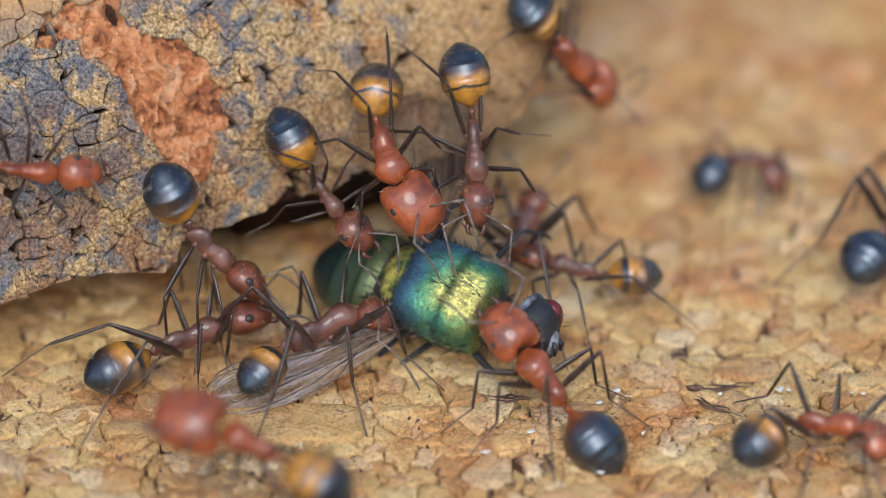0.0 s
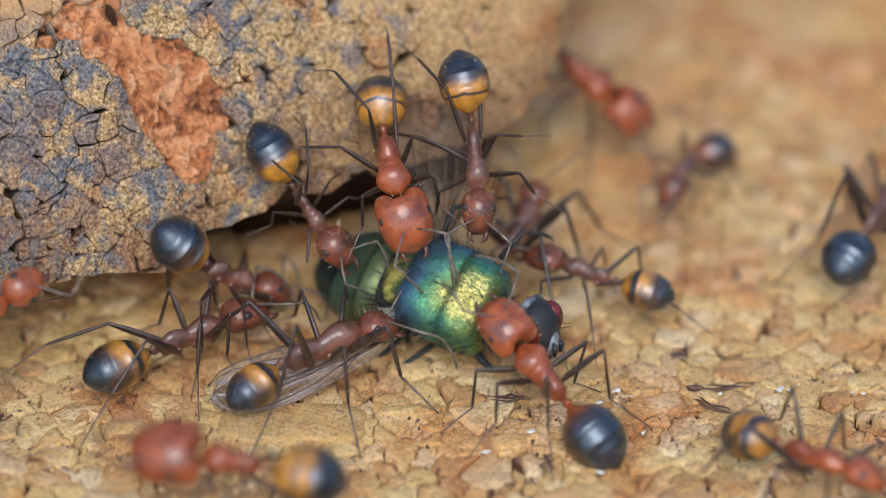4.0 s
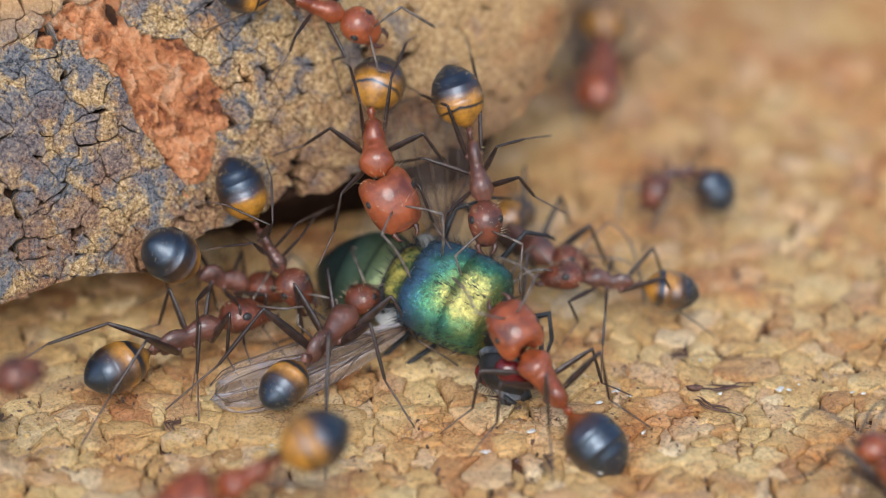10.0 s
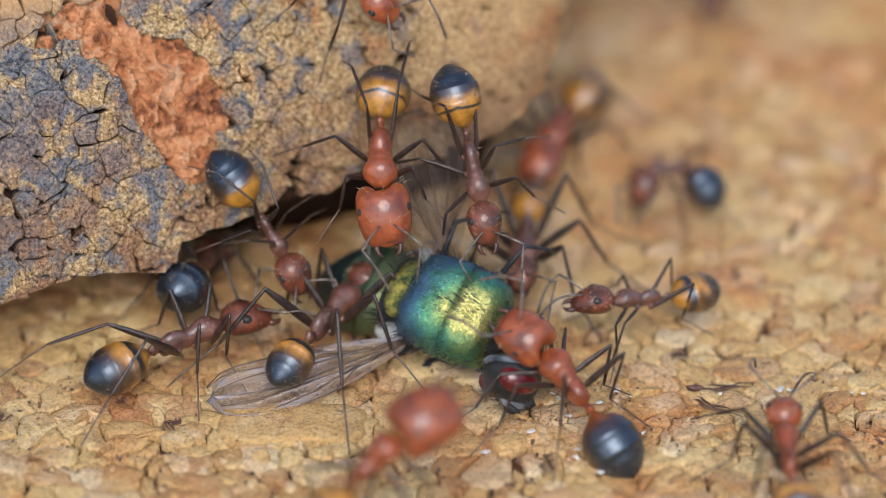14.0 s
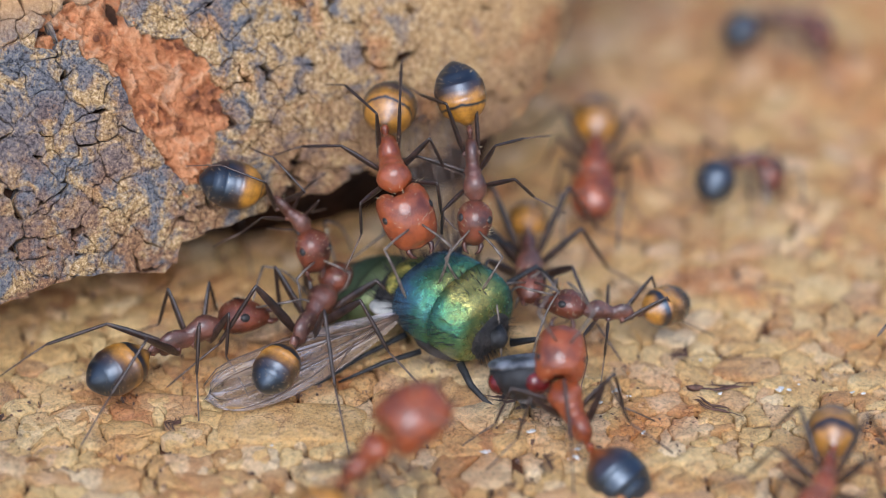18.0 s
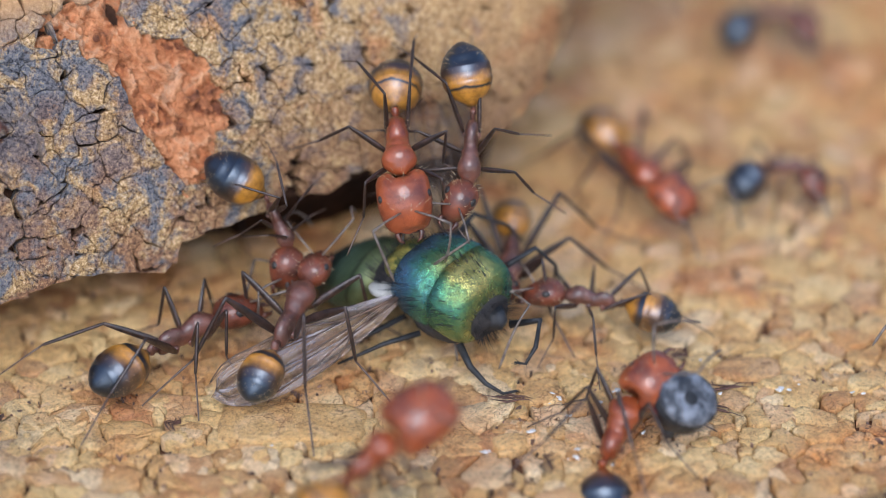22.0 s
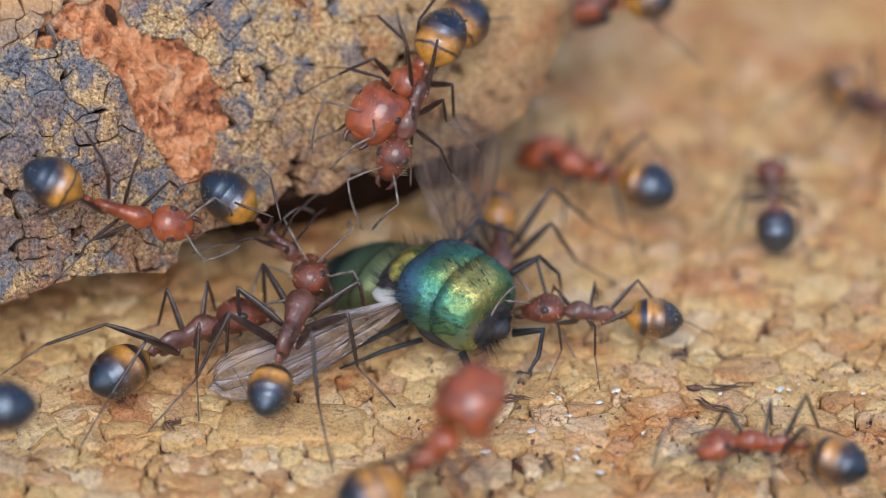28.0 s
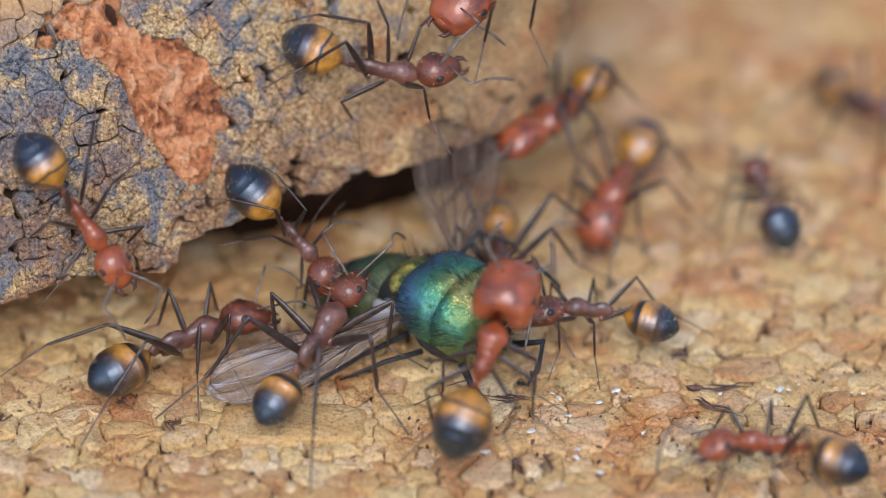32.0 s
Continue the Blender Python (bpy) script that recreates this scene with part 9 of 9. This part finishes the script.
    walk(one.gaster, [
        (0, at(-1.13, 0.00, 0.00, 0, 2, -5)), (1, at(-1.13, 0.00, 0.00, 0, 1, -4)), (2, at(-1.13, 0.00, 0.00, 0, 1, -2)),
        (2.6, at(-1.13, 0.00, 0.00, -0, -0, -13)), (3, at(-1.13, 0.00, 0.00, 0, 3, 16)), (4.4, at(-1.13, 0.00, 0.00, -0, 1, -5)),
        (5.5, at(-1.13, 0.00, 0.00, 0, 1, -13)), (6, at(-1.13, 0.00, 0.00, 0, 2, 2)), (7, at(-1.13, 0.00, 0.00, -0, 0, -14)),
        (8, at(-1.13, 0.00, 0.00, 0, 2, 13)), (9, at(-1.13, 0.00, 0.00, 0, 2, 10)), (10, at(-1.13, 0.00, 0.00, 0, 1, 9)),
        (11, at(-1.13, 0.00, 0.00, 0, 2, 5)), (12, at(-1.13, 0.00, 0.00, 0, 1, 5)), (13, at(-1.13, 0.00, 0.00, 0, 1, -6)),
        (14, at(-1.13, 0.00, 0.00, -0, 1, -2)), (14.5, at(-1.13, 0.00, 0.00, 0, 1, -4)), (17, at(-1.13, 0.00, 0.00, 0, 1, 6)),
        (19.5, at(-1.13, 0.00, 0.00, -0, 2, -1)), (22, at(-1.13, 0.00, 0.00, -0, -3, -5)), (23, at(-1.13, 0.00, 0.00, 0, 2, 4)),
        (24, at(-1.13, 0.00, 0.00, 0, 1, 1)), (25, at(-1.13, 0.00, 0.00, 0, 1, 4)), (25.5, at(-1.13, 0.00, 0.00, -0, 1, 7)),
        (27.5, at(-1.13, 0.00, 0.00, 0, 1, 1)), (28, at(-1.13, 0.00, 0.00, 0, 1, -8)), (29, at(-1.13, 0.00, 0.00, 0, 1, -1)),
        (30, at(-1.13, 0.00, 0.00, -0, 1, 3)), (31, at(-1.13, 0.00, 0.00, 0, 1, -8)), (31.5, at(-1.13, 0.00, 0.00, 0, 1, 1)),
        (32, at(-1.13, 0.00, 0.00, -0, 1, 2))])
    one = ANTS["lower left"]
    walk(one.body, [
        (0, at(-14.32, -6.71, 2.62, 32, -0, 0)), (1, at(-12.73, -6.35, 3.14, 32, 3, -2)), (2, at(-12.73, -6.14, 3.43, 32, -3, 2)),
        (3, at(-14.16, -5.97, 3.68, 32, -7, 5)), (8, at(-14.01, -5.80, 3.92, 32, -2, 2)), (9, at(-11.23, -5.65, 4.13, 32, 1, -1)),
        (10, at(-12.59, -5.36, 4.55, 32, -15, 11)), (11, at(-14.39, -5.45, 4.43, 32, -13, 9)), (22, at(-14.01, -6.14, 3.43, 32, -2, 2)),
        (23, at(-12.43, -6.19, 3.36, 32, -0, 0)), (24, at(-9.92, -6.75, 2.56, 32, 3, -2)), (25, at(-12.49, -6.18, 3.37, 32, -5, 3)),
        (26, at(-15.34, -6.01, 3.62, 32, -5, 3)), (26.25, at(-14.77, -6.08, 3.52, 15, -39, 70)), (26.5, at(-14.20, -6.16, 3.41, -30, -30, 156)),
        (27.5, at(-13.60, -5.61, 4.19, -32, -10, 173)), (28, at(-13.68, -5.50, 4.35, -32, -7, 175)), (28.6, at(-15.06, -5.38, 4.52, -31, -21, 165)),
        (28.95, at(-15.19, -5.62, 4.17, -9, -44, 103)), (29.3, at(-15.32, -5.87, 3.82, 29, -35, 30)), (30.2, at(-10.79, -6.10, 3.50, 32, -1, 1)),
        (30.8, at(-8.65, -6.39, 3.08, 32, -8, 5)), (31, at(-8.43, -6.68, 2.67, 32, -4, 3)), (31.4, at(-8.62, -7.73, 1.17, 32, 0, -0)),
        (32, at(-8.62, -11.01, 1.00, 32, -6, 4))])
    walk(one.head, [
        (0, at(0.75, 0.00, 0.06, 0, -0, 0)), (1, at(0.75, 0.00, 0.06, 0, -1, 1)), (2, at(0.75, 0.00, 0.06, 0, -2, 4)),
        (3, at(0.75, 0.00, 0.06, -0, -1, 2)), (8, at(0.75, 0.00, 0.06, -0, -0, 1)), (9, at(0.75, 0.00, 0.06, 0, -1, 3)),
        (10, at(0.75, 0.00, 0.06, -0, -0, 1)), (11, at(0.75, 0.00, 0.06, 0, -1, 2)), (22, at(0.75, 0.00, 0.06, 0, -0, 1)),
        (23, at(0.75, 0.00, 0.06, 0, -0, 0)), (24, at(0.75, 0.00, 0.06, -0, -1, 2)), (25, at(0.75, 0.00, 0.06, 0, -1, 2)),
        (26, at(0.75, 0.00, 0.06, 0, -1, 1)), (26.5, at(0.75, 0.00, 0.06, -0, -10, -31)), (27.5, at(0.75, 0.00, 0.06, 0, -3, -6)),
        (28, at(0.75, 0.00, 0.06, 0, -3, -8)), (28.6, at(0.75, 0.00, 0.06, 0, -4, -11)), (29.3, at(0.75, 0.00, 0.06, -0, -2, 8)),
        (30.2, at(0.75, 0.00, 0.06, 0, -1, 2)), (30.8, at(0.75, 0.00, 0.06, 0, -0, 1)), (31, at(0.75, 0.00, 0.06, 0, -3, 8)),
        (31.4, at(0.75, 0.00, 0.06, 0, -3, 8)), (32, at(0.75, 0.00, 0.06, -0, -2, 6))])
    walk(one.gaster, [
        (0, at(-0.98, 0.00, 0.00, 0, -0, 0)), (1, at(-0.98, 0.00, 0.00, 0, 0, -1)), (2, at(-0.98, 0.00, 0.00, -0, 1, -3)),
        (3, at(-0.98, 0.00, 0.00, 0, 1, -2)), (8, at(-0.98, 0.00, 0.00, 0, 0, -1)), (9, at(-0.98, 0.00, 0.00, 0, 1, -3)),
        (10, at(-0.98, 0.00, 0.00, 0, 0, -1)), (11, at(-0.98, 0.00, 0.00, -0, 1, -1)), (22, at(-0.98, 0.00, 0.00, 0, 0, -1)),
        (23, at(-0.98, 0.00, 0.00, 0, -0, 0)), (24, at(-0.98, 0.00, 0.00, 0, 1, -1)), (25, at(-0.98, 0.00, 0.00, 0, 1, -1)),
        (26, at(-0.98, 0.00, 0.00, -0, 1, -1)), (26.5, at(-0.98, 0.00, 0.00, 0, 10, 33)), (27.5, at(-0.98, 0.00, 0.00, 0, 3, 6)),
        (28, at(-0.98, 0.00, 0.00, -0, 3, 8)), (28.6, at(-0.98, 0.00, 0.00, 0, 4, 10)), (29.3, at(-0.98, 0.00, 0.00, 0, 2, -8)),
        (30.2, at(-0.98, 0.00, 0.00, 0, 1, -2)), (30.8, at(-0.98, 0.00, 0.00, 0, 0, -1)), (31, at(-0.98, 0.00, 0.00, -0, 3, -8)),
        (31.4, at(-0.98, 0.00, 0.00, -0, 3, -8)), (32, at(-0.98, 0.00, 0.00, 0, 2, -5))])
    for one in ANTS.values():
        step(one)


motions()
